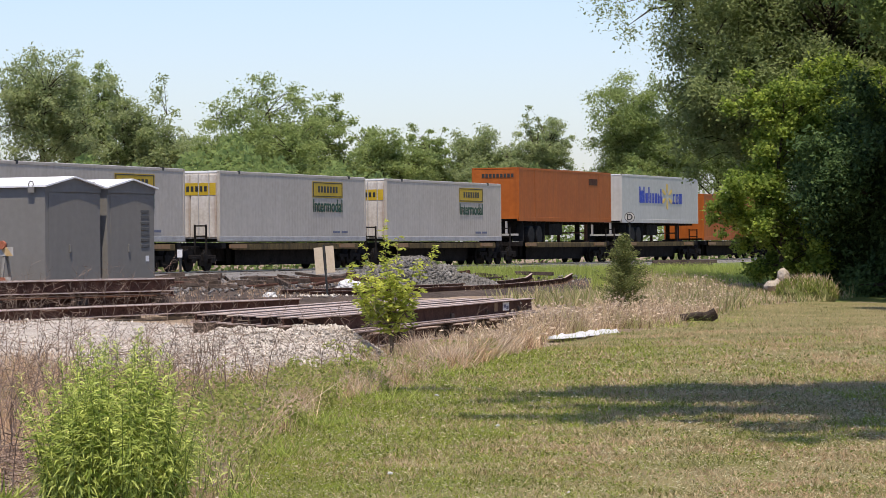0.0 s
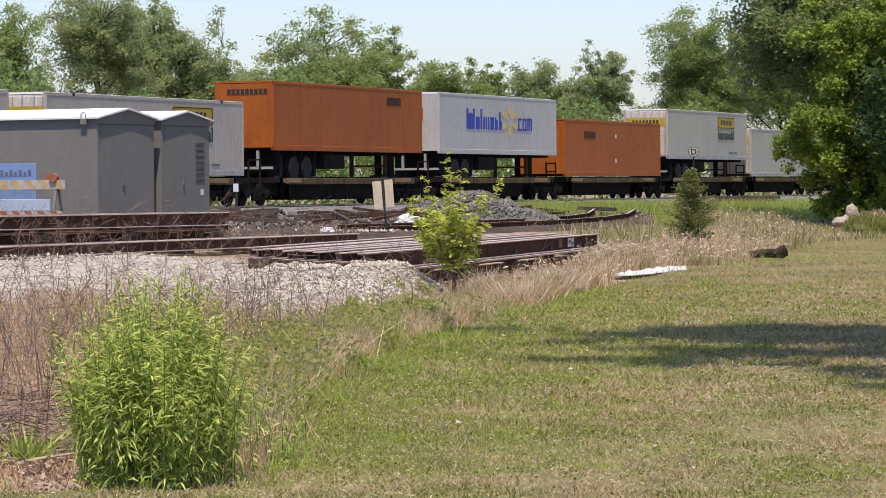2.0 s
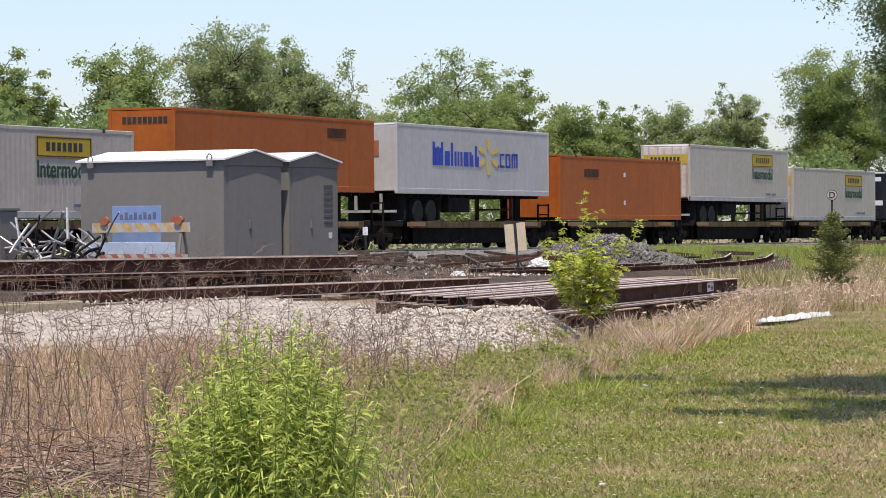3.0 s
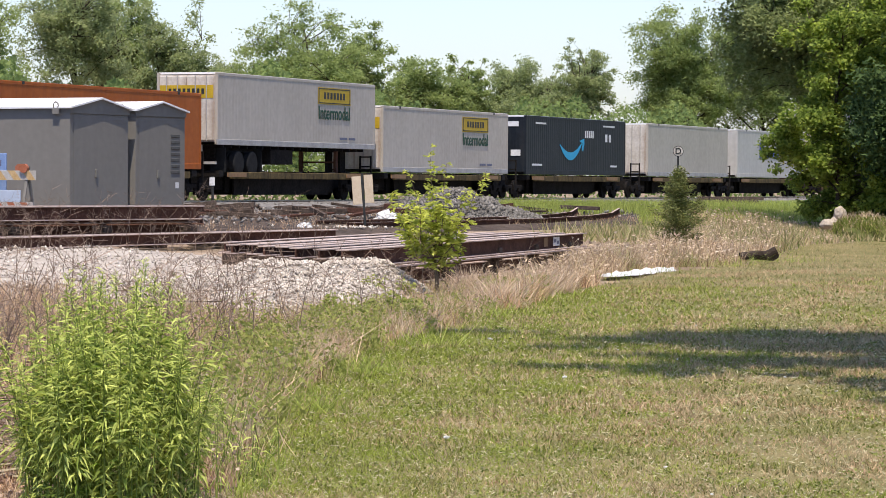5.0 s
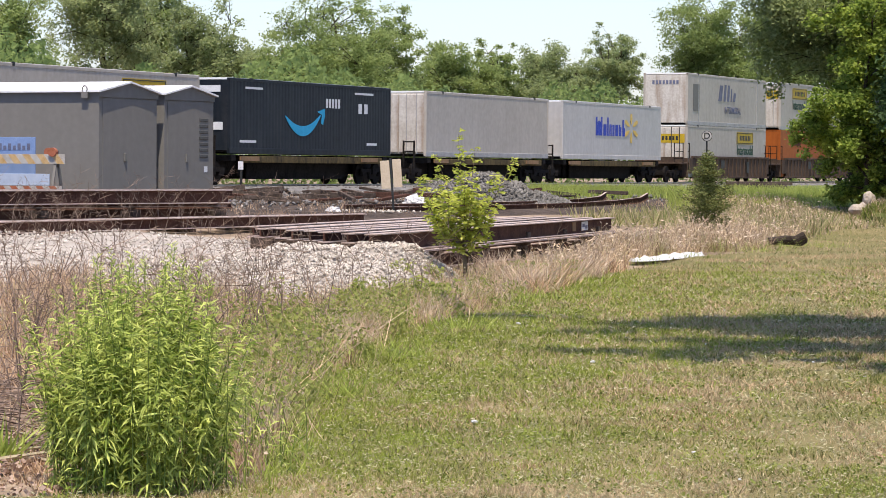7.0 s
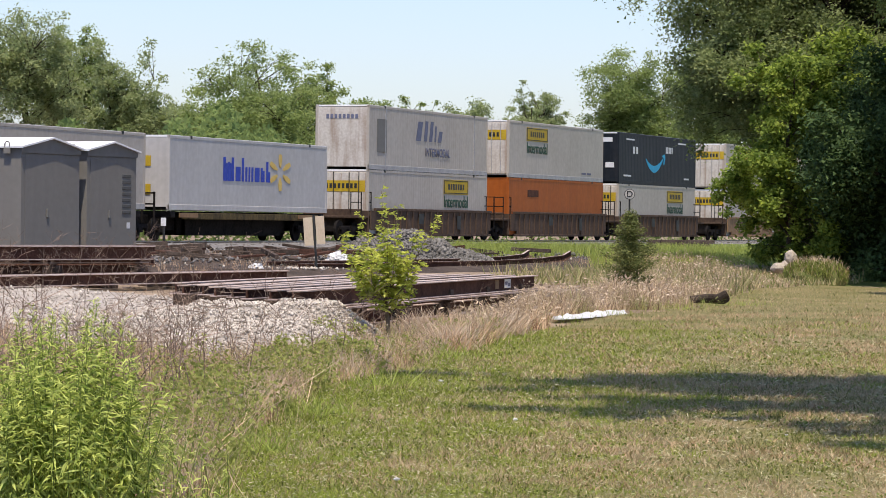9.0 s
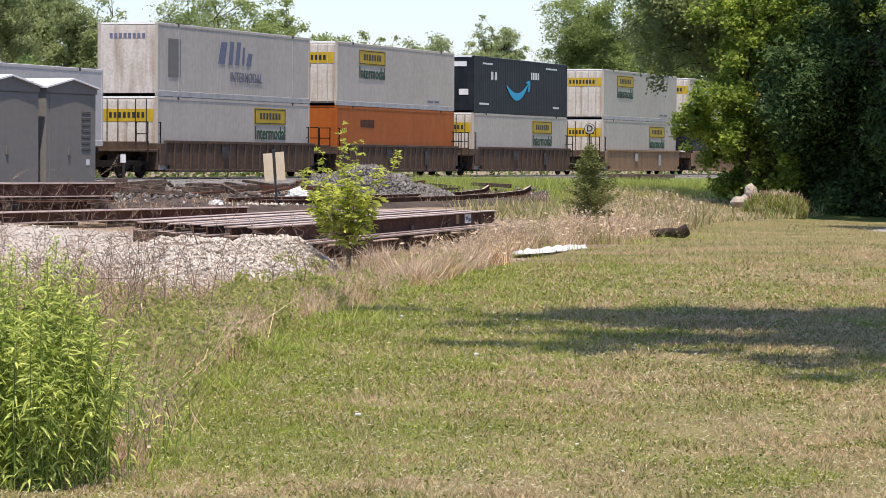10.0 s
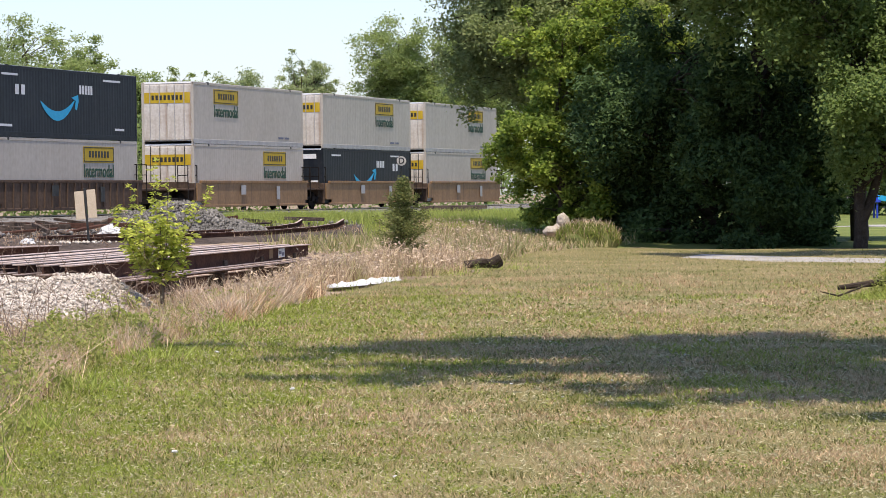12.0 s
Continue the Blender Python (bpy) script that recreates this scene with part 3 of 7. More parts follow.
def store_mark(ob, f0, f1, f2, f3, tail, h=2.8):
    """A blue word in plain strokes, an amber burst of petals and, on one box, a second word."""
    z = h * 0.42
    rows = []
    x0, x1 = f0 * LENGTH, f1 * LENGTH
    w = x1 - x0
    tall = 0.95
    # strokes of seven letters
    for a, b, hh in ((0.00, .05, 1), (.055, .085, .75), (.09, .13, .8), (.135, .165, .75), (.17, .215, 1), (.25, .35, .62), (.375, .42, 1), (.45, .49, .62), (.515, .55, .62), (.575, .615, .62), (.645, .745, .62), (.77, .81, .62), (.815, .85, .5), (.885, .93, .9), (.93, .97, .45)):
        rows.append((x0 + a * w, x0 + b * w, z, z + tall * hh))
    put("blue_word", f"blue{f0}", lambda: bars_bm(rows), M["blue_ink"], ob, (0, NEAR - 0.008, 0), "blue word in plain strokes")
    put("petals", f"petals{f0}", lambda: petals((f2 + f3) / 2 * LENGTH, z + tall * 0.45, 0.78), M["spark"], ob, (0, NEAR - 0.008, 0), "amber six-petalled burst")
    if tail:
        x0, x1 = tail[0] * LENGTH, tail[1] * LENGTH
        w = x1 - x0
        r2 = [(x0, x0 + .07 * w, z, z + .1), (x0 + .12 * w, x0 + .34 * w, z, z + .1), (x0 + .12 * w, x0 + .19 * w, z, z + .6), (x0 + .12 * w, x0 + .34 * w, z + .5, z + .6),
              (x0 + .4 * w, x0 + .47 * w, z, z + .6), (x0 + .57 * w, x0 + .64 * w, z, z + .6), (x0 + .4 * w, x0 + .64 * w, z, z + .1), (x0 + .4 * w, x0 + .64 * w, z + .5, z + .6),
              (x0 + .7 * w, x0 + .77 * w, z, z + .6), (x0 + .815 * w, x0 + .885 * w, z, z + .6), (x0 + .93 * w, x0 + w, z, z + .6), (x0 + .7 * w, x0 + w, z + .52, z + .62)]
        put("blue_word", f"tail{f0}", lambda: bars_bm(r2), M["blue_ink"], ob, (0, NEAR - 0.008, 0))


def smile_mark(ob, f0, f1, h=2.9, flip=False):
    """A bright blue curved stroke with an arrow tip, and small white marks."""
    def arc():
        x0, x1 = f0 * LENGTH, f1 * LENGTH
        bm = bmesh.new()
        n = 18
        lo, hi = [], []
        for i in range(n + 1):
            u = i / n
            x = x0 + (x1 - x0) * 0.9 * u
            dip = 4 * u * (1 - u)
            th = 0.06 + 0.34 * dip ** 0.8
            zc = h * 0.52 - 0.62 * dip + 0.10 * u
            lo.append(bm.verts.new((x, 0, zc - th / 2)))
            hi.append(bm.verts.new((x, 0, zc + th / 2)))
        for i in range(n):
            bm.faces.new((lo[i], lo[i + 1], hi[i + 1], hi[i]))
        tip = [(x1 * 1.0 - 0.75, h * 0.60), (x1, h * 0.645), (x1 + 0.05, h * 0.55), (x1 - 0.16, h * 0.42), (x1 - 0.36, h * 0.44), (x1 - 0.26, h * 0.56)]
        bm.faces.new([bm.verts.new((x, 0, z)) for x, z in tip])
        ext = bmesh.ops.extrude_face_region(bm, geom=bm.faces[:])
        for v in ext["geom"]:
            if isinstance(v, bmesh.types.BMVert):
                v.co.y += 0.006
        bmesh.ops.recalc_face_normals(bm, faces=bm.faces[:])
        return bm
    put("blue_curve", f"smile{f0}", arc, M["sky_ink"], ob, (0, NEAR - 0.008, 0), "bright blue curved stroke with an arrow tip")
    a = f1 * LENGTH + 0.15
    put("white_word", f"word{f1}", lambda: bars_bm([(a + i * 0.31, a + i * 0.31 + 0.2, h * 0.66, h * 0.79) for i in range(5)]), M["white_ink"], ob, (0, NEAR - 0.008, 0), "white word in plain bars")
    b = (0.17 if flip else 0.78) * LENGTH
    def diamonds():
        bm = bmesh.new()
        for k in (0, 0.62):
            for v in box(bm, b + k, b + k + 0.36, 0, 0.006, h * 0.60, h * 0.74):
                pass
        return bm
    put("white_marks", f"diamonds{flip}", diamonds, M["white_ink"], ob, (0, NEAR - 0.008, 0))
    put("data_bars", f"databars{flip}", lambda: bars_bm([(1.4, 3.0, h * 0.86, h * 0.89), (12.2, 14.2, h * 0.87, h * 0.90), (0.9, 2.4, 0.42, 0.52), (13.5, 14.6, 0.42, 0.52)]), M["white_ink"], ob, (0, NEAR - 0.008, 0))


def wing_mark(ob, h=2.9):
    """Slanted slate strokes with the word below, and panels of bare metal."""
    def strokes():
        bm = bmesh.new()
        x = 0.37 * LENGTH
        for i, (w, k) in enumerate(((0.95, 0.95), (0.6, 1.0), (0.6, 1.0), (0.32, 0.8), (0.7, 0.55))):
            pts = [(x, h * 0.50), (x + w * 0.7, h * 0.50), (x + w, h * 0.50 + 0.95 * k), (x + w * 0.35, h * 0.50 + 0.95 * k)]
            bm.faces.new([bm.verts.new((a, 0, z)) for a, z in pts])
            x += w + 0.12
        ext = bmesh.ops.extrude_face_region(bm, geom=bm.faces[:])
        for v in ext["geom"]:
            if isinstance(v, bmesh.types.BMVert):
                v.co.y += 0.006
        bmesh.ops.recalc_face_normals(bm, faces=bm.faces[:])
        return bm
    put("slate_strokes", "slate", strokes, M["grey_ink"], ob, (0, NEAR - 0.008, 0), "slanted slate-blue strokes")
    t = new("lettering", text_mesh("INTERMODAL", 0.55, M["grey_ink"]))
    t.parent = ob
    t.rotation_euler = (radians(90), 0, 0)
    t.location = (0.555 * LENGTH, NEAR - 0.012, h * 0.32)
    put("metal_patch", "patch", lambda: boxes((1.0, 2.2, -0.004, 0.004, 0.8, h - 0.6)), M["galv_dark"], ob, (0, NEAR - 0.006, 0), "grey repair panel")
    put("stacking_post", "stack_post", lambda: boxes((2.0, 2.12, -0.012, 0.02, 0.05, h - 0.05), (14.1, 14.22, -0.012, 0.02, 0.05, h - 0.05)), M["frame_grey"], ob, (0, NEAR, 0))
    put("end_lettering", "endbars", lambda: boxes(*[(-0.012, 0.0, -0.75 + i * 0.2, -0.62 + i * 0.2, h - 0.62, h - 0.42) for i in range(8)]), M["grey_ink"], ob, (0.015, 0, 0))


def bogie(parent, x):
    """A four-wheeled truck: side frames, wheels, springs."""
    t = put("truck", "truck_bolster", lambda: boxes((-0.22, 0.22, -1.15, 1.15, 0.42, 0.68)), M["black_steel"], parent, (x, 0, 0))
    for y in (-1.05, 0.93):
        put("side_frame", "side_frame", lambda: boxes((-1.25, 1.25, 0, 0.12, 0.5, 0.66), (-0.35, 0.35, 0, 0.12, 0.22, 0.52), (-1.12, -0.72, -0.02, 0.14, 0.34, 0.58), (0.72, 1.12, -0.02, 0.14, 0.34, 0.58), bevel=0.02), M["black_steel"], t, (0, y, 0))
    for dx in (-0.9, 0.9):
        for y in (-0.82, 0.70):
            put("wheel", "wheel", lambda: _wheel_bm(), M["black_steel"], t, (dx, y, 0))
    return t


def _wheel_bm():
    bm = bmesh.new()
    wheel(bm, 0, 0, 0.12, 0.45, 0.45, 24)
    wheel(bm, 0, -0.02, 0.0, 0.45, 0.16, 12)
    return bm


def spine_car(s, deck=1.2):
    """An articulated spine car: centre sill, arms that carry the box, end platforms, a truck at each joint."""
    ob = mover("spine_car", s, RAIL_TOP, "grimy dark spine car on four-wheeled trucks", "rail car", "spine cars of the train")
    L = 18.6
    put("centre_sill", "centre_sill", lambda: boxes((-1.0, L - 1.4, -0.32, 0.32, 0.42, 1.02), (2.6, L - 5.0, -0.42, 0.42, 0.30, 0.95), bevel=0.02), M["black_steel"], ob)
    for x in (0.4, 4.6, 8.1, 11.6, 15.6):
        put("cross_arm", "cross_arm", lambda: boxes((-0.22, 0.22, -1.28, 1.28, 0.92, 1.17), bevel=0.02), M["black_steel"], ob, (x, 0, 0))
    put("side_sill", "side_sill", lambda: boxes((1.4, L - 3.4, -1.30, -1.18, 0.86, 1.12), bevel=0.02), M["worn_sill"], ob)
    put("side_sill", "side_sill", lambda: None, M["worn_sill"], ob, (0, 2.48, 0))
    # black panels added beside the sill to stand for shade in the gap
    put("gap_panel", "gap_panel", lambda: boxes((3.0, 12.6, -0.62, -0.56, 0.22, 0.9), (3.0, 12.6, 0.56, 0.62, 0.22, 0.9)), M["black_steel"], ob)
    for x in (0.9, 12.9):
        put("step_plate", "step_plate", lambda: boxes((0, 1.7, -1.36, -1.30, 0.93, 1.10)), M["tan_car"], ob, (x, 0, 0), "worn yellowish ledge")
    put("brake_stand", "brake_stand", lambda: boxes((-0.9, -0.82, -1.1, -1.04, 0.6, 1.9), (-0.9, -0.82, -0.6, -0.54, 0.6, 1.9), (-0.9, -0.84, -1.1, -0.54, 1.82, 1.88), (-0.9, -0.84, -1.1, -0.54, 1.4, 1.46)), M["black_steel"], ob)
    put("hose", "hose", lambda: _tube_bm([(-0.6, -0.9, 0.9), (-1.0, -0.95, 0.5), (-1.5, -0.9, 0.55), (-1.9, -0.9, 0.95)], 0.03), M["rubber"], ob)
    bogie(ob, -1.1)
    bogie(ob, 17.3 - 2.5)
    return ob


def well_car(s, paint, ribbed=True):
    """A deep well car: ribbed side walls, top chords, end platforms with railings, trucks."""
    ob = mover("well_car", s, RAIL_TOP, "brown ribbed well car with rust and grime" if ribbed else "tan smooth-sided well car", "rail car", "well cars of the train")
    m = M[paint]
    for y in (-1.46, 1.40):
        put("side_wall", "well_wall", lambda: boxes((0.9, 15.9, 0, 0.06, 0.28, 1.36)), m, ob, (0, y, 0))
        put("top_chord", "top_chord", lambda: boxes((0.5, 16.3, -0.05, 0.1, 1.36, 1.48), (0.5, 16.3, -0.03, 0.1, 0.22, 0.33), bevel=0.015), m, ob, (0, y, 0))
    if ribbed:
        for i in range(19):
            put("rib", "well_rib", lambda: boxes((0, 0.12, -0.055, 0.0, 0.33, 1.36)), m, ob, (1.2 + i * 0.8, -1.46, 0))
    for x in (-1.3, 15.6):
        put("end_platform", "end_platform", lambda: boxes((0, 2.4, -1.35, 1.35, 1.02, 1.12), (0.3, 2.1, -0.4, 0.4, 0.5, 1.02), (0.2, 0.3, -1.4, 1.4, 1.0, 1.42), bevel=0.015), M["brown_car"], ob, (x, 0, 0))
    for x in (-1.1, 0.1, 15.8, 17.0):
        put("grab_rail", "grab_rail", lambda: boxes((0, 0.04, -1.4, -1.36, 0.6, 2.2), (0, 0.04, -0.9, -0.86, 1.1, 2.2), (0, 0.04, -1.4, -0.86, 2.16, 2.2), (0, 0.04, -1.4, -0.86, 1.7, 1.74), (0, 0.04, -1.4, -0.86, 1.3, 1.34)), M["black_steel"], ob, (x, 0, 0))
    put("stencil_plate", "stencil_plate", lambda: bars_bm([(11.2, 11.7, 0.55, 1.2), (5.9, 6.6, 0.8, 1.25)]), M["ink"] if ribbed else M["frame_grey"], ob, (0, -1.53, 0))
    bogie(ob, -1.35)
    for x in (-0.14, 16.2):
        put("end_bulkhead", "end_bulkhead", lambda: boxes((0, 0.08, -1.38, 1.38, 0.3, 1.36), bevel=0.015), M["brown_car"], ob, (x, 0, 0))
    for y in (-1.46, 1.40):
        put("end_gusset", "end_gusset", lambda: boxes((-0.06, 0.9, 0, 0.06, 0.5, 1.36), bevel=0.015), m, ob, (0, y, 0))
        put("end_gusset", "far_gusset", lambda: boxes((15.9, 16.28, 0, 0.06, 0.5, 1.36), bevel=0.015), m, ob, (0, y, 0))
    put("bracing", "bracing", lambda: boxes((0.9, 15.9, -1.2, 1.2, 0.3, 0.38)), M["black_steel"], ob)
    return ob


def trailer_gear(ob, doors_at_left=True):
    """What a road trailer carries below its floor: tandem axle, landing legs, cross members."""
    xa = 1.6 if doors_at_left else 12.2
    put("cross_members", "cross_members", lambda: boxes(*[(0.6 + i * 0.75, 0.7 + i * 0.75, -1.25, 1.25, -0.12, 0.0) for i in range(20)]), M["black_steel"], ob)
    put("slider_frame", "slider_frame", lambda: boxes((-0.5, 3.0, -0.55, -0.42, -0.45, -0.1), (-0.5, 3.0, 0.42, 0.55, -0.45, -0.1)), M["rust"], ob, (xa, 0, 0))
    for dx in (0.5, 1.8):
        put("axle", "axle", lambda: _tube_bm([(0, -1.0, -0.72), (0, 1.0, -0.72)], 0.08), M["black_steel"], ob, (xa + dx, 0, 0))
        for y in (-1.27, -0.95, 0.65, 0.97):
            put("tyre", "tyre", lambda: _tyre_bm(), M["rubber"], ob, (xa + dx, y, -0.72))
    xl = 13.0 if doors_at_left else 3.0
    put("suspension", "suspension", lambda: boxes((-0.9, 3.4, -0.85, 0.85, -0.62, -0.12), (-0.2, 2.6, -1.0, 1.0, -0.95, -0.55), bevel=0.02), M["black_steel"], ob, (xa, 0, 0))
    for dx in (-0.75, 2.7):
        put("mud_flap", "mud_flap", lambda: boxes((0, 0.02, -1.25, -0.6, -1.05, -0.1), (0, 0.02, 0.6, 1.25, -1.05, -0.1)), M["rubber"], ob, (xa + dx, 0, 0))
    # black block added to darken the shaded gap under the floor
    put("gap_block", "gap_block", lambda: boxes((5.4, 7.6, -1.15, 1.15, -0.72, -0.12), bevel=0.02), M["black_steel"], ob)
    for y in (-0.85, 0.75):
        put("landing_leg", "landing_leg", lambda: boxes((-0.09, 0.09, 0, 0.14, -1.05, 0.0), (-0.18, 0.18, -0.06, 0.2, -1.12, -1.05)), M["rust"], ob, (xl, y, 0))
    put("leg_brace", "leg_brace", lambda: boxes((-0.04, 0.04, -0.85, 0.85, -0.62, -0.54)), M["rust"], ob, (xl, 0, 0))
    put("hitch", "hitch", lambda: boxes((-0.5, 0.5, -0.5, 0.5, -1.15, -0.98), (-0.3, 0.3, -0.35, -0.25, -1.0, -0.1), (-0.3, 0.3, 0.25, 0.35, -1.0, -0.1)), M["black_steel"], ob, (xl + 1.8, 0, 0))
    put("underride_guard", "underride", lambda: boxes((-0.05, 0.05, -1.2, 1.2, -0.75, -0.65), (-0.05, 0.05, -0.6, -0.5, -0.7, 0.0), (-0.05, 0.05, 0.5, 0.6, -0.7, 0.0)), M["frame_grey"], ob, (0.1 if doors_at_left else LENGTH - 0.1, 0, 0))


def _tyre_bm():
    bm = bmesh.new()
    tube(bm, [(0, 0, 0), (0, 0.03, 0), (0, 0.26, 0), (0, 0.29, 0)], [0.44, 0.5, 0.5, 0.44], 20)
    return bm


LOW, HIGH, BASE = 2.13, 3.15, 1.23


def low_box(s, paint="white_box", mark=0.61, label="", door="white", band=True, smooth=False):
    spine_car(s)
    ob = load_box("container", s, LOW, paint, label or "white ribbed container with a yellow panel", "container", "containers of the train", 2.9, smooth, door)
    if mark:
        yellow_mark(ob, mark)
        doors(ob, band)
    return ob


def build_train():
    low_box(94.9, mark=0.61)
    low_box(114.4)
    low_box(133.2)
    # two road trailers
    for s, paint, door in ((152.2, "orange", "orange"), (170.5, "white_clean", "plain")):
        spine_car(s)
        ob = load_box("trailer", s, HIGH, paint, "orange road trailer riding on a spine car" if paint == "orange" else "white road trailer with a blue word and amber burst", "trailer", "road trailers of the train", 2.8, True, door)
        trailer_gear(ob)
        if paint == "orange":
            put("dark_bars", "sch_end", lambda: boxes(*[(-0.006, 0.016, -1.0 + i * 0.2, -0.86 + i * 0.2, 2.28, 2.48) for i in range(9)]), M["ink"], ob)
            put("dark_patch", "sch_side", lambda: bars_bm([(12.0, 13.6, 2.05, 2.4)]), M["rust"], ob, (0, NEAR - 0.004, 0))
            put("seam", "seam", lambda: boxes((13.9, 13.96, -0.012, 0.0, 0.2, 2.7), (2.6, 2.66, -0.012, 0.0, 0.2, 2.7)), M["orange"], ob, (0, NEAR + 0.006, 0))
        else:
            store_mark(ob, 0.215, 0.52, 0.51, 0.64, (0.635, 0.775))
            put("door_patch", "door_patch", lambda: boxes((-0.01, 0.015, -0.5, 0.5, 1.5, 2.1), (-0.01, 0.015, -0.3, 0.4, 0.5, 0.9)), M["safety_orange"], ob, (0, 0, 0), "faded orange marks on the end")
    ob = low_box(188.0, "orange", 0, "orange smooth-sided container on a spine car", "orange", False, True)
    put("dark_patch", "or2", lambda: bars_bm([(3.0, 4.8, 1.95, 2.3)]), M["rust"], ob, (0, NEAR - 0.004, 0))
    put("pale_marks", "or2w", lambda: bars_bm([(8.1, 8.35, 2.0, 2.2), (8.1, 8.35, 0.7, 0.9)]), M["white_ink"], ob, (0, NEAR - 0.004, 0))
    spine_car(205.6)
    ob = load_box("trailer", 205.6, HIGH - 0.06, "white_box", "white ribbed road trailer with a yellow panel", "trailer", "road trailers of the train", 2.8, False, "white")
    yellow_mark(ob, 0.61, 2.8)
    doors(ob, True, 2.8)
    trailer_gear(ob)
    low_box(222.7)
    ob = low_box(241.5, "navy", 0, "dark navy container with a bright blue curved mark", "navy")
    smile_mark(ob, 0.32, 0.56)
    put("end_lettering", "navy_end", lambda: boxes((-0.006, 0.018, -0.9, 0.2, 2.35, 2.6), (-0.006, 0.018, -1.0, -0.5, 0.9, 1.2)), M["white_ink"], ob)
    ob = low_box(261.8, "white_box", 0, "plain white container with a rust-stained end", "white", False, True)
    doors(ob, False)
    ob = low_box(280.1, "white_clean", 0, "white container with a blue word and amber burst", "plain", False, True)
    store_mark(ob, 0.315, 0.62, 0.625, 0.73, None, 2.9)
    put("door_patch", "door_patch2", lambda: boxes((-0.01, 0.015, -0.5, 0.3, 0.6, 1.0), (-0.01, 0.015, -0.5, 0.3, 1.7, 2.1)), M["yellow"], ob, (0, 0, 0), "faded yellow marks on the end")
    # stacked pairs in well cars
    for s, below, above, car in ((301.2, ("white_box", 0.61), ("white_box", "wing"), "brown_car"), (320.7, ("orange", 0), ("white_box", 0.17), "brown_car"),
                                 (339.9, ("white_box", 0.61), ("navy", "smile"), "brown_car"), (363.3, ("white_box", 0.61), ("white_box", 0.17), "tan_car"),
                                 (382.8, ("navy", "smile"), ("white_box", 0.58), "tan_car"), (402.2, ("white_box", 0.61), ("white_box", 0.58), "tan_car")):
        well_car(s, car, car == "brown_car")
        for (paint, mark), z in ((below, BASE), (above, BASE + 2.905)):
            door = {"navy": "navy", "orange": "orange"}.get(paint, "white")
            words = {"navy": "dark navy container with a bright blue curved mark", "orange": "orange smooth-sided container in a well car"}.get(paint, "white container with a yellow panel in a stacked pair")
            ob = load_box("container", s, z, paint, words if mark != "wing" else "white container with slanted slate strokes", "container", "containers of the train", 2.9, paint == "orange" or mark == 0.17, door)
            if mark == "smile":
                smile_mark(ob, 0.33, 0.58, flip=z > BASE)
                put("end_lettering", "navy_end", lambda: None, M["white_ink"], ob)
            elif mark == "wing":
                wing_mark(ob)
            elif mark:
                yellow_mark(ob, mark)
                doors(ob, True, 2.9, 0 if z == BASE else 1)
            else:
                put("dark_patch", "or2", lambda: None, M["rust"], ob, (0, NEAR - 0.004, 0))


build_main_line()
build_train()


def motions():
    for ob, s, z in MOVERS:
        rows = []
        for k in range(7):
            t = 2.0 * k
            rows.append((t, rail_pose(TRACK, s - SPEED * t + SLOWING * t * t, z)))
        walk(ob, rows)


# ---- trees ----
def leaves_mesh(name, centres, size, material, rs, flat=0.35, droop=0.0):
    """Many small folded leaves, one island each, with a random lean."""
    n = len(centres)
    c = np.asarray(centres, float)
    ang = rs.uniform(0, 2 * np.pi, n)
    tilt = rs.normal(0, 0.7, n)
    a = np.stack([np.cos(ang), np.sin(ang), tilt * 0.6 - droop], 1)
    a /= np.linalg.norm(a, axis=1)[:, None]
    r = rs.normal(0, 1, (n, 3))
    b = np.cross(a, r)
    b /= np.linalg.norm(b, axis=1)[:, None] + 1e-9
    ln = (size * rs.uniform(0.6, 1.4, n))[:, None]
    w = ln * flat
    v = np.empty((n, 4, 3))
    v[:, 0] = c - a * ln * 0.5
    v[:, 1] = c + b * w
    v[:, 2] = c + a * ln * 0.5
    v[:, 3] = c - b * w
    return quads_mesh(name, v.reshape(-1, 3), n, material)


def quads_mesh(name, verts, n, material, k=4):
    me = bpy.data.meshes.new(name)
    me.vertices.add(len(verts))
    me.vertices.foreach_set("co", np.ascontiguousarray(verts, dtype=np.float32).ravel())
    me.loops.add(n * k)
    me.loops.foreach_set("vertex_index", np.arange(n * k, dtype=np.int32))
    me.polygons.add(n)
    me.polygons.foreach_set("loop_start", np.arange(n, dtype=np.int32) * k)
    me.polygons.foreach_set("loop_total", np.full(n, k, dtype=np.int32))
    me.update(calc_edges=True)
    me.materials.append(material)
    return me


def leaf_sheet(name, c, nrm, size, material, rs, flat=0.42, k=4):
    """Leaves at c that face nrm, one island each: diamonds, or plain triangles for far ones."""
    n = len(c)
    a = np.cross(nrm, rs.normal(0, 1, (n, 3)))
    a /= np.linalg.norm(a, axis=1)[:, None] + 1e-9
    b = np.cross(nrm, a)
    ln = (size * rs.uniform(0.6, 1.4, n))[:, None]
    w = ln * flat
    if k == 4:
        v = np.stack([c - a * ln * 0.5, c + b * w, c + a * ln * 0.5, c - b * w], 1)
    else:
        v = np.stack([c - a * ln * 0.5 - b * w, c - a * ln * 0.5 + b * w, c + a * ln * 0.6], 1)
    return quads_mesh(name, v.reshape(-1, 3), n, material, k)


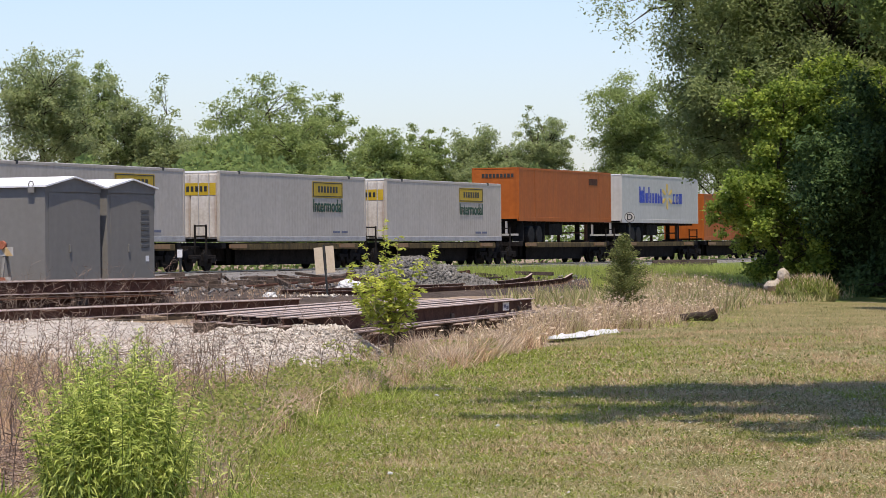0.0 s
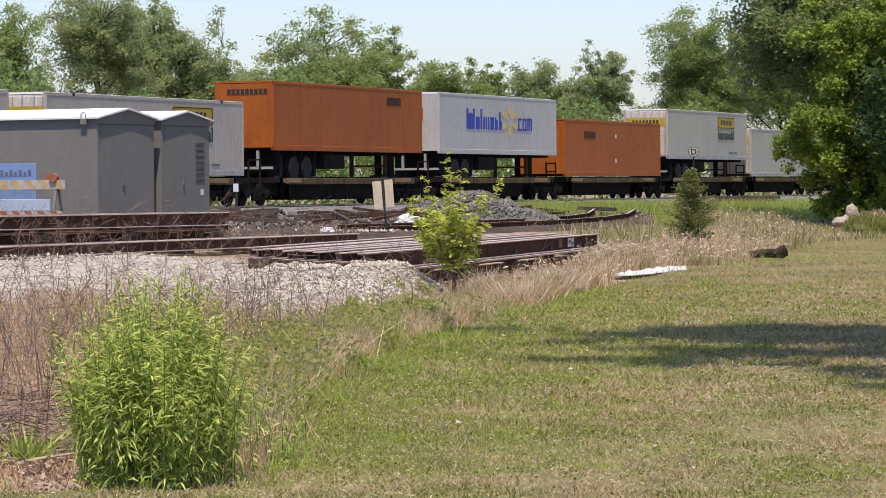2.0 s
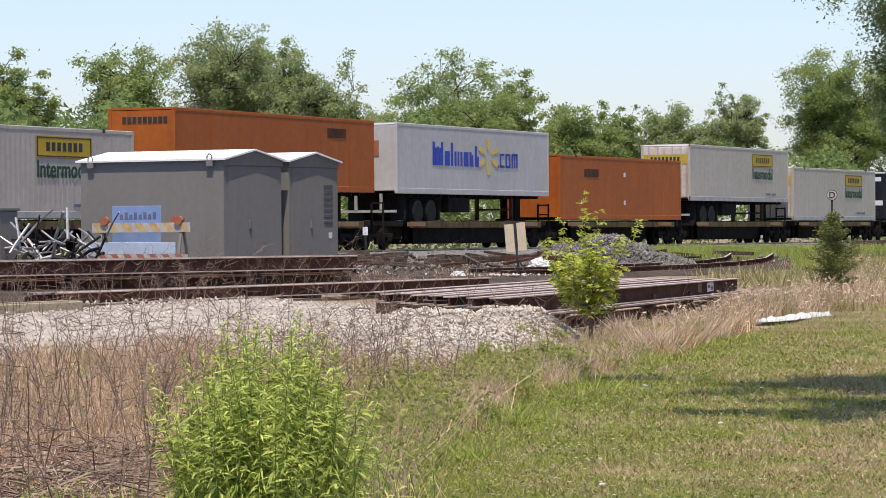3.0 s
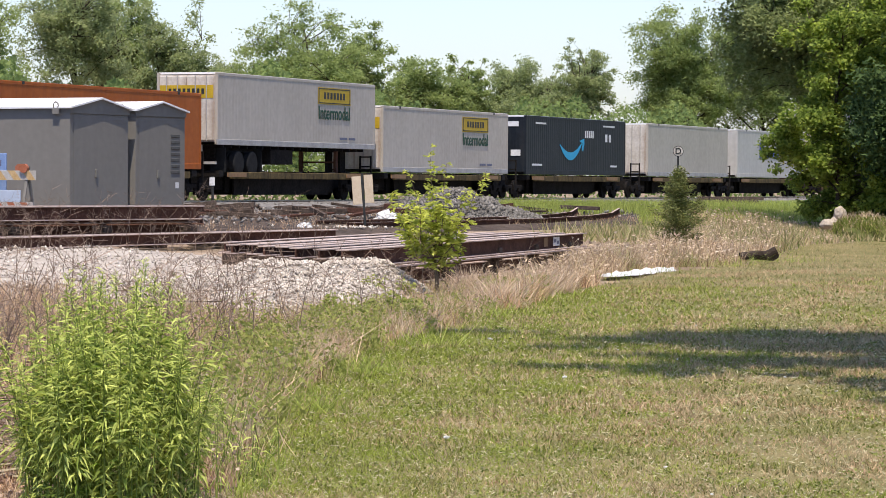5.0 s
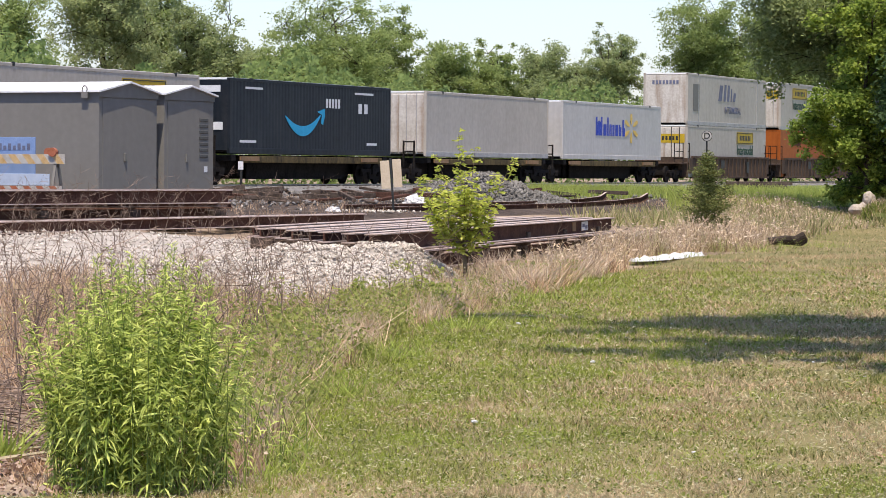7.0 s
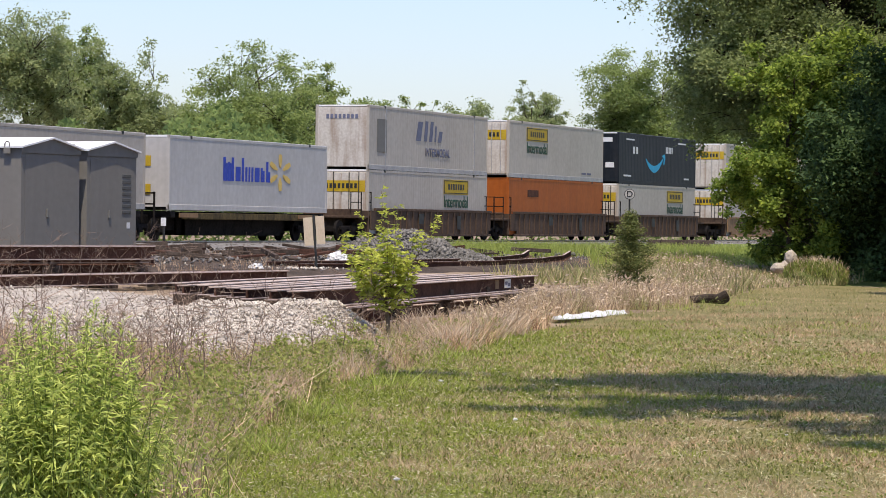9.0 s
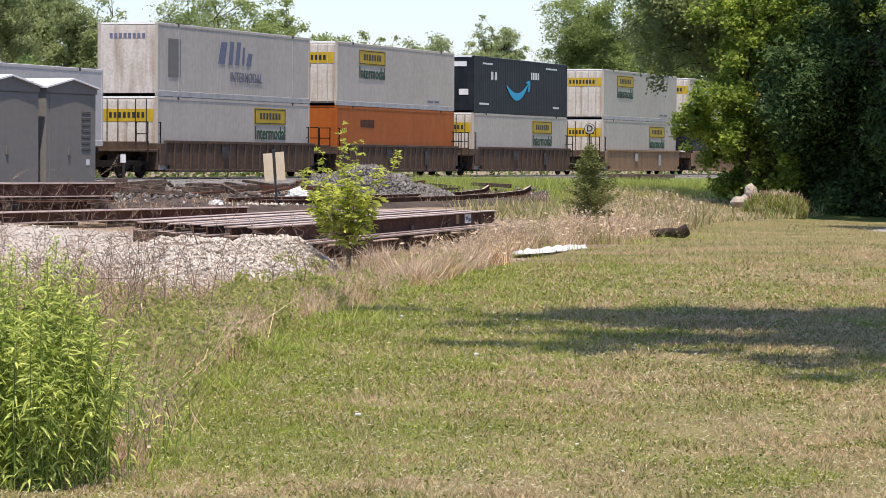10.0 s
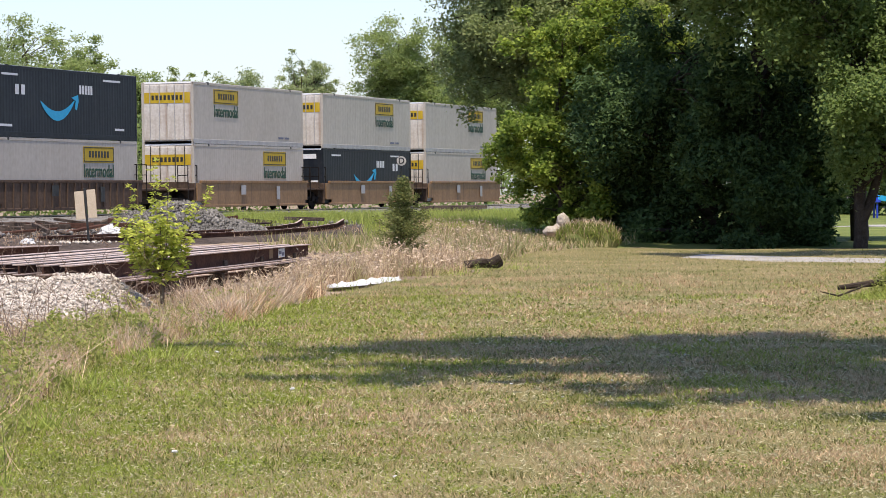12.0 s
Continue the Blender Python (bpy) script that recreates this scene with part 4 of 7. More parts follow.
def tree(name, x, y, z, high, wide, label, leaf="leaf_mid", n=20000, size=0.16, seed=1, clear=0.2, clumps=120, trunk=0.2, droop=0.0, lean=(0, 0), deep=None, rad=(0.10, 0.22), fork=None, k=3, shell=2.4, axis=0.86, skew=0.0, window=None, spray=()):
    """A tapered trunk, limbs, and a branch to each clump of leaves; the clumps fill an uneven crown and leave gaps."""
    rs = np.random.RandomState(seed)
    deep = deep or wide
    ob = empty(name, pose(x, y, z), label, "tree")
    wood = bmesh.new()
    top = Vector((lean[0], lean[1], high * axis))
    hz = high * (1 - clear) / 2
    mid_u = (clear + 1) / 2
    mid = Vector((lean[0] * mid_u, lean[1] * mid_u, high * mid_u))
    if fork:
        stem = [Vector((0, 0, -0.2)), Vector((0.02, 0, 0.5)), Vector((0.0, 0, 1.0)), Vector((-0.1, 0, 2.2)), Vector((-0.2, 0, high * 0.5)), Vector((-0.1, 0, high * 0.8))]
        tube(wood, [(0.02, 0, 0.75), (0.25, 0, 1.15), (fork * 0.6, 0, 2.0), (fork, -0.2, 3.6), (fork * 1.3, -0.2, high * 0.7)], [trunk * 0.8, trunk * 0.62, trunk * 0.52, trunk * 0.4, 0.04], 8)
    else:
        stem = [Vector((0, 0, -0.2)).lerp(top, u) + Vector((rs.normal(0, 0.012), rs.normal(0, 0.012), 0)) * high * min(u * 3, 1) for u in np.linspace(0, 1, 8)]
    m = len(stem)
    tube(wood, stem, [trunk * (1 - 0.82 * i / (m - 1)) for i in range(m)], 8)
    # boughs first, then the clumps of leaves round each bough: an uneven crown with gaps between the boughs
    boughs = max(7, clumps // 11)
    d = rs.normal(0, 1, (boughs, 3))
    d /= np.linalg.norm(d, axis=1)[:, None]
    lump = np.array([1 + 0.42 * noise.noise((q[0] * 1.7 + seed, q[1] * 1.7, q[2] * 1.7)) for q in d])
    u = rs.uniform(0.1, 1, boughs) ** (1 / shell)
    heart = d * (u * lump)[:, None] * np.array([wide, deep, hz]) * 0.78
    own = rs.randint(0, boughs, clumps)
    c = heart[own] + np.clip(rs.normal(0, 0.2, (clumps, 3)), -0.36, 0.36) * np.array([wide, deep, hz * 0.9])
    c[:, :2] *= np.minimum(1, 0.98 / np.maximum(1e-6, np.hypot(c[:, 0] / wide, c[:, 1] / deep)))[:, None]
    u = np.clip(np.linalg.norm(c / np.array([wide, deep, hz]), axis=1), 0, 1)
    r = wide * rs.uniform(rad[0], rad[1], clumps) * (1.15 - 0.35 * u)
    c += np.array(mid)
    c[:, 0] -= skew * (c[:, 1] - mid.y)
    low = clear * high
    over = c[:, 2] + r * 0.75
    c[:, 2] = low + (c[:, 2] - low) * np.where(c[:, 2] > low, (high - low) / max(float(np.percentile(over, 99.6)) - low, 0.1), 1.0)
    c[:, 2] = np.maximum(c[:, 2], r * 0.7 + low * 0.6)
    if window:
        x0, x1, z0, z1 = window
        hide = (c[:, 0] > x0) & (c[:, 0] < x1) & (c[:, 2] > z0) & (c[:, 2] < z1) & (c[:, 1] < mid.y + 0.5)
        c[hide, 1] = 2 * mid.y + 1.0 - c[hide, 1]
    for q in spray:
        c, r, clumps = np.vstack([c, q[:3]]), np.append(r, q[3]), clumps + 1
    # the first clumps make the limbs; the others hang on the limb that passes nearest
    limbs = []
    for i in range(clumps):
        tip = Vector(c[i])
        if i < max(6, clumps // 12):
            flat_way = math.hypot(tip.x - mid.x, tip.y - mid.y)
            zu = min(max((tip.z - 0.75 * flat_way) / (high * axis), clear * 0.7), 0.92)
            base = stem[0].lerp(stem[-1], zu)
            bend = base.lerp(tip, 0.5) + Vector((0, 0, 0.10 * flat_way))
            tube(wood, [base, bend, tip], [trunk * 0.45 * (1.15 - zu), trunk * 0.28 * (1.15 - zu), 0.012], 5)
            limbs += [base.lerp(bend, v) for v in (0.3, 0.6, 1.0)] + [bend.lerp(tip, v) for v in (0.35, 0.7)]
        else:
            base = min(limbs, key=lambda q: (q - tip).length + 0.6 * max(0, q.z - tip.z))
            bend = base.lerp(tip, 0.55) + Vector((0, 0, 0.12 * (tip - base).length))
            tube(wood, [base, bend, tip], [trunk * 0.13, trunk * 0.09, 0.008], 4)
    part("trunk", wood, M["bark"], ob)
    share = r ** 2 / (r ** 2).sum()
    pick = rs.choice(clumps, n, p=share)
    off = rs.normal(0, 1, (n, 3))
    off /= np.linalg.norm(off, axis=1)[:, None] + 1e-9
    nrm = off * 0.5 + np.array([-0.05, -0.2, 0.75]) + rs.normal(0, 0.5, (n, 3))
    nrm /= np.linalg.norm(nrm, axis=1)[:, None]
    loose = rs.uniform(0, 1, (n, 1)) < 0.06
    spot = c[pick] + rs.normal(0, 1, (n, 3)) * r[pick][:, None] * np.where(loose, 0.75, 0.5) * np.array([1.1, 1.1, 0.75])
    if droop:
        spot[:, 2] -= droop * np.abs(rs.normal(0, 1, n)) * r[pick]
    part("crown", leaf_sheet("crown", spot, nrm, size, M[leaf], rs, 0.34, k), None, ob)
    return ob


def far_tree(px, top, half, dist, leaf, seed, n=20000, **kw):
    """A tree by its bearing (degrees to the right of straight ahead), height, half width and distance."""
    a = radians(px)
    x, y = math.sin(a) * dist, math.cos(a) * dist
    return tree("tree", x, y, 0.7, top, half, kw.pop("label"), leaf, n, kw.pop("size", 0.2), seed, **kw)


def build_far_trees():
    mix = "leafy green tree in full summer foliage behind the railway"
    will = "rounded grey-green willow behind the railway"
    rows = [(-12.1, 9.3, 2.3, 150, "leaf_mid", mix, 0.2), (-10.0, 10.3, 3.4, 158, "leaf_mid", mix, 0.12), (-8.2, 12.2, 3.5, 168, "leaf_grey", mix, 0.3),
            (-6.7, 11.0, 3.2, 172, "leaf_grey", will, 0.12), (-7.4, 12.4, 2.6, 185, "leaf_mid", mix, 0.2), (-5.3, 9.8, 3.2, 230, "leaf_grey", mix, 0.2), (-4.1, 11.3, 4.2, 180, "leaf_mid", mix, 0.10),
            (-3.2, 10.8, 2.6, 190, "leaf_mid", mix, 0.12), (-2.0, 10.0, 3.8, 225, "leaf_mid", mix, 0.08), (-1.1, 10.3, 2.6, 232, "leaf_mid", mix, 0.08), (-0.2, 10.2, 3.6, 232, "leaf_grey", will, 0.14),
            (0.9, 11.3, 2.6, 232, "leaf_grey", mix, 0.3), (2.6, 14.2, 4.4, 236, "leaf_mid", mix, 0.15), (4.2, 15.2, 4.8, 240, "leaf_mid", mix, 0.15), (6.3, 13, 4.4, 240, "leaf_mid", mix, 0.1),
            (-13.6, 10.0, 3.0, 150, "leaf_mid", mix, 0.15), (9.0, 13, 5.0, 240, "leaf_mid", mix, 0.1), (10.9, 12, 5.0, 200, "leaf_shade", mix, 0.05), (12.9, 12, 5.0, 190, "leaf_shade", mix, 0.05)]
    for i, (px, top, half, dist, leaf, label, clear) in enumerate(rows):
        far_tree(px + 0.03, top, half, dist, leaf, 40 + i, int((15000 if clear < 0.3 else 9500) * half), size=0.135 + 0.0003 * (dist - 150), label=label, clear=clear, droop=0.5 if label == will else 0.1, trunk=0.2, clumps=int(80 * half), rad=(0.10, 0.20), shell=2.0)
    # the low growth that closes the gaps below the crowns
    rs = np.random.RandomState(5)
    n = 60000
    a = np.radians(rs.uniform(-15, 10, n))
    lump = np.sin(a * 60) * 0.7 + np.sin(a * 143 + 1) * 0.5 + np.sin(a * 391 + 2) * 0.35
    track_far = 54 / np.sin(np.radians(19.3) - np.minimum(a, radians(8)))
    dist = np.clip(track_far + rs.uniform(6, 26, n), 70, 300)
    z = 0.6 + rs.uniform(0, 1, n) ** 0.8 * (5.2 + lump)
    c = np.stack([np.sin(a) * dist, np.cos(a) * dist, z], 1)
    nrm = rs.normal(0, 1.0, (n, 3)) + np.array([0, -0.3, 0.6])
    nrm /= np.linalg.norm(nrm, axis=1)[:, None]
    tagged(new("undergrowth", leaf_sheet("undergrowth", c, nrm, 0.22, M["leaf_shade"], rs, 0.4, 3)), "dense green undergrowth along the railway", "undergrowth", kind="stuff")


def build_near_trees():
    big = "large shade tree with drooping willowy branches beside the lane"
    tree("tree", 12.0, 101, 0.3, 13.2, 8.5, big, "leaf_willow", 190000, 0.098, 3, 0.41, 520, 0.44, 0.85, (-0.6, 0), 5.0, (0.05, 0.10), None, 3, 2.0, window=(-1.6, 1.0, 5.8, 10.5))
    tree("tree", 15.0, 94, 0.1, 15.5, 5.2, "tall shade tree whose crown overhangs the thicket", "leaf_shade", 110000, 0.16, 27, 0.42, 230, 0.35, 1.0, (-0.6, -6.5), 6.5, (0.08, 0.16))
    tree("tree", 9.7, 99.5, 0.3, 9.0, 3.9, "drooping grey-green tree at the wood's edge", "leaf_willow", 80000, 0.11, 29, 0.36, 170, 0.16, 0.8, (0, 0), None, (0.08, 0.17), None, 3, 2.0, spray=((-2.3, 0, 6.2, 0.45), (-2.9, 0, 5.5, 0.42), (-3.3, 0.2, 4.8, 0.36), (-2.7, 0, 4.7, 0.36), (-3.6, 0, 5.7, 0.32), (-2.2, 0, 7.2, 0.5), (-3.0, 0, 6.6, 0.4), (-2.9, 0.1, 4.0, 0.28)))
    tree("tree", 11.0, 96.5, 0.2, 7.6, 2.8, "sunlit green tree at the wood's edge", "leaf_lit", 50000, 0.125, 30, 0.05, 150, 0.14, 0.6, (0, 0), None, (0.08, 0.18))
    tree("tree", 9.2, 94.5, 0.3, 6.8, 2.3, "bright yellow-green young tree in the sun at the wood's edge", "leaf_lit", 46000, 0.12, 12, 0.03, 190, 0.12, 0.5, (0, 0), None, (0.07, 0.16), None, 4)
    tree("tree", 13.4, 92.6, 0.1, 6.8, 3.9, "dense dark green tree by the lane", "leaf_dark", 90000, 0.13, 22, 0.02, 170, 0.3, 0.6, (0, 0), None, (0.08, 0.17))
    tree("tree", 18.75, 97, 0.1, 12, 4.8, "tall green tree by the lane", "leaf_shade", 70000, 0.14, 23, 0.12, 130, 0.3, 0.3, (0, 0), None, (0.09, 0.18))
    tree("tree", 16.55, 85.6, 0.0, 9.0, 3.4, "shade tree with a dark forked trunk", "leaf_shade", 56000, 0.12, 24, 0.2, 170, 0.22, 0.8, (0.5, -1.0), None, (0.08, 0.17), 0.85, 4)
    tree("tree", 16.3, 92.9, 0.1, 6.5, 2.9, "low-branched green tree beside the lane", "leaf_shade", 36000, 0.13, 28, 0.38, 110, 0.08, 0.7, (0, 0), None, (0.10, 0.2))
    # growth at the thicket's foot; its dark leaf colour stands for shade there
    tree("tree", 11.9, 93.6, 0.2, 4.6, 2.6, "shrubby growth under the trees, its leaves darkened for shade", "leaf_dark", 50000, 0.125, 25, 0.0, 90, 0.1, 0.2, (0, 0), None, (0.12, 0.24))
    tree("tree", 14.6, 90.5, 0.1, 5.2, 2.6, "shrubby growth under the trees, its leaves darkened for shade", "leaf_dark", 50000, 0.125, 26, 0.0, 90, 0.1, 0.2, (0, 0), None, (0.12, 0.24))
    for x, y, high, wide, seed in ((25.6, 156, 4.2, 2.6, 42), (29.0, 158, 4.6, 2.8, 43), (32.6, 157, 4.4, 2.8, 44)):
        tree("shrub", x, y, -0.6, high, wide, "dark shrub behind the far playground", "leaf_dark", 9000, 0.22, seed, 0.0, 60, 0.08, 0.2, (0, 0), None, (0.14, 0.26), None, 3)
    # low shrubs added where shaded ground lies, dark leaves giving the shade
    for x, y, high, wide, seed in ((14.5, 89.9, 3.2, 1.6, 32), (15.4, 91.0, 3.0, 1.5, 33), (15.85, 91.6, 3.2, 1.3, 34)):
        tree("shrub", x, y, -0.75, high, wide, "low shrub added at the thicket's foot, leaves darkened for shade", "leaf_dark", 22000, 0.12, seed, 0.0, 90, 0.06, 0.2, (0, 0), None, (0.14, 0.26))
    tree("tree", 16.1, 93.4, 0.1, 4.6, 2.1, "shrubby growth under the trees, its leaves darkened for shade", "leaf_dark", 45000, 0.125, 31, 0.0, 110, 0.1, 0.2, (0, 0), None, (0.12, 0.24))


def build_shade_tree():
    # a tall tree beside the lane; it shades the lane and the foot of the thicket
    tree("tree", 24.5, 73.5, 0.0, 15.5, 7.0, "tall lawn tree that shades the lane", "leaf_mid", 26000, 0.24, 39, 0.56, 190, 0.36, 0.0, (-9.6, 0.3), 4.6, (0.05, 0.11), None, 3, 1.9, 0.86, 0.2)
    # the two trees whose shade lies on the lawn; they stand beside the view
    tree("tree", 10.7, 21.1, 0.0, 11.5, 6.6, "tall lawn tree that shades the grass", "leaf_mid", 34000, 0.22, 35, 0.56, 210, 0.3, 0.0, (-4.4, 1.6), 6.6, (0.045, 0.10), None, 3, 1.9, 0.86, 0.2)
    tree("tree", 10.2, 25.2, 0.0, 11.5, 7.2, "second lawn tree that shades the grass", "leaf_mid", 29000, 0.22, 37, 0.56, 230, 0.3, 0.0, (-6.2, 2.2), 5.0, (0.04, 0.09), None, 3, 1.9, 0.86, 0.2)


# ---- grass and weeds ----
def blades_mesh(name, xy, z, high, wide, material, rs, lean=0.35, k=4):
    """Bent blades of grass, one island each; short mown ones are plain spikes."""
    n = len(xy)
    p = np.stack([xy[:, 0], xy[:, 1], z], 1)
    h = (high * rs.uniform(0.5, 1.3, n))[:, None]
    a = rs.uniform(0, 2 * np.pi, n)
    side = np.stack([np.cos(a), np.sin(a), np.zeros(n)], 1) * (wide * rs.uniform(0.6, 1.4, n))[:, None]
    b = rs.uniform(0, 2 * np.pi, n)
    out = np.stack([np.cos(b), np.sin(b), np.zeros(n)], 1) * (lean * rs.uniform(0.2, 1.6, n))[:, None] * h
    up = np.array([0, 0, 1.0]) * h
    if k == 3:
        return quads_mesh(name, np.stack([p - side * 0.6, p + side * 0.6, p + out + up], 1).reshape(-1, 3), n, material, 3)
    v = np.empty((n, 4, 3))
    v[:, 0] = p - side * 0.5
    v[:, 1] = p + side * 0.5
    v[:, 2] = p + out + up * 0.95 + side * 0.12
    v[:, 3] = p + out * 0.55 + up * 0.53 - side * 0.5
    return quads_mesh(name, v.reshape(-1, 3), n, material)


def scatter(rs, n, y0, y1, x_low, x_high, power=1.6):
    """Points over the ground, thinning with distance as the eye needs."""
    u = rs.uniform(0, 1, n)
    k = 1 - power
    y = (y0 ** k + u * (y1 ** k - y0 ** k)) ** (1 / k)
    lo, hi = np.array([x_low(v) for v in y]), np.array([x_high(v) for v in y])
    return np.stack([lo + (hi - lo) * rs.uniform(0, 1, n), y], 1)


def z_at(xy, lift=0.0):
    d = xy[:, 0] * ACROSS.x + xy[:, 1] * ACROSS.y
    q = np.clip((d - 15) / 19.0, 0, 1)
    return 0.72 * q * q * (3 - 2 * q) + lift


def build_grass():
    rs = np.random.RandomState(11)
    xy = scatter(rs, 300000, 12.0, 84.0, lambda y: lawn_edge(y) - 0.1, lambda y: 0.26 * y + 1.5, 1.9)
    size = np.clip(xy[:, 1] / 26.0, 0.7, 1.9)
    tuft = np.array([max(0.35, 0.85 + (1.1 if y < 36 else 0.6) * noise.noise((x * 3.0, y * 1.6, 4)) + 0.5 * noise.noise((x * 9.0, y * 5.0, 6))) for x, y in xy])
    tagged(new("lawn_grass", blades_mesh("lawn_grass", xy, z_at(xy), 0.046 * np.minimum(size, 1.15) * tuft, 0.009 * np.minimum(size, 1.2), M["lawn_blade"], rs, 0.9, 3)), "short mown grass, green with dry tan patches", "grass", kind="stuff")
    # clover and broad-leaved weeds in the turf, and bits of dry cut grass lying on it
    pts = scatter(rs, 90000, 12.5, 48.0, lambda y: max(lawn_edge(y), -4.5), lambda y: 0.2 * y + 1.0, 1.9)
    thick = np.array([noise.noise((x * 1.6, y * 1.1, 14)) * 0.6 + 0.9 * noise.noise((x * 6.0, y * 4.0, 15)) for x, y in pts])
    clover = pts[thick > 0.2]
    grow = np.clip(clover[:, 1] / 24.0, 0.7, 1.6)
    lay = np.concatenate([clover, (z_at(clover) + rs.uniform(0.012, 0.045, len(clover)))[:, None]], 1)
    tagged(new("clover", leaves_mesh("clover", lay, 0.024 * grow, M["clover"], rs, 0.34)), "patches of clover and broad-leaved weeds in the lawn", "clover", kind="stuff")
    chaff = pts[rs.rand(len(pts)) < 0.5]
    lay = np.concatenate([chaff, (z_at(chaff) + rs.uniform(0.012, 0.04, len(chaff)))[:, None]], 1)
    tagged(new("cut_grass", leaves_mesh("cut_grass", lay, 0.034 * np.clip(chaff[:, 1] / 22.0, 0.8, 1.5), M["pale_blade"], rs, 0.085)), "bits of dry cut grass lying on the lawn", "grass", kind="stuff")
    # worn spots where brown thatch shows between the blades
    xy = scatter(rs, 90000, 12.5, 60.0, lambda y: lawn_edge(y) + 0.5, lambda y: 0.2 * y + 1.0, 1.9)
    bare = np.array([noise.noise((x * 0.9 + 7, y * 0.42, 24)) + 0.5 * noise.noise((x * 3.2, y * 1.9, 25)) + 0.06 * min(x, 2.5) for x, y in xy])
    xy = xy[bare > 0.2]
    tagged(new("thatch", blades_mesh("thatch", xy, z_at(xy) + 0.006, 0.04 * np.clip(xy[:, 1] / 26.0, 0.7, 1.5), 0.009 * np.clip(xy[:, 1] / 26.0, 0.7, 1.3), M["thatch"], rs, 1.3, 3)), "brown dead thatch in worn spots of the lawn", "grass", kind="stuff")
    # the greener belt along the lawn's edge
    n = 160000
    xy = scatter(rs, n, 14.6, 50.0, lambda y: max(lawn_edge(y), -1.7), lambda y: max(lawn_edge(y), -1.7) + 2.0 + 0.06 * y, 1.9)
    fade = (xy[:, 0] - np.array([max(lawn_edge(v), -1.7) for v in xy[:, 1]])) / (2.0 + 0.06 * xy[:, 1])
    fade += np.clip((17.0 - xy[:, 1]) / 2.6, 0, 1) + 0.35 * np.array([noise.noise((x * 1.5, y * 0.9, 23)) for x, y in xy])
    xy = xy[rs.uniform(0, 1, n) > fade]
    size = np.clip(xy[:, 1] / 26.0, 0.7, 1.9)
    tagged(new("lawn_grass", blades_mesh("lawn_grass", xy, z_at(xy), 0.042 * np.minimum(size, 1.1), 0.008 * np.minimum(size, 1.2), M["lush_blade"], rs, 0.9, 3)), "lusher green grass along the lawn's edge", "grass", kind="stuff")
    # drifts of greener grass in the turf
    xy = scatter(rs, 130000, 13.5, 55.0, lambda y: max(lawn_edge(y), -4.0), lambda y: 0.2 * y, 1.9)
    lush = np.array([noise.noise((x * 0.55 + 3, y * 0.22, 71)) + 0.45 * noise.noise((x * 2.4, y * 1.4, 72)) - 0.03 * x - 0.09 * max(0.0, 20 - y) for x, y in xy])
    xy = xy[lush > 0.16]
    size = np.clip(xy[:, 1] / 26.0, 0.7, 1.7)
    tagged(new("lawn_grass", blades_mesh("lawn_grass", xy, z_at(xy), 0.046 * np.minimum(size, 1.1), 0.0085 * np.minimum(size, 1.2), M["lush_blade"], rs, 0.9, 3)), "lusher green drifts in the mown lawn", "grass", kind="stuff")
    # straw between lawn and gravel
    def wild_low(y):
        return lawn_edge(y) - min(10.0, 1.2 + 0.26 * y)
    xy = scatter(rs, 95000, 15.0, 50.0, wild_low, lambda y: lawn_edge(y) - 0.15, 1.5)
    keep = xy[:, 0] * ACROSS.x + xy[:, 1] * ACROSS.y < 20.6
    xy = xy[keep]
    thick = np.array([noise.noise((x * 1.7, y * 0.9, 31)) + 0.7 * noise.noise((x * 5.5, y * 3.5, 32)) for x, y in xy])
    xy, thick = xy[thick > -0.22], thick[thick > -0.22]
    size = (0.3 + 1.0 * rs.uniform(0, 1, len(xy)) ** 2) * np.clip(xy[:, 1] / 30, 0.55, 1.2) * np.clip(0.7 + 1.3 * thick, 0.4, 1.7)
    tagged(new("straw_grass", blades_mesh("straw_grass", xy, z_at(xy), 0.22 * size, 0.0055 * np.ones(len(xy)), M["straw"], rs, 0.6)), "dry straw-coloured grass beside the lawn", "grass", kind="stuff")
    # a close stand of fine dry stalks, green here and there, with withered heads
    xy = scatter(rs, 90000, 16.3, 46.0, wild_low, lambda y: lawn_edge(y) - 0.03, 1.5)
    xy = xy[xy[:, 0] * ACROSS.x + xy[:, 1] * ACROSS.y < 20.2]
    near_edge = np.array([lawn_edge(v) for v in xy[:, 1]]) - xy[:, 0]
    thick = np.array([noise.noise((x * 1.3, y * 0.7, 81)) + 0.6 * noise.noise((x * 4.5, y * 2.5, 82)) for x, y in xy]) + rs.normal(0, 0.12, len(xy))
    keep = (thick > -0.12) & ((xy[:, 1] > 23.5 + 3 * thick) | (near_edge < 0.75))
    xy, thick, near_edge = xy[keep], thick[keep], near_edge[keep]
    tall = np.where(near_edge < 1.3, np.clip(0.22 + 0.12 * near_edge, 0.2, 0.4), 0.24) * np.clip(0.75 + 0.7 * thick, 0.5, 1.4)
    tagged(new("dry_meadow", blades_mesh("dry_meadow", xy, z_at(xy), tall, 0.0042 * np.clip(xy[:, 1] / 20, 1, 1.6), M["meadow"], rs, 0.38, 3)), "close stand of fine dry stalks mixed with green", "weeds", kind="stuff")
    heads = rs.rand(len(xy)) < 0.22
    tip = np.concatenate([xy[heads] + rs.normal(0, 0.05, (heads.sum(), 2)), (z_at(xy[heads]) + tall[heads] * rs.uniform(0.6, 1.1, heads.sum()))[:, None]], 1)
    tagged(new("withered_heads", leaves_mesh("withered_heads", tip, 0.026, M["fuzz"], rs, 0.4)), "withered greyish flower heads above the dry stalks", "weeds", kind="stuff")
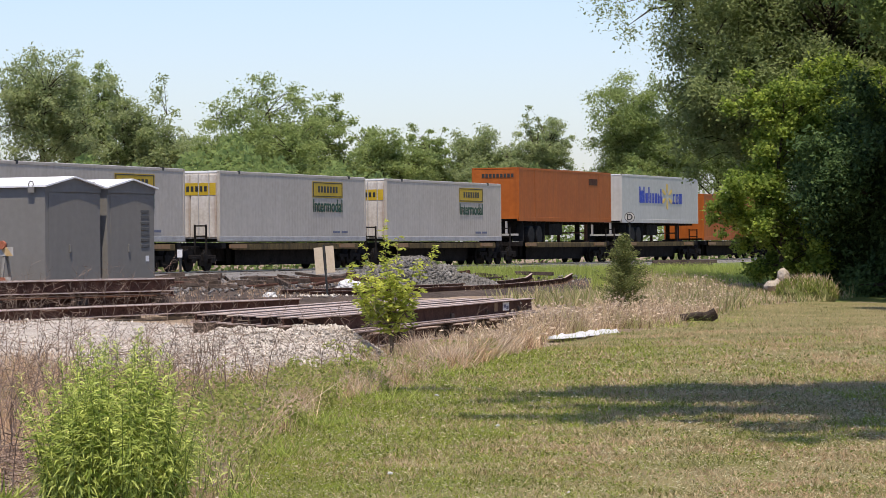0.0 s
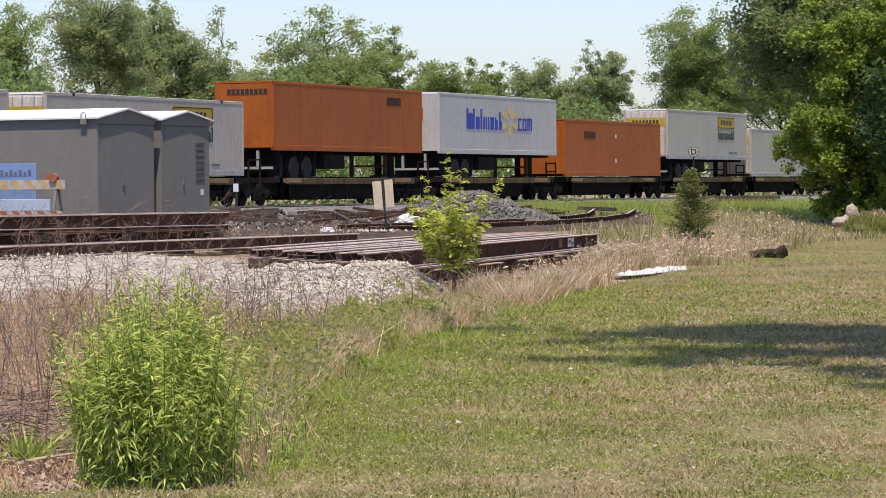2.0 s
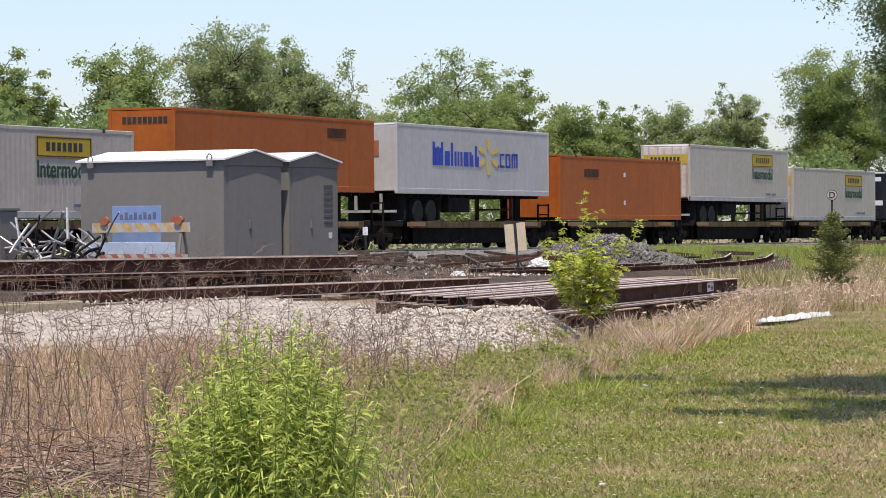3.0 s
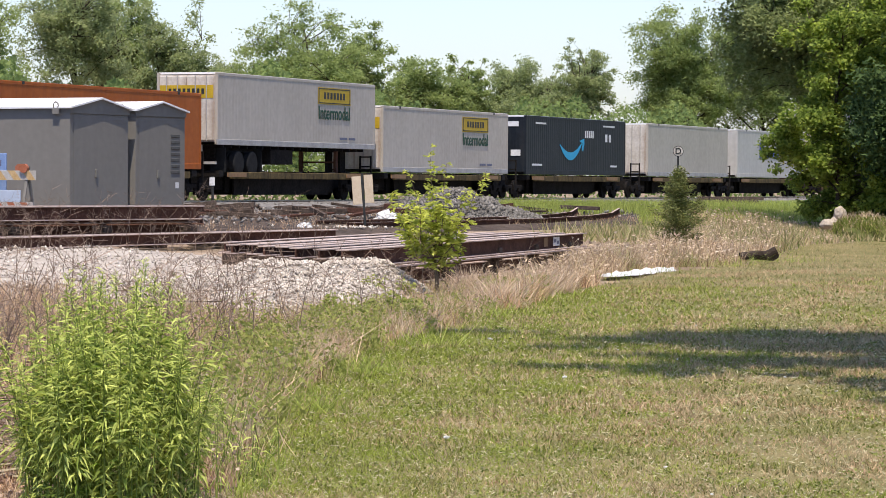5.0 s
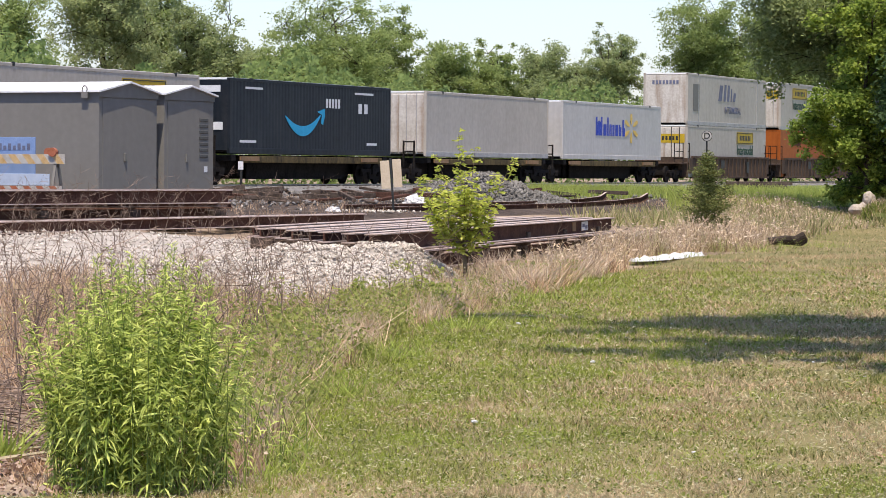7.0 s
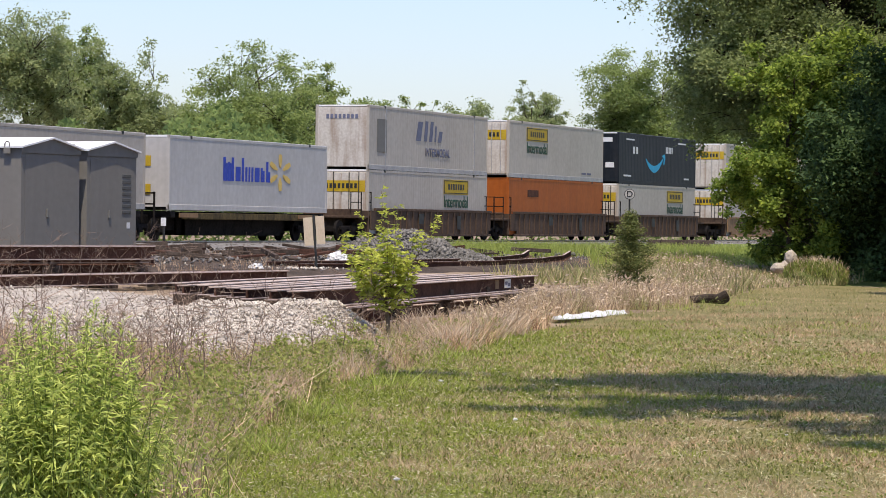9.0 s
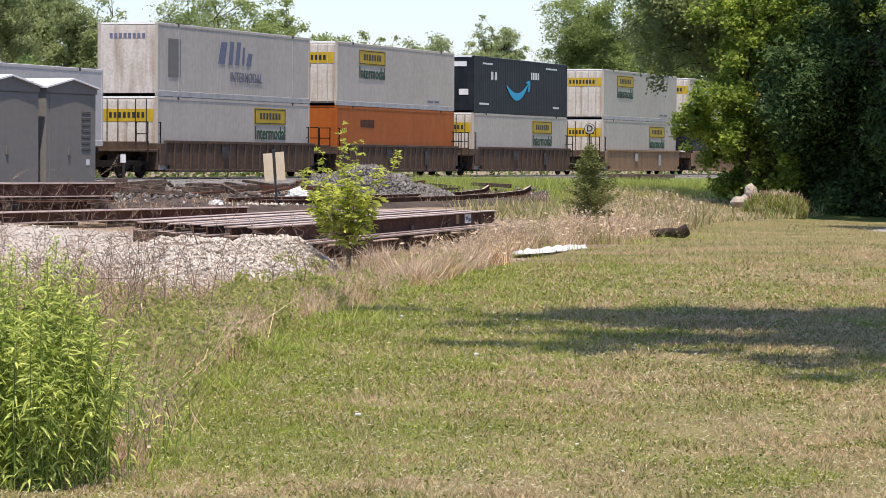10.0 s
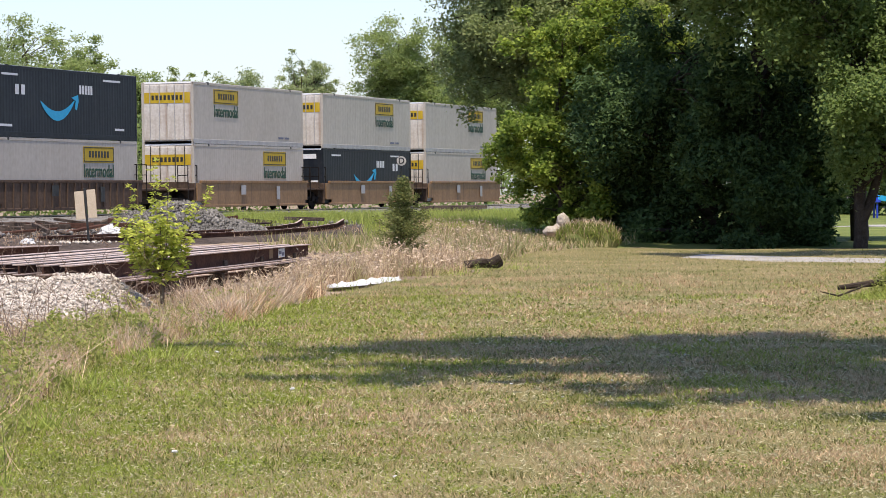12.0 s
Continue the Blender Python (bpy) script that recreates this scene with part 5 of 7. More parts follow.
    xy = scatter(rs, 26000, 15.0, 34.0, wild_low, lambda y: lawn_edge(y) - 0.1, 1.5)
    lay = np.concatenate([xy, (z_at(xy) + rs.uniform(-0.02, 0.05, len(xy)))[:, None]], 1)
    tagged(new("leaf_litter", leaves_mesh("leaf_litter", lay, 0.028, M["litter"], rs, 0.4)), "brown dead leaves and chaff on the ground", "litter", kind="stuff")
    xy = np.stack([rs.uniform(-5.2, -2.2, 9000), rs.uniform(16.4, 23.0, 9000)], 1)
    lay = np.concatenate([xy, (z_at(xy) + rs.uniform(-0.02, 0.05, len(xy)))[:, None]], 1)
    tagged(new("leaf_litter", leaves_mesh("leaf_litter", lay, 0.045, M["litter"], rs, 0.4)), "pale dead leaves heaped under the stalks", "litter", kind="stuff")
    # pale stems in front of the brown ones, close to the mown edge
    xy = scatter(rs, 13000, 17.5, 46.0, lambda y: lawn_edge(y) - 0.35 - 0.015 * y, lambda y: lawn_edge(y) - 0.02, 1.5)
    xy = xy[np.array([noise.noise((x * 2.0, y * 0.9, 91)) for x, y in xy]) > -0.08]
    tagged(new("pale_stems", blades_mesh("pale_stems", xy, z_at(xy), 0.24 * rs.uniform(0.4, 1.4, len(xy)), 0.0055 * np.clip(xy[:, 1] / 24, 0.9, 1.4), M["seed"], rs, 0.55, 3)), "pale dry grass stems along the mown edge", "grass", kind="stuff")
    # dull green grass that mixes into the straw, and pale bent clumps of last year's grass
    xy = scatter(rs, 8000, 17.0, 42.0, lambda y: lawn_edge(y) - 0.5 - 0.05 * y, lambda y: lawn_edge(y), 1.5)
    xy = xy[np.array([noise.noise((x * 1.4, y * 0.9, 51)) for x, y in xy]) > -0.12]
    tagged(new("mixed_grass", blades_mesh("mixed_grass", xy, z_at(xy), 0.2 * rs.uniform(0.4, 1.5, len(xy)), 0.006 * np.ones(len(xy)), M["weed_leaf"], rs, 0.7)), "dull green grass mixed into the straw", "grass", kind="stuff")
    for k in range(46):
        y = 18.5 + 28 * rs.rand() ** 1.1
        x = lawn_edge(y) - 0.1 - abs(rs.normal(0, 0.012 * y))
        n = 70
        clump = np.stack([x + rs.normal(0, 0.07, n), y + rs.normal(0, 0.07, n)], 1)
        tagged(new("straw_clump", blades_mesh("straw_clump", clump, z_at(clump), rs.uniform(0.3, 1.0, n) * rs.uniform(0.18, 0.40), 0.006 * np.ones(n), M["straw"], rs, 0.95)), "bent pale clump of last year's grass", "grass", "straw clumps", kind="stuff")
    for x, y, high in ((-1.88, 28.0, 0.42), (-1.95, 25.2, 0.3), (-1.7, 31.5, 0.3)):
        n = 120
        clump = np.stack([x + rs.normal(0, 0.08, n), y + rs.normal(0, 0.1, n)], 1)
        tagged(new("straw_clump", blades_mesh("straw_clump", clump, z_at(clump), rs.uniform(0.4, 1.0, n) * high, 0.008 * np.ones(n), M["seed"], rs, 1.1)), "large bent pale clump of last year's grass", "grass", "straw clumps", kind="stuff")
    xy = scatter(rs, 15000, 18.0, 47.0, lambda y: lawn_edge(y) - 0.9 - 0.02 * y, lambda y: lawn_edge(y) - 0.05, 1.5)
    xy[:, 0] += rs.normal(0, 0.16, len(xy))
    xy = xy[np.array([noise.noise((x * 2.2, y * 1.3, 61)) for x, y in xy]) > 0.0]
    tagged(new("straw_grass", blades_mesh("straw_grass", xy, z_at(xy), 0.25 * rs.uniform(0.2, 1.3, len(xy)), 0.0065 * np.ones(len(xy)), M["straw_mix"], rs, 0.65)), "pale tangled straw at the lawn's edge", "grass", kind="stuff")
    # low leafy weeds scattered along the edge, one drift of small plants
    spots = []
    for k in range(85):
        y = 17.5 + 29 * rs.rand() ** 1.1
        x = lawn_edge(y) + 0.1 - abs(rs.normal(0, 0.022 * y))
        h = rs.uniform(0.08, 0.34)
        m = int(50 + 160 * h)
        u = rs.rand(m)
        spots.append(np.stack([x + rs.normal(0, 0.05 + 0.04 * u, m), y + rs.normal(0, 0.06, m), z_at(np.full((m, 2), (x, y))) + 0.02 + h * u], 1))
    spots = np.concatenate(spots, 0)
    tagged(new("edge_weeds", leaves_mesh("edge_weeds", spots, 0.048, M["weed_leaf"], rs, 0.2, -0.8)), "small leafy weeds growing through the straw", "weeds", kind="stuff")
    # many small dull plants that fill the dry stand between the bush and the gravel
    spots = []
    for k in range(150):
        y = 19.0 + 17 * rs.rand()
        x = lawn_edge(y) - 0.15 - abs(rs.normal(0, 0.028 * y))
        h = rs.uniform(0.14, 0.46)
        m = int(30 + 110 * h)
        u = rs.rand(m)
        spots.append(np.stack([x + rs.normal(0, 0.06 + 0.05 * u, m), y + rs.normal(0, 0.07, m), z_at(np.full((m, 2), (x, y))) + 0.02 + h * u], 1))
    tagged(new("low_weeds", leaves_mesh("low_weeds", np.concatenate(spots, 0), 0.043, M["weed_leaf"], rs, 0.25, -0.5)), "small dull green plants among the dry stalks", "weeds", kind="stuff")
    # straw banks round the rail rack, the small spruce and the far edge of the lawn
    xy = scatter(rs, 46000, 45.0, 100.0, lambda y: lawn_edge(min(y, 84)) - 0.4 - 0.075 * (y - 40), lambda y: lawn_edge(min(y, 84)) - (0.55 if 51 < y < 61 else 0.1), 1.3)
    thick = np.array([noise.noise((x * 0.9, y * 0.45, 41)) + 0.6 * noise.noise((x * 2.6, y * 1.6, 42)) for x, y in xy])
    xy, thick = xy[thick > -0.3], thick[thick > -0.3]
    size = (0.45 + 0.8 * rs.uniform(0, 1, len(xy)) ** 1.5) * np.clip(0.75 + 0.8 * thick, 0.45, 1.4)
    size[(xy[:, 1] > 82) & (xy[:, 0] > 7.2) & (xy[:, 0] < 10.6)] *= 0.35
    heads = rs.rand(len(xy)) < 0.16
    tip = np.concatenate([xy[heads] + rs.normal(0, 0.06, (heads.sum(), 2)), (z_at(xy[heads]) + 0.42 * size[heads] * rs.uniform(0.8, 1.15, heads.sum()))[:, None]], 1)
    tagged(new("seed_heads", leaves_mesh("seed_heads", tip, 0.075, M["seed"], rs, 0.2)), "pale feathery seed heads above the dry grass", "grass", kind="stuff")
    tagged(new("straw_grass", blades_mesh("straw_grass", xy, z_at(xy), 0.42 * size, 0.010 * np.ones(len(xy)), M["straw_mix"], rs, 0.5)), "tall pale dry grass at the edge of the yard", "grass", kind="stuff")
    # green weeds along the lawn's edge
    xy = scatter(rs, 5500, 13.5, 84.0, lambda y: lawn_edge(y) - 0.9 - 0.012 * y, lambda y: lawn_edge(y) + 0.2, 1.5)
    xy = xy[np.array([noise.noise((x * 1.1, y * 0.8, 9)) for x, y in xy]) > -0.05]
    tagged(new("edge_weeds", blades_mesh("edge_weeds", xy, z_at(xy), 0.13 * np.ones(len(xy)), 0.007 * np.ones(len(xy)), M["green_blade"], rs, 0.6)), "green weeds along the edge of the lawn", "weeds", kind="stuff")
    # green strip beside the line
    n = 44000
    d, s = rs.uniform(25.5, 45.5, n), rs.uniform(80, 125, n)
    xy = np.stack([ACROSS.x * d + ALONG.x * s, ACROSS.y * d + ALONG.y * s], 1)
    keep = (xy[:, 0] / xy[:, 1] > -0.009) & ((d > 30) | (xy[:, 0] / xy[:, 1] > 0.035))
    xy, n = xy[keep], int(keep.sum())
    tagged(new("green_strip", blades_mesh("green_strip", xy, z_at(xy), 0.33 * np.ones(n), 0.016 * np.ones(n), M["green_blade"], rs, 0.5)), "tall bright green grass beside the railway", "grass", kind="stuff")
    # mixed grass in front of the wood
    n = 14000
    d, s = rs.uniform(18, 24.5, n), rs.uniform(70, 112, n)
    xy = np.stack([ACROSS.x * d + ALONG.x * s, ACROSS.y * d + ALONG.y * s], 1)
    keep = xy[:, 0] < np.array([lawn_edge(min(v, 85)) for v in xy[:, 1]]) + np.maximum(xy[:, 1] - 84, 0) * 0.3
    xy = xy[keep]
    low = np.where((xy[:, 0] > 7.0) & (xy[:, 0] < 10.8), 0.45, 1.0)
    tagged(new("mixed_grass", blades_mesh("mixed_grass", xy, z_at(xy), 0.4 * low, 0.025 * np.ones(len(xy)), M["mixed_blade"], rs, 0.5)), "mixed green and dry grass before the wood", "grass", kind="stuff")


def build_stalks():
    """Dead branching stalks of last year's weeds."""
    rs = np.random.RandomState(17)
    bm_v, n = [], 0
    segs = []
    for k in range(560):
        y = rs.uniform(17, 37) if rs.rand() < 0.8 else rs.uniform(37, 47)
        x = lawn_edge(y) - 0.5 - abs(rs.normal(0, 0.13 * y))
        h = rs.uniform(0.45, 1.1)
        if k > 420:
            v = place(rs.uniform(24.5, 28.5), rs.uniform(40, 60))
            x, y, h = v.x, v.y, rs.uniform(0.4, 0.95)
        lean = rs.normal(0, 0.3, 2)
        b0 = np.array([x, y, soil_z(x, y)])
        prev = b0
        for k in range(1, 6):
            u = k / 5
            q = b0 + np.array([lean[0] * u * u * h, lean[1] * u * u * h, h * u]) + rs.normal(0, 0.012, 3)
            segs.append((prev, q, 0.006 * (1.2 - u), 0.006 * (1.0 - u) + 0.0016))
            if k >= 2:
                for _ in range(2):
                    tip = q + np.array([rs.normal(0, 0.13), rs.normal(0, 0.13), rs.uniform(-0.02, 0.2)])
                    segs.append((q, tip, 0.003, 0.0014))
            prev = q
    # a low tangle of fallen twigs
    for k in range(720):
        y = rs.uniform(16.6, 23)
        x = lawn_edge(y) - 0.8 - abs(rs.normal(0, 0.1 * y))
        if k > 560:
            x, y = -3.6 + rs.normal(0, 0.45), 19.6 + rs.normal(0, 1.1)
        q = np.array([x, y, soil_z(x, y) + rs.uniform(0.0, 0.12)])
        turn = rs.uniform(0, 6.28)
        for k in range(4):
            turn += rs.normal(0, 0.35)
            nxt = q + np.array([math.cos(turn), math.sin(turn), rs.normal(0.06, 0.22)]) * rs.uniform(0.08, 0.2)
            nxt[2] = max(nxt[2], 0.01)
            thick = 0.0025 + 0.005 * rs.rand() ** 2
            segs.append((q, nxt, thick, thick * 0.8))
            q = nxt
    a = np.array([s[0] for s in segs])
    b = np.array([s[1] for s in segs])
    ra, rb = np.array([s[2] for s in segs])[:, None], np.array([s[3] for s in segs])[:, None]
    d = b - a
    d /= np.linalg.norm(d, axis=1)[:, None]
    s1 = np.cross(d, np.array([0.3, 0.9, 0.2]))
    s1 /= np.linalg.norm(s1, axis=1)[:, None]
    s2 = np.cross(d, s1)
    quads = []
    corners = [s1, s2 * 0.9 - s1 * 0.5, -s2 * 0.9 - s1 * 0.5]
    for k in range(3):
        c0, c1 = corners[k], corners[(k + 1) % 3]
        quads.append(np.stack([a + c0 * ra, a + c1 * ra, b + c1 * rb, b + c0 * rb], 1))
    v = np.concatenate(quads, 0)
    tagged(new("dead_stalks", quads_mesh("dead_stalks", v.reshape(-1, 3), len(v), M["twig"])), "brown dead weed stalks standing in the straw", "weeds", kind="stuff")


build_far_trees()
build_near_trees()
build_shade_tree()
build_grass()
build_stalks()


# ---- things of the yard ----
def sweep(bm, path, prof):
    """A profile (across, up) swept along a path."""
    pts = [Vector(p) for p in path]
    rings = []
    for i, p in enumerate(pts):
        d = (pts[min(i + 1, len(pts) - 1)] - pts[max(i - 1, 0)]).normalized()
        side = Vector((0, 0, 1)).cross(d).normalized()
        up = d.cross(side)
        rings.append([bm.verts.new(p + side * a + up * b) for a, b in prof])
    k = len(prof)
    for r0, r1 in zip(rings, rings[1:]):
        for j in range(k):
            bm.faces.new((r0[j], r1[j], r1[(j + 1) % k], r0[(j + 1) % k]))
    bm.faces.new(rings[0])
    bm.faces.new(rings[-1][::-1])
    bmesh.ops.recalc_face_normals(bm, faces=bm.faces[:])


def shed(d0, s0, deep, wide, eave, ridge, material, label, aside, plate=True):
    """A small steel equipment house: walls, low gabled roof with an overhang, lifting eyes, end door, louvre."""
    ob = empty("equipment_house", rail_pose(d0, s0, 0.72, -6.0) @ pose(aside, 0, 0), label, "shed", "equipment houses")
    e, r, w, L = eave - 0.72, ridge - 0.72, wide, deep
    bm = bmesh.new()
    # walls with gables: x is the gable's width, y runs back
    for y, flip in ((0.0, False), (L, True)):
        v = [bm.verts.new(p) for p in ((0, y, 0), (w, y, 0), (w, y, e), (w / 2, y, r), (0, y, e))]
        bm.faces.new(v[::-1] if flip else v)
    bm.verts.ensure_lookup_table()
    a, b = bm.verts[0:5], bm.verts[5:10]
    bm.faces.new((a[0], a[4], b[4], b[0]))
    bm.faces.new((a[1], b[1], b[2], a[2]))
    bmesh.ops.recalc_face_normals(bm, faces=bm.faces[:])
    part("body_shell", bm, M[material], ob)
    for sgn in (0, 1):
        bm = bmesh.new()
        o = 0.09
        slope = (r - e) / (w / 2)
        x_out, z_out = (-o, e - o * slope) if sgn == 0 else (w + o, e - o * slope)
        pts = [(x_out, -0.1, z_out), (w / 2, -0.1, r), (w / 2, L + 0.1, r), (x_out, L + 0.1, z_out)]
        lo = [bm.verts.new((x, y, z + 0.012)) for x, y, z in pts]
        hi = [bm.verts.new((x, y, z + 0.055)) for x, y, z in pts]
        bm.faces.new(lo)
        bm.faces.new(hi)
        for i in range(4):
            bm.faces.new((lo[i], lo[(i + 1) % 4], hi[(i + 1) % 4], hi[i]))
        bmesh.ops.recalc_face_normals(bm, faces=bm.faces[:])
        part("roof_panel", bm, M["roof_white"], ob, "bright white roof panel")
    # gable trim and door on the end that faces the lawn
    part("door", boxes((0.06 * w, 0.95 * w, -0.012, -0.004, 0.08, e - 0.14), bevel=0.003), M["galv"], ob, "grey steel door")
    bm = bmesh.new()
    v = [bm.verts.new(p) for p in ((-0.02, -0.035, e - 0.12), (w + 0.02, -0.035, e - 0.12), (w + 0.02, -0.035, e), (w / 2, -0.035, r + 0.01), (-0.02, -0.035, e))]
    bm.faces.new(v)
    ext = bmesh.ops.extrude_face_region(bm, geom=bm.faces[:])
    for g in ext["geom"]:
        if isinstance(g, bmesh.types.BMVert):
            g.co.y += 0.031
    bmesh.ops.recalc_face_normals(bm, faces=bm.faces[:])
    part("gable_trim", bm, M["galv"], ob)
    h = part("handle", boxes((0.42 * w, 0.45 * w, -0.05, -0.012, 1.0, 1.2), bevel=0.006), M["galv_dark"], ob)
    if plate:
        part("notice", boxes((0.80 * w, 0.87 * w, -0.018, -0.013, 0.75, 0.9)), M["white_ink"], ob, "small white notice")
        for i in range(7):
            part("vent_slot", boxes((0.70 * w, 0.88 * w, -0.03, -0.013, 1.12 + i * 0.15, 1.2 + i * 0.15), bevel=0.006), M["frame_dark"], ob)
    for y in (0.35, L - 0.35):
        bm = bmesh.new()
        ring = [(-0.08, y + 0.07 * math.cos(k * math.pi / 6), e + 0.06 + 0.09 * math.sin(k * math.pi / 6)) for k in range(13)]
        tube(bm, ring, 0.018, 6)
        box(bm, -0.10, -0.06, y - 0.09, y + 0.09, e - 0.14, e + 0.0)
        part("lifting_eye", bm, M["galv"], ob)
    part("skid", boxes((-0.03, w + 0.03, -0.03, 0.15, -0.1, 0.06), (-0.03, w + 0.03, L - 0.15, L + 0.03, -0.1, 0.06)), M["black_steel"], ob)
    return ob


def striped_board(parent, name, y0, y1, z0, z1, x, c1, c2, n):
    """A board along y with slanting stripes, each stripe a piece of its own."""
    b = part(name, boxes((x, x + 0.03, y0, y1, z0, z1), bevel=0.004), M[c1], parent)
    w = (y1 - y0) / n
    for i in range(n):
        bm = bmesh.new()
        k = (z1 - z0) * 0.8
        ya = y0 + i * w
        pts = [(ya, z0), (ya + w * 0.5, z0), (min(ya + w * 0.5 + k, y1), z1), (min(ya + k, y1), z1)]
        if pts[2][0] - pts[3][0] < 0.01:
            continue
        v = [bm.verts.new((x - 0.004, y, z)) for y, z in pts]
        bm.faces.new(v[::-1])
        ext = bmesh.ops.extrude_face_region(bm, geom=bm.faces[:])
        for g in ext["geom"]:
            if isinstance(g, bmesh.types.BMVert):
                g.co.x += 0.003
        bmesh.ops.recalc_face_normals(bm, faces=bm.faces[:])
        part("stripe", bm, M[c2], b)
    return b


def build_barricades():
    for k, (s, d, c) in enumerate(((64.6, 35.88, "faded_amber"), (65.0, 36.1, "safety_orange"))):
        ob = empty("road_barricade", rail_pose(d, s, 0.72), "folding road barricade with orange and white boards" if k == 0 else "second road barricade stacked behind it", "barricade", "road barricades")
        for y in (-1.05, 1.05):
            bm = bmesh.new()
            sweep(bm, [(-0.3, y, 0), (0.05, y, 1.25)], [(-0.03, -0.02), (0.03, -0.02), (0.03, 0.02), (-0.03, 0.02)])
            sweep(bm, [(0.35, y, 0), (0.0, y, 1.25)], [(-0.03, -0.02), (0.03, -0.02), (0.03, 0.02), (-0.03, 0.02)])
            part("leg", bm, M["galv"], ob)
        if k == 0:
            striped_board(ob, "top_board", -1.3, 1.3, 0.93, 1.15, -0.08, "board_white", c, 7)
            striped_board(ob, "bottom_board", -1.35, 1.35, 0.20, 0.42, -0.30, "board_white", "safety_orange", 8)
            part("middle_board", boxes((-0.26, -0.22, -1.0, 1.35, 0.43, 0.70), bevel=0.006), M["blue_white"], ob, "pale bluish-white board")
        else:
            part("sign_panel", boxes((-0.1, -0.07, -0.55, 0.75, 0.5, 1.55), bevel=0.006), M["pale_blue"], ob, "pale blue panel with dark bars")
            part("sign_bars", boxes(*[(-0.108, -0.102, -0.42 + i * 0.125, -0.34 + i * 0.125, 1.25, 1.40 - 0.05 * (i % 2)) for i in range(8)]), M["grey_ink"], ob)
        for y in (-1.0, 0.95) if k == 0 else (-0.9,):
            bm = bmesh.new()
            tube(bm, [(-0.13, y, 1.2), (-0.03, y, 1.2)], 0.105, 14)
            part("warning_lamp", bm, M["safety_orange"], ob, "round orange warning lamp")


def build_scrap():
    ob = empty("cabinet", rail_pose(38.5, 62.6, 0.72), "small grey steel cabinet at the edge of the yard", "cabinet")
    part("body", boxes((0, 0.8, 0, 1.0, 0, 1.45), bevel=0.02), M["galv"], ob)
    part("lid", boxes((-0.04, 0.84, -0.04, 1.04, 1.45, 1.52), bevel=0.01), M["galv_dark"], ob)
    part("door", boxes((-0.02, -0.002, 0.08, 0.92, 0.1, 1.35), bevel=0.006), M["galv_dark"], ob)
    rs = random.Random(4)
    ob = empty("scrap_metal_heap", rail_pose(37.0, 62.6, 0.72), "tangled heap of bright scrap tubes and wheels", "scrap")
    for i in range(64):
        a = Vector((rs.uniform(-0.7, 0.7), rs.uniform(-1.0, 1.0), rs.uniform(0.05, 0.8)))
        b = a + Vector((rs.uniform(-0.6, 0.6), rs.uniform(-0.9, 0.9), rs.uniform(-0.1, 0.75)))
        b.z = max(b.z, 0.04)
        bm = bmesh.new()
        tube(bm, [a, a.lerp(b, 0.5) + Vector((0, 0, rs.uniform(-0.06, 0.06))), b], rs.uniform(0.018, 0.04), 6)
        part("tube", bm, M["bright_metal"] if rs.random() < 0.75 else M["rubber"], ob)
    for y in (-0.6, 0.5):
        bm = bmesh.new()
        tube(bm, [(-0.4 + 0.21 * math.cos(k * math.pi / 8), y, 0.26 + 0.21 * math.sin(k * math.pi / 8)) for k in range(17)], 0.05, 6)
        part("small_wheel", bm, M["rubber"], ob)


def rail_pile(name, p0, p1, z0, tiers, label):
    """Rails laid side by side on timbers, in tiers of (height, count, head)."""
    a, b = Vector((p0[0], p0[1], 0)), Vector((p1[0], p1[1], 0))
    L = (b - a).length
    ob = empty(name, pose(a.x, a.y, z0, 0, 0, math.degrees(math.atan2(b.y - a.y, b.x - a.x))), label, "rail stack")
    rs = random.Random(int(L * 10))
    for z, count, gap, bearer in tiers:
        for i in range(count):
            x0 = rs.uniform(-0.3, 0.25)
            rail_part("rail", L - rs.uniform(0, 0.7), ob, i * gap, z, x0, "railhead")
        if bearer:
            for k in range(int(L / 2.6) + 1):
                part("timber", boxes((k * 2.6 + 0.3, k * 2.6 + 0.52, -0.25, count * gap + 0.1, z - bearer, z - 0.001), bevel=0.01), M["timber"], ob)
    return ob


def girder(parent, name, L, y, z0, z1, x0=0.0, material="rust"):
    g = part(name, boxes((x0, x0 + L, y - 0.012, y + 0.012, z0 + 0.02, z1 - 0.02)), M[material], parent)
    # both flanges are paler than the web between them
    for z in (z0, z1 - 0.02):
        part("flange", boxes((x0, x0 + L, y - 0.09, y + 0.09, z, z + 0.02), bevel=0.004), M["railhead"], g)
    return g


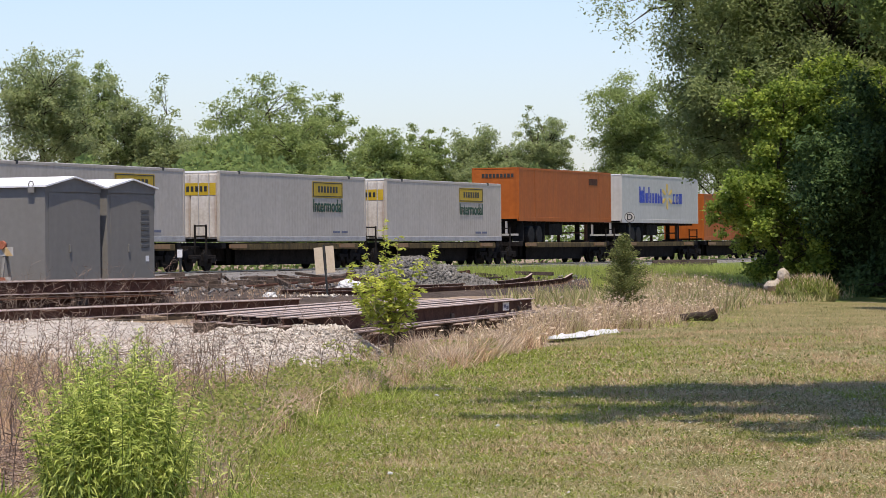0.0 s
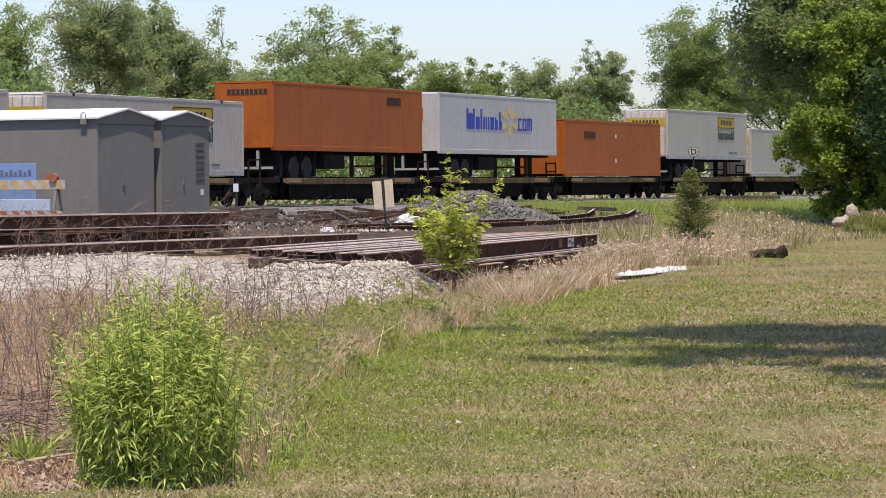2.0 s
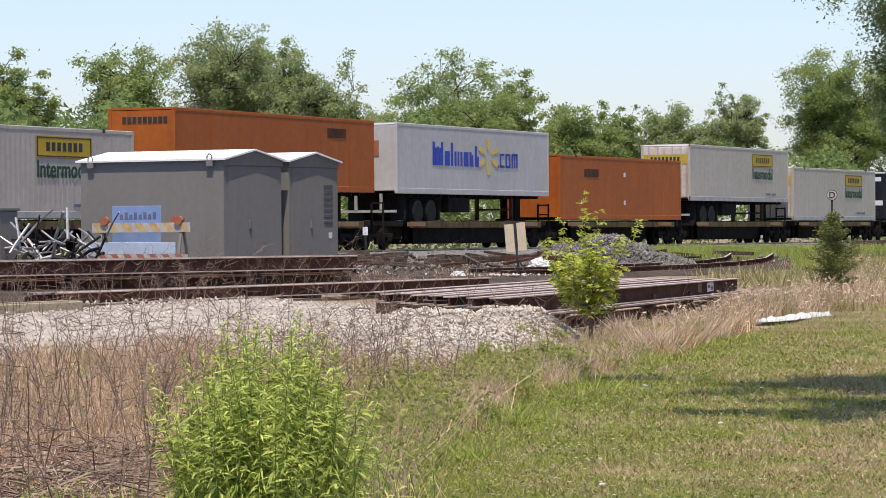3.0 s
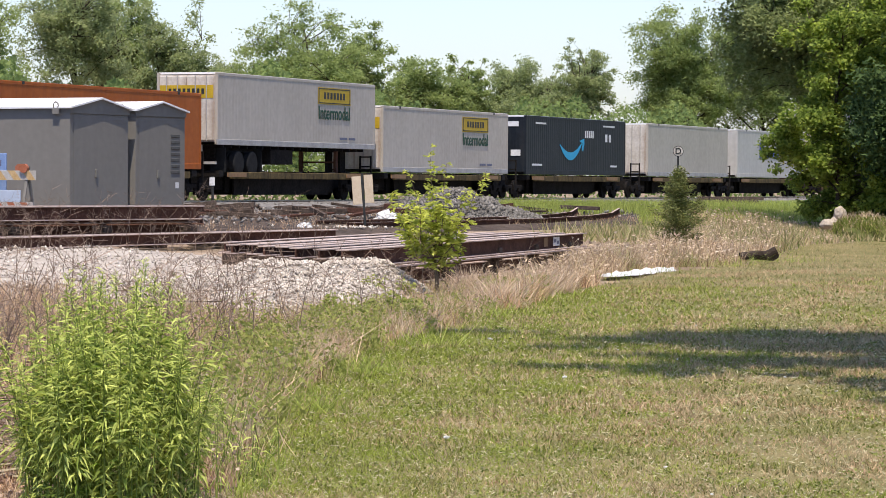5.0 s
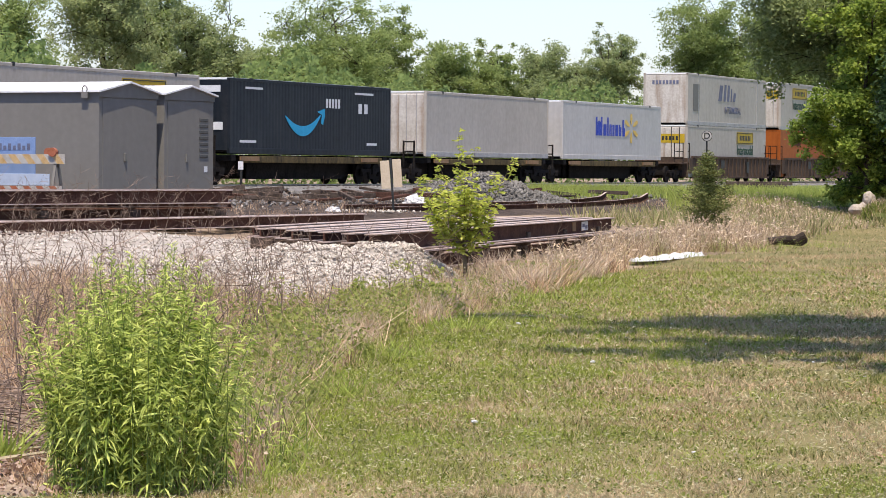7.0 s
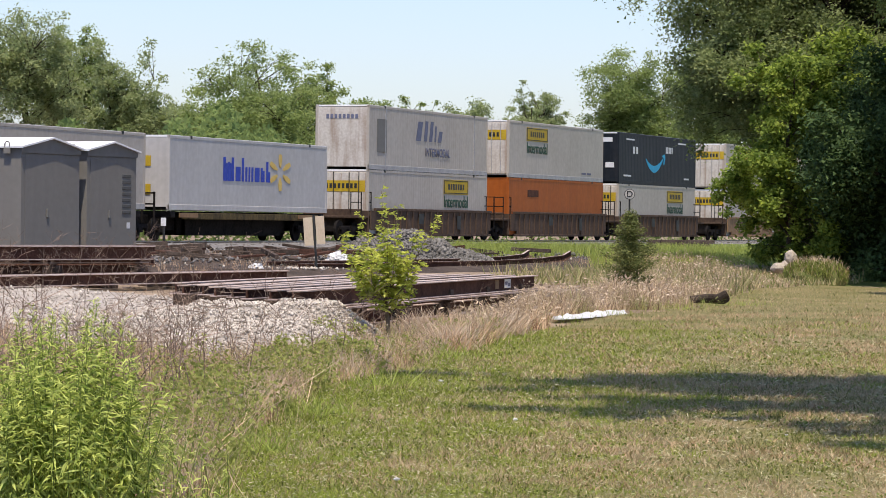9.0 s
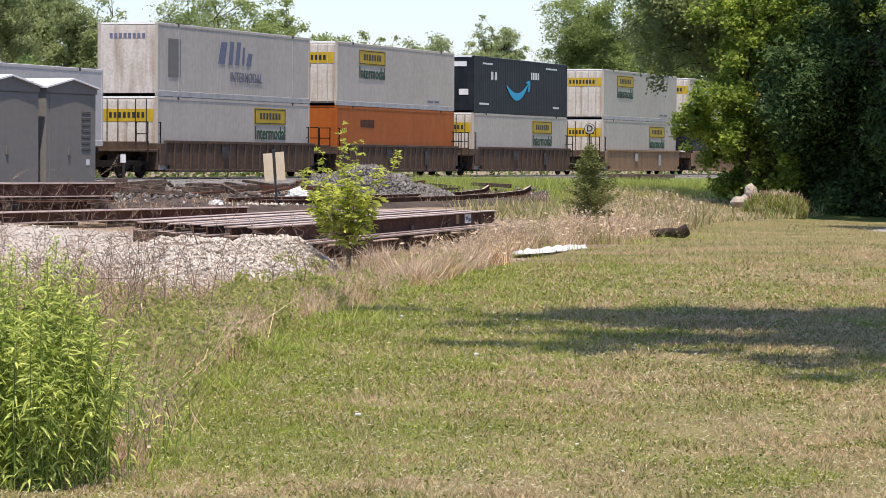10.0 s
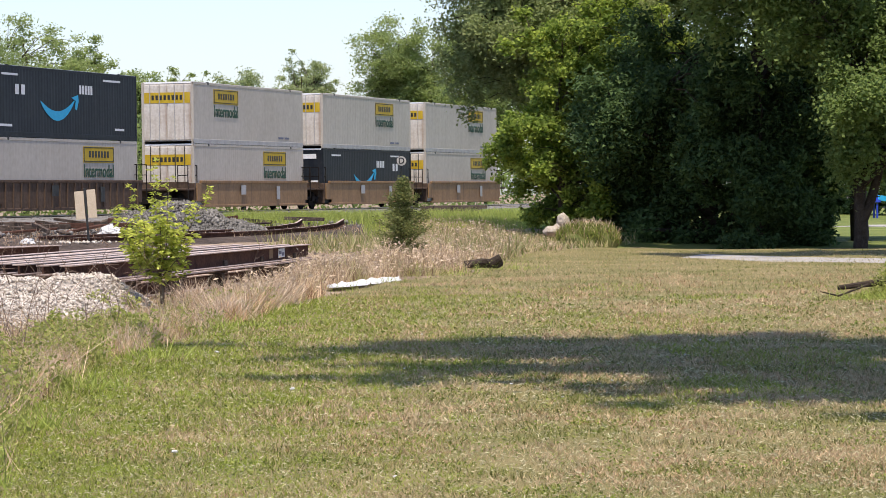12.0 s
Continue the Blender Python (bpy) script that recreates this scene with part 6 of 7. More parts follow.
def build_rail_stacks():
    p = lambda d, s: tuple(place(d, s))[:2]
    st = rail_pile("rail_stack", p(32.2, 36.3), p(27.0, 57.6), 0.634, [(0.14, 5, 0.22, 0.14), (0.36, 4, 0.22, 0.05)], "stack of long rusty rails on timbers")
    girder(st, "girder", 21.6, 0.06, -0.16, 0.20)
    part("packing_timber", boxes((-0.2, 20.5, 0.16, 0.36, -0.2, 0.13), bevel=0.02), M["rust"], st, "dark packing under the rails")
    girder(st, "girder", 21.3, -0.30, 0.25, 0.52)
    bm = rail_pile("rail_stack", p(26.4, 44.5), p(25.25, 60.2), 0.40, [(0.10, 3, 0.2, 0.10)], "three rusty rails lying on low timbers")
    girder(bm, "girder", 15.2, -0.2, 0.06, 0.27)
    ob = empty("timber_beam", rail_pose(25.1, 31.0, 0.40), "bleached timber lying beside the gravel", "timber")
    part("beam", boxes((0, 12.1, -0.11, 0.11, 0, 0.17), bevel=0.02), M["pale_timber"], ob)
    part("pale_face", boxes((2.0, 12.0, -0.09, 0.09, 0.171, 0.185)), M["pale_timber"], ob, "bleached upper face")
    # the rack of rails in front
    rack = empty("rail_rack", pose(-2.55, 43.2, 0.0, 0, 0, 77.9), "low rack of rusty rails with a deep side girder", "rail rack")
    rs = random.Random(9)
    for i in range(7):
        x0 = rs.uniform(-0.2, 0.5) + max(0.0, 0.36 + 0.42 * i - 0.8) * 1.75
        girder(rack, "rail_beam", 16.9 - x0 - rs.uniform(0.0, 0.6) - 0.2 * i, 0.36 + 0.42 * i, 0.56, 0.70 + rs.uniform(0, 0.025), x0)
    girder(rack, "side_girder", 17.0, 0.0, 0.44, 0.70)
    girder(rack, "side_girder", 11.3, 3.0, 0.36, 0.55, 4.1)
    for k in range(6):
        x = 0.8 + k * 2.95
        wide = min(3.1, 0.85 + 0.55 * x)
        part("bearer", boxes((x, x + 0.22, -0.05, wide, 0.34, 0.55), bevel=0.01), M["timber"], rack)
        for y in (0.0, wide - 0.4):
            part("leg", boxes((x + 0.01, x + 0.2, y, y + 0.24, 0.0, 0.34), bevel=0.01), M["timber"], rack)
    for i in range(7):
        rail_part("rail", 15.2 - 0.9 * i, rack, 0.3 + 0.4 * i, 0.17, 0.5 + 0.7 * i, "rust")
    girder(rack, "side_girder", 14.5, 0.25, 0.10, 0.33, 0.5)
    part("tag", boxes((14.2, 14.75, -0.022, -0.014, 0.5, 0.66)), M["white_ink"], rack, "pale tag with grey bars")
    part("tag_bars", boxes((14.25, 14.45, -0.026, -0.023, 0.56, 0.62), (14.5, 14.7, -0.026, -0.023, 0.53, 0.59)), M["grey_ink"], rack)
    part("rust_patch", boxes((13.4, 13.7, -0.020, -0.013, 0.5, 0.66)), M["tan_car"], rack)
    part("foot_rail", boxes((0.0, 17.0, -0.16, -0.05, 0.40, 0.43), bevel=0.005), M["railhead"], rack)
    # two loose rails with curved ends
    prof = [(-0.06, 0), (0.06, 0), (0.015, 0.04), (0.015, 0.12), (0.036, 0.13), (0.036, 0.165), (-0.036, 0.165), (-0.036, 0.13), (-0.015, 0.12), (-0.015, 0.04)]
    for pts in ([(-4.2, 73.5, 0.53), (-1.5, 80, 0.53), (0.4, 85.5, 0.53), (1.7, 90.5, 0.56), (2.45, 93.8, 0.62), (2.72, 95.5, 0.74)], [(-5.0, 74.5, 0.57), (-2.2, 81, 0.57), (-0.4, 86.5, 0.57), (0.7, 90.6, 0.60), (1.25, 93.2, 0.65), (1.45, 94.6, 0.76)]):
        ob = empty("bent_rail", pose(0, 0, 0), "loose rusty rail with its end bent up", "rail", "loose rails")
        bm = bmesh.new()
        sweep(bm, pts, prof)
        part("rail", bm, M["rust"], ob)
        # thin paler strip along the top of the rail
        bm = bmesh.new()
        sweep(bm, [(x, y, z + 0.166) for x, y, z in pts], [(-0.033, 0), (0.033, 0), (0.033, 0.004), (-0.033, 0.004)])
        part("pale_head", bm, M["railhead"], ob)


def stones_mesh(name, centres, size, material, rs):
    """Small broken stones: squashed octahedra, one island each."""
    n = len(centres)
    base = np.array([(1, 0, 0), (0, 1, 0), (-1, 0, 0), (0, -1, 0), (0, 0, 1), (0, 0, -1)], float)
    fac = np.array([(0, 1, 4), (1, 2, 4), (2, 3, 4), (3, 0, 4), (1, 0, 5), (2, 1, 5), (3, 2, 5), (0, 3, 5)])
    sc = size * rs.uniform(0.5, 1.4, (n, 1, 1)) * rs.uniform(0.6, 1.3, (n, 1, 3))
    v = base[None] * sc + rs.normal(0, 0.16, (n, 6, 3)) * sc
    a = rs.uniform(0, 6.28, n)
    c, s = np.cos(a), np.sin(a)
    x = v[..., 0] * c[:, None] - v[..., 1] * s[:, None]
    y = v[..., 0] * s[:, None] + v[..., 1] * c[:, None]
    tilt = rs.uniform(-0.8, 0.8, n)[:, None]
    z = v[..., 2] * np.cos(tilt) + x * np.sin(tilt)
    v = np.stack([x, y, z], -1) + np.asarray(centres)[:, None]
    idx = (np.arange(n)[:, None, None] * 6 + fac[None]).reshape(-1, 3)
    me = bpy.data.meshes.new(name)
    me.vertices.add(n * 6)
    me.vertices.foreach_set("co", v.astype(np.float32).ravel())
    k = len(idx)
    me.loops.add(k * 3)
    me.loops.foreach_set("vertex_index", idx.astype(np.int32).ravel())
    me.polygons.add(k)
    me.polygons.foreach_set("loop_start", np.arange(k, dtype=np.int32) * 3)
    me.polygons.foreach_set("loop_total", np.full(k, 3, dtype=np.int32))
    me.update(calc_edges=True)
    me.materials.append(material)
    return me


def heap(name, humps, x0, x1, y0, y1, n, size, stone, core, label, seed):
    """A pile of broken stone: a rough core and the stones that cover it. humps: (x, y, radius x, radius y, height)."""
    rs = np.random.RandomState(seed)

    def top(x, y):
        z = 0.0
        for hx, hy, rx, ry, hh in humps:
            q = 1 - math.sqrt(((x - hx) / rx) ** 2 + ((y - hy) / ry) ** 2)
            if q > 0:
                z = max(z, hh * min(1.0, q * 1.55) ** 0.9)
        return z
    gx, gy = 44, 40
    verts, faces = [], []
    for j in range(gy + 1):
        for i in range(gx + 1):
            x, y = x0 + (x1 - x0) * i / gx, y0 + (y1 - y0) * j / gy
            z = top(x, y)
            verts.append((x, y, soil_z(x, y) - 0.08 + z + (0.05 * noise.noise((x * 2.5, y * 2.5, 1)) if z > 0.02 else 0)))
    for j in range(gy):
        for i in range(gx):
            a = j * (gx + 1) + i
            faces.append((a, a + 1, a + gx + 2, a + gx + 1))
    ob = empty(name, pose(0, 0, 0), label, "pile")
    part("core", mesh_from("core", verts, faces, M[core], True), None, ob)
    pts = []
    while len(pts) < n:
        x, y = rs.uniform(x0, x1), rs.uniform(y0, y1)
        z = top(x, y)
        if z > 0.01 or rs.rand() < 0.03:
            pts.append((x, y, soil_z(x, y) - 0.06 + z + 0.05 * noise.noise((x * 2.5, y * 2.5, 1)) + rs.uniform(-0.2, 0.5) * size))
    st = part("stone_cover", stones_mesh("stones", np.array(pts), size, M[stone], rs), None, ob)
    st["kind"] = "stuff"
    return ob


def build_heaps():
    heap("gravel_pile", [(-3.3, 42.3, 1.3, 3.4, 0.56), (-2.3, 42.8, 1.15, 2.8, 0.60), (-4.0, 42.3, 1.3, 3.2, 0.46), (-2.8, 40.6, 1.7, 3.4, 0.40), (-5.0, 42.2, 1.4, 2.8, 0.28)], -6.6, -1.0, 36.5, 47, 15000, 0.022, "stone_pale", "gravel", "low pile of pale crushed gravel", 2)
    heap("rock_pile", [(-2.1, 87.4, 1.4, 2.0, 0.82), (-1.5, 87.0, 1.3, 1.6, 0.62), (-0.7, 87.2, 1.3, 1.6, 0.36), (-2.9, 87.4, 1.3, 1.6, 0.55), (-0.2, 86.9, 0.8, 1.2, 0.24)], -4.6, 0.9, 85, 90, 6500, 0.055, "stone_dark", "ballast", "pile of dark grey broken rock", 3)
    # loose rubble between the stacks and the main line
    rs = np.random.RandomState(8)
    n = 1500
    d, s = rs.uniform(30, 46, n), rs.uniform(60, 100, n)
    c = np.stack([ACROSS.x * d + ALONG.x * s, ACROSS.y * d + ALONG.y * s, 0.74 + rs.uniform(0, 0.04, n)], 1)
    tagged(new("rubble", stones_mesh("rubble", c, 0.075, M["ballast"], rs)), "scattered grey stones in the yard", "rubble", kind="stuff")
    for n, size, stone, lift in ((5200, 0.04, "stone_dark", 0.735), (1500, 0.035, "stone_pale", 0.735)):
        d, s = rs.uniform(29, 46.5, n), rs.uniform(58, 100, n)
        keep = np.array([noise.noise((a * 0.5, b * 0.35, 23)) for a, b in zip(d, s)]) > -0.1
        d, s = d[keep], s[keep]
        c = np.stack([ACROSS.x * d + ALONG.x * s, ACROSS.y * d + ALONG.y * s, [ground_z(v) + lift - 0.69 for v in d]], 1)
        tagged(new("rubble", stones_mesh("rubble", c, size, M[stone], rs)), "fine broken stone strewn over the yard", "rubble", kind="stuff")
    n = 9000
    d, s = rs.uniform(27.5, 36.5, n), rs.uniform(50, 92, n)
    keep = np.array([noise.noise((a * 0.8, b * 0.4, 27)) for a, b in zip(d, s)]) > 0.05
    xy = np.stack([ACROSS.x * d + ALONG.x * s, ACROSS.y * d + ALONG.y * s], 1)[keep]
    tagged(new("straw_grass", blades_mesh("straw_grass", xy, z_at(xy), 0.17 * np.ones(len(xy)), 0.009 * np.ones(len(xy)), M["straw"], rs, 0.6, 3)), "dry straw growing between the rail stacks", "grass", kind="stuff")
    n = 4000
    d, s = rs.uniform(20.4, 26.2, n), rs.uniform(18, 50, n)
    z = np.array([ground_z(v) for v in d]) + 0.055
    c = np.stack([ACROSS.x * d + ALONG.x * s, ACROSS.y * d + ALONG.y * s, z], 1)
    tagged(new("gravel_stones", stones_mesh("gravel_stones", c, 0.03, M["stone_pale"], rs)), "loose pale stones on the gravel track", "gravel", kind="stuff")
    n = 5500
    d, s = rs.uniform(49.0, 57, n), rs.uniform(60, 200, n)
    c = np.stack([ACROSS.x * d + ALONG.x * s, ACROSS.y * d + ALONG.y * s, np.full(n, 0.80)], 1)
    tagged(new("ballast_stones", stones_mesh("ballast_stones", c, 0.07, M["stone_dark"], rs)), "crushed stone along the track bed", "ballast", kind="stuff")


def build_debris():
    rs = random.Random(21)
    ob = empty("scrap_timber_heap", rail_pose(35, 70, 0.72), "dark scrap timbers and iron strewn before the track", "scrap")
    for i in range(220):
        x, y = rs.uniform(-2, 22), rs.uniform(-5, 8) if i < 150 else rs.uniform(5, 11)
        L, w, h = rs.uniform(0.3, 1.8), rs.uniform(0.05, 0.2), rs.uniform(0.04, 0.16)
        bm = boxes((-L / 2, L / 2, -w / 2, w / 2, 0, h), bevel=0.008)
        p = part("scrap_timber", bm, M["timber"] if rs.random() < 0.7 else M["rust"], ob)
        p.location = (x, y, rs.uniform(0, 0.14))
        p.rotation_euler = (rs.uniform(-0.1, 0.1), rs.uniform(-0.15, 0.15), rs.uniform(0, 3.14))
    # crumpled white sheets and lumps
    for name, x, y, z, sx, sy, sz, label in (("white_bag", -5.12, 72.1, 0.56, 0.17, 0.22, 0.14, "crumpled white plastic bag on the dirt"), ("crumpled_tarp", -3.6, 80.5, 0.63, 0.34, 0.5, 0.26, "crumpled pale tarpaulin beside the rock pile")):
        bm = bmesh.new()
        bmesh.ops.create_icosphere(bm, subdivisions=4, radius=1.0)
        for v in bm.verts:
            f = 1 + 0.35 * noise.noise(v.co * 2.3 + Vector((x, y, 0))) + 0.18 * noise.noise(v.co * 6 + Vector((x, 0, 1)))
            v.co = Vector((v.co.x * sx * f, v.co.y * sy * f, max(v.co.z, -0.15) * sz * f))
        ob = empty(name, pose(x, y, z + 0.02), label, "sheeting")
        part("sheet", bm, M["plastic"], ob)
    # a long strip of sheeting in folds, its edges torn
    ob = empty("plastic_sheet", pose(2.0, 57.0, 0.012, 0, 0, 74), "crumpled white plastic sheeting lying along the lawn's edge", "sheeting")
    bm = bmesh.new()
    nu, nv = 64, 14
    grid = []
    for i in range(nu + 1):
        u = i / nu
        half = 0.36 * (0.6 + 0.7 * abs(noise.noise((u * 5.3, 2.0, 0)))) * (1 - abs(2 * u - 1) ** 6)
        mid_y = 0.10 * noise.noise((u * 3.1, 9.0, 0))
        row = []
        for j in range(nv + 1):
            v = 2 * j / nv - 1
            x, y = (u - 0.5) * 5.2, mid_y + half * v
            z = 0.004 + 0.5 * (1 - v * v) * (0.16 * abs(noise.noise((u * 9, v * 1.2, 4))) + 0.07 * abs(noise.noise((u * 27, v * 3, 6))) + 0.04)
            row.append(bm.verts.new((x, y, z)))
        grid.append(row)
    for i in range(nu):
        for j in range(nv):
            bm.faces.new((grid[i][j], grid[i + 1][j], grid[i + 1][j + 1], grid[i][j + 1]))
    ext = bmesh.ops.extrude_face_region(bm, geom=bm.faces[:])
    for g in ext["geom"]:
        if isinstance(g, bmesh.types.BMVert):
            g.co.z += 0.006
    bmesh.ops.recalc_face_normals(bm, faces=bm.faces[:])
    part("sheet", bm, M["plastic"], ob)
    rs2 = np.random.RandomState(6)
    c = np.stack([-4.1 + rs2.normal(0, 0.35, 60), 73.0 + rs2.normal(0, 0.6, 60), np.full(60, 0.60)], 1)
    tagged(new("pale_rubble", stones_mesh("pale_rubble", c, 0.04, M["stone_pale"], rs2)), "scattered pale rubble beside the rails", "rubble", kind="stuff")


def build_tie_stack():
    """Used ties in two rough layers beside the line, near the wood's edge."""
    ob = empty("tie_stack", pose(9.6, 150, 0.74, 0, 0, 6), "low stack of dark used wooden ties beside the railway", "tie stack")
    rs = random.Random(12)
    for layer, count in ((0, 5), (1, 3)):
        for i in range(count):
            p = part("tie", boxes((-1.3, 1.3, -0.12, 0.12, 0, 0.17), bevel=0.012), M["timber"], ob)
            p.location = (rs.uniform(-0.3, 0.3), i * 0.3 + rs.uniform(-0.03, 0.03) + layer * 0.2, 0.175 * layer)
            p.rotation_euler = (0, 0, rs.uniform(-0.06, 0.06))


def build_signs():
    ob = empty("yard_sign", pose(-3.82, 74, 0.55, 0, -4, 8), "two faded cream sign plates on a dark post", "sign")
    part("post", boxes((-0.025, 0.025, -0.02, 0.02, 0, 1.3), bevel=0.004), M["ink"], ob)
    for x0, x1, dz in ((-0.25, -0.035, 0.0), (0.035, 0.24, 0.02)):
        part("plate", boxes((x0, x1, -0.03, -0.022, 0.58 + dz, 1.24 + dz), bevel=0.003), M["cream"], ob)
    ob = empty("round_marker_sign", pose(5.17, 110, 0.68, 0, 0, 0), "round white marker sign with a black letter on a post", "sign")
    part("post", boxes((-0.03, 0.03, -0.02, 0.03, 0, 2.0), bevel=0.004), M["ink"], ob)
    bm = bmesh.new()
    tube(bm, [(0, -0.05, 2.11), (0, -0.022, 2.11)], 0.185, 24)
    part("rim", bm, M["ink"], ob)
    bm = bmesh.new()
    tube(bm, [(0, -0.06, 2.11), (0, -0.049, 2.11)], 0.165, 24)
    part("disc", bm, M["white_clean"], ob)
    t = new("letter", text_mesh("D", 0.30, M["ink"]))
    t.parent, t.rotation_euler, t.location = ob, (radians(90), 0, 0), (0, -0.068, 2.11)
    for d, s, h in ((46.5, 84.5, 1.5), (46.8, 79.5, 1.35), (46.2, 99, 1.1)):
        ob = empty("marker_post", rail_pose(d, s, 0.74), "thin dark marker post with a small pale tag", "post", "track marker posts")
        part("post", boxes((-0.035, 0.035, -0.035, 0.035, 0, h), bevel=0.005), M["ink"], ob)
        part("tag", boxes((-0.05, -0.037, -0.1, 0.1, h - 0.32, h - 0.04), bevel=0.004), M["white_ink"] if s > 80 else M["leaf_dark"], ob)


def build_rock():
    ob = empty("concrete_chunk", pose(8.95, 91.2, 0.36), "broken pale concrete chunk among the grass", "rock")
    bm = bmesh.new()
    for cx, cz, sx, sz, sd in ((0.0, 0.42, 0.19, 0.25, 1), (-0.28, 0.14, 0.30, 0.17, 2), (0.26, 0.14, 0.30, 0.17, 3), (0.0, 0.16, 0.34, 0.24, 4)):
        made = bmesh.ops.create_icosphere(bm, subdivisions=3, radius=1.0)["verts"]
        for v in made:
            f = 1 + 0.16 * noise.noise(v.co * 1.7 + Vector((sd, 0, 0))) + 0.1 * noise.noise(v.co * 5)
            v.co = Vector((cx + v.co.x * sx * f, v.co.y * 0.3 * f, cz + v.co.z * sz * f))
    part("chunk", bm, M["concrete"], ob)
    ob = empty("grassy_mound", pose(9.35, 88.4, 0.1), "low mound overgrown with short olive grass", "mound")
    bm = bmesh.new()
    bmesh.ops.create_icosphere(bm, subdivisions=4, radius=1.0)
    for v in bm.verts:
        f = 1 + 0.2 * noise.noise(v.co * 2)
        v.co = Vector((v.co.x * 0.85 * f, v.co.y * 1.0 * f, (0.6 * math.sqrt(max(0.0, 1 - (1 - v.co.z ** 2) ** 2)) * f if v.co.z > 0 else -0.2)))
    part("earth", bm, M["moss"], ob)
    rs = np.random.RandomState(3)
    a, r = rs.uniform(0, 6.28, 5000), np.sqrt(rs.uniform(0, 1, 5000))
    xy = np.stack([0.92 * r * np.cos(a), 1.05 * r * np.sin(a)], 1)
    top = 0.6 * np.sqrt(np.maximum(0, 1 - r ** 4)) - 0.04
    g = part("mound_grass", blades_mesh("mound_grass", xy, top, 0.14 * np.ones(5000), 0.018 * np.ones(5000), M["clover"], rs, 0.5), None, ob)
    dry = rs.rand(5000) < 0.14
    d = part("mound_straw", blades_mesh("mound_straw", xy[dry], top[dry], 0.24 * np.ones(dry.sum()), 0.018 * np.ones(dry.sum()), M["straw_mix"], rs, 0.6), None, ob, "dry pale stalks")
    d["kind"] = "stuff"
    g["kind"] = "stuff"
    ob = empty("broken_log", pose(4.75, 64.6, 0.03, 0, 0, 12), "weathered broken log lying in the grass", "log")
    bm = bmesh.new()
    tube(bm, [(-0.45, 0.0, 0.14), (-0.1, 0.05, 0.17), (0.25, 0.0, 0.16), (0.34, 0, 0.16)], [0.07, 0.10, 0.09, 0.08], 10)
    for v in bm.verts:
        v.co += Vector((0, 0, 1)) * 0.05 * noise.noise(v.co * 6)
    part("log", bm, M["bark"], ob)
    bm = bmesh.new()
    tube(bm, [(0.05, -0.05, 0.14), (0.28, -0.1, 0.27)], [0.09, 0.08], 9)
    part("stub", bm, M["bark"], ob, "split end")
    ob = empty("fallen_branch", pose(9.22, 45.6, 0.02, 0, 0, 5), "fallen grey branch lying in green weeds", "branch")
    bm = bmesh.new()
    tube(bm, [(-0.75, 0, 0.16), (-0.2, 0.05, 0.22), (0.6, 0.1, 0.26), (1.3, 0.0, 0.3)], [0.035, 0.05, 0.05, 0.03], 7)
    tube(bm, [(-0.3, 0, 0.2), (-0.8, -0.2, 0.05), (-1.1, -0.3, 0.12)], [0.02, 0.015, 0.006], 5)
    tube(bm, [(0.1, 0, 0.24), (0.4, -0.1, 0.5), (0.5, -0.1, 0.75)], [0.025, 0.015, 0.006], 5)
    part("branch", bm, M["bark"], ob)
    rs = np.random.RandomState(13)
    n = 9000
    c = np.stack([9.62 + rs.normal(0, 0.34, n), 45.6 + rs.normal(0, 0.45, n), np.zeros(n)], 1)
    far = ((c[:, 0] - 9.62) / 0.8) ** 2 + ((c[:, 1] - 45.6) / 1.0) ** 2
    c[:, 2] = 0.02 + rs.rand(n) ** 0.7 * np.clip(0.62 * (1 - far) + 0.1 * rs.normal(0, 1, n), 0.03, 0.75)
    tagged(new("weed_clump", leaves_mesh("weed_clump", c, 0.042, M["weed_leaf"], rs, 0.3)), "low green weeds round the fallen branch", "weeds", kind="stuff")
    xy = np.stack([9.6 + rs.normal(0, 0.5, 2200), 45.3 + rs.normal(0, 0.7, 2200)], 1)
    tagged(new("grass_tuft", blades_mesh("grass_tuft", xy, z_at(xy), 0.2 * rs.uniform(0.3, 1.2, 2200), 0.008 * np.ones(2200), M["green_blade"], rs, 0.7)), "long green grass round the fallen branch", "grass", kind="stuff")


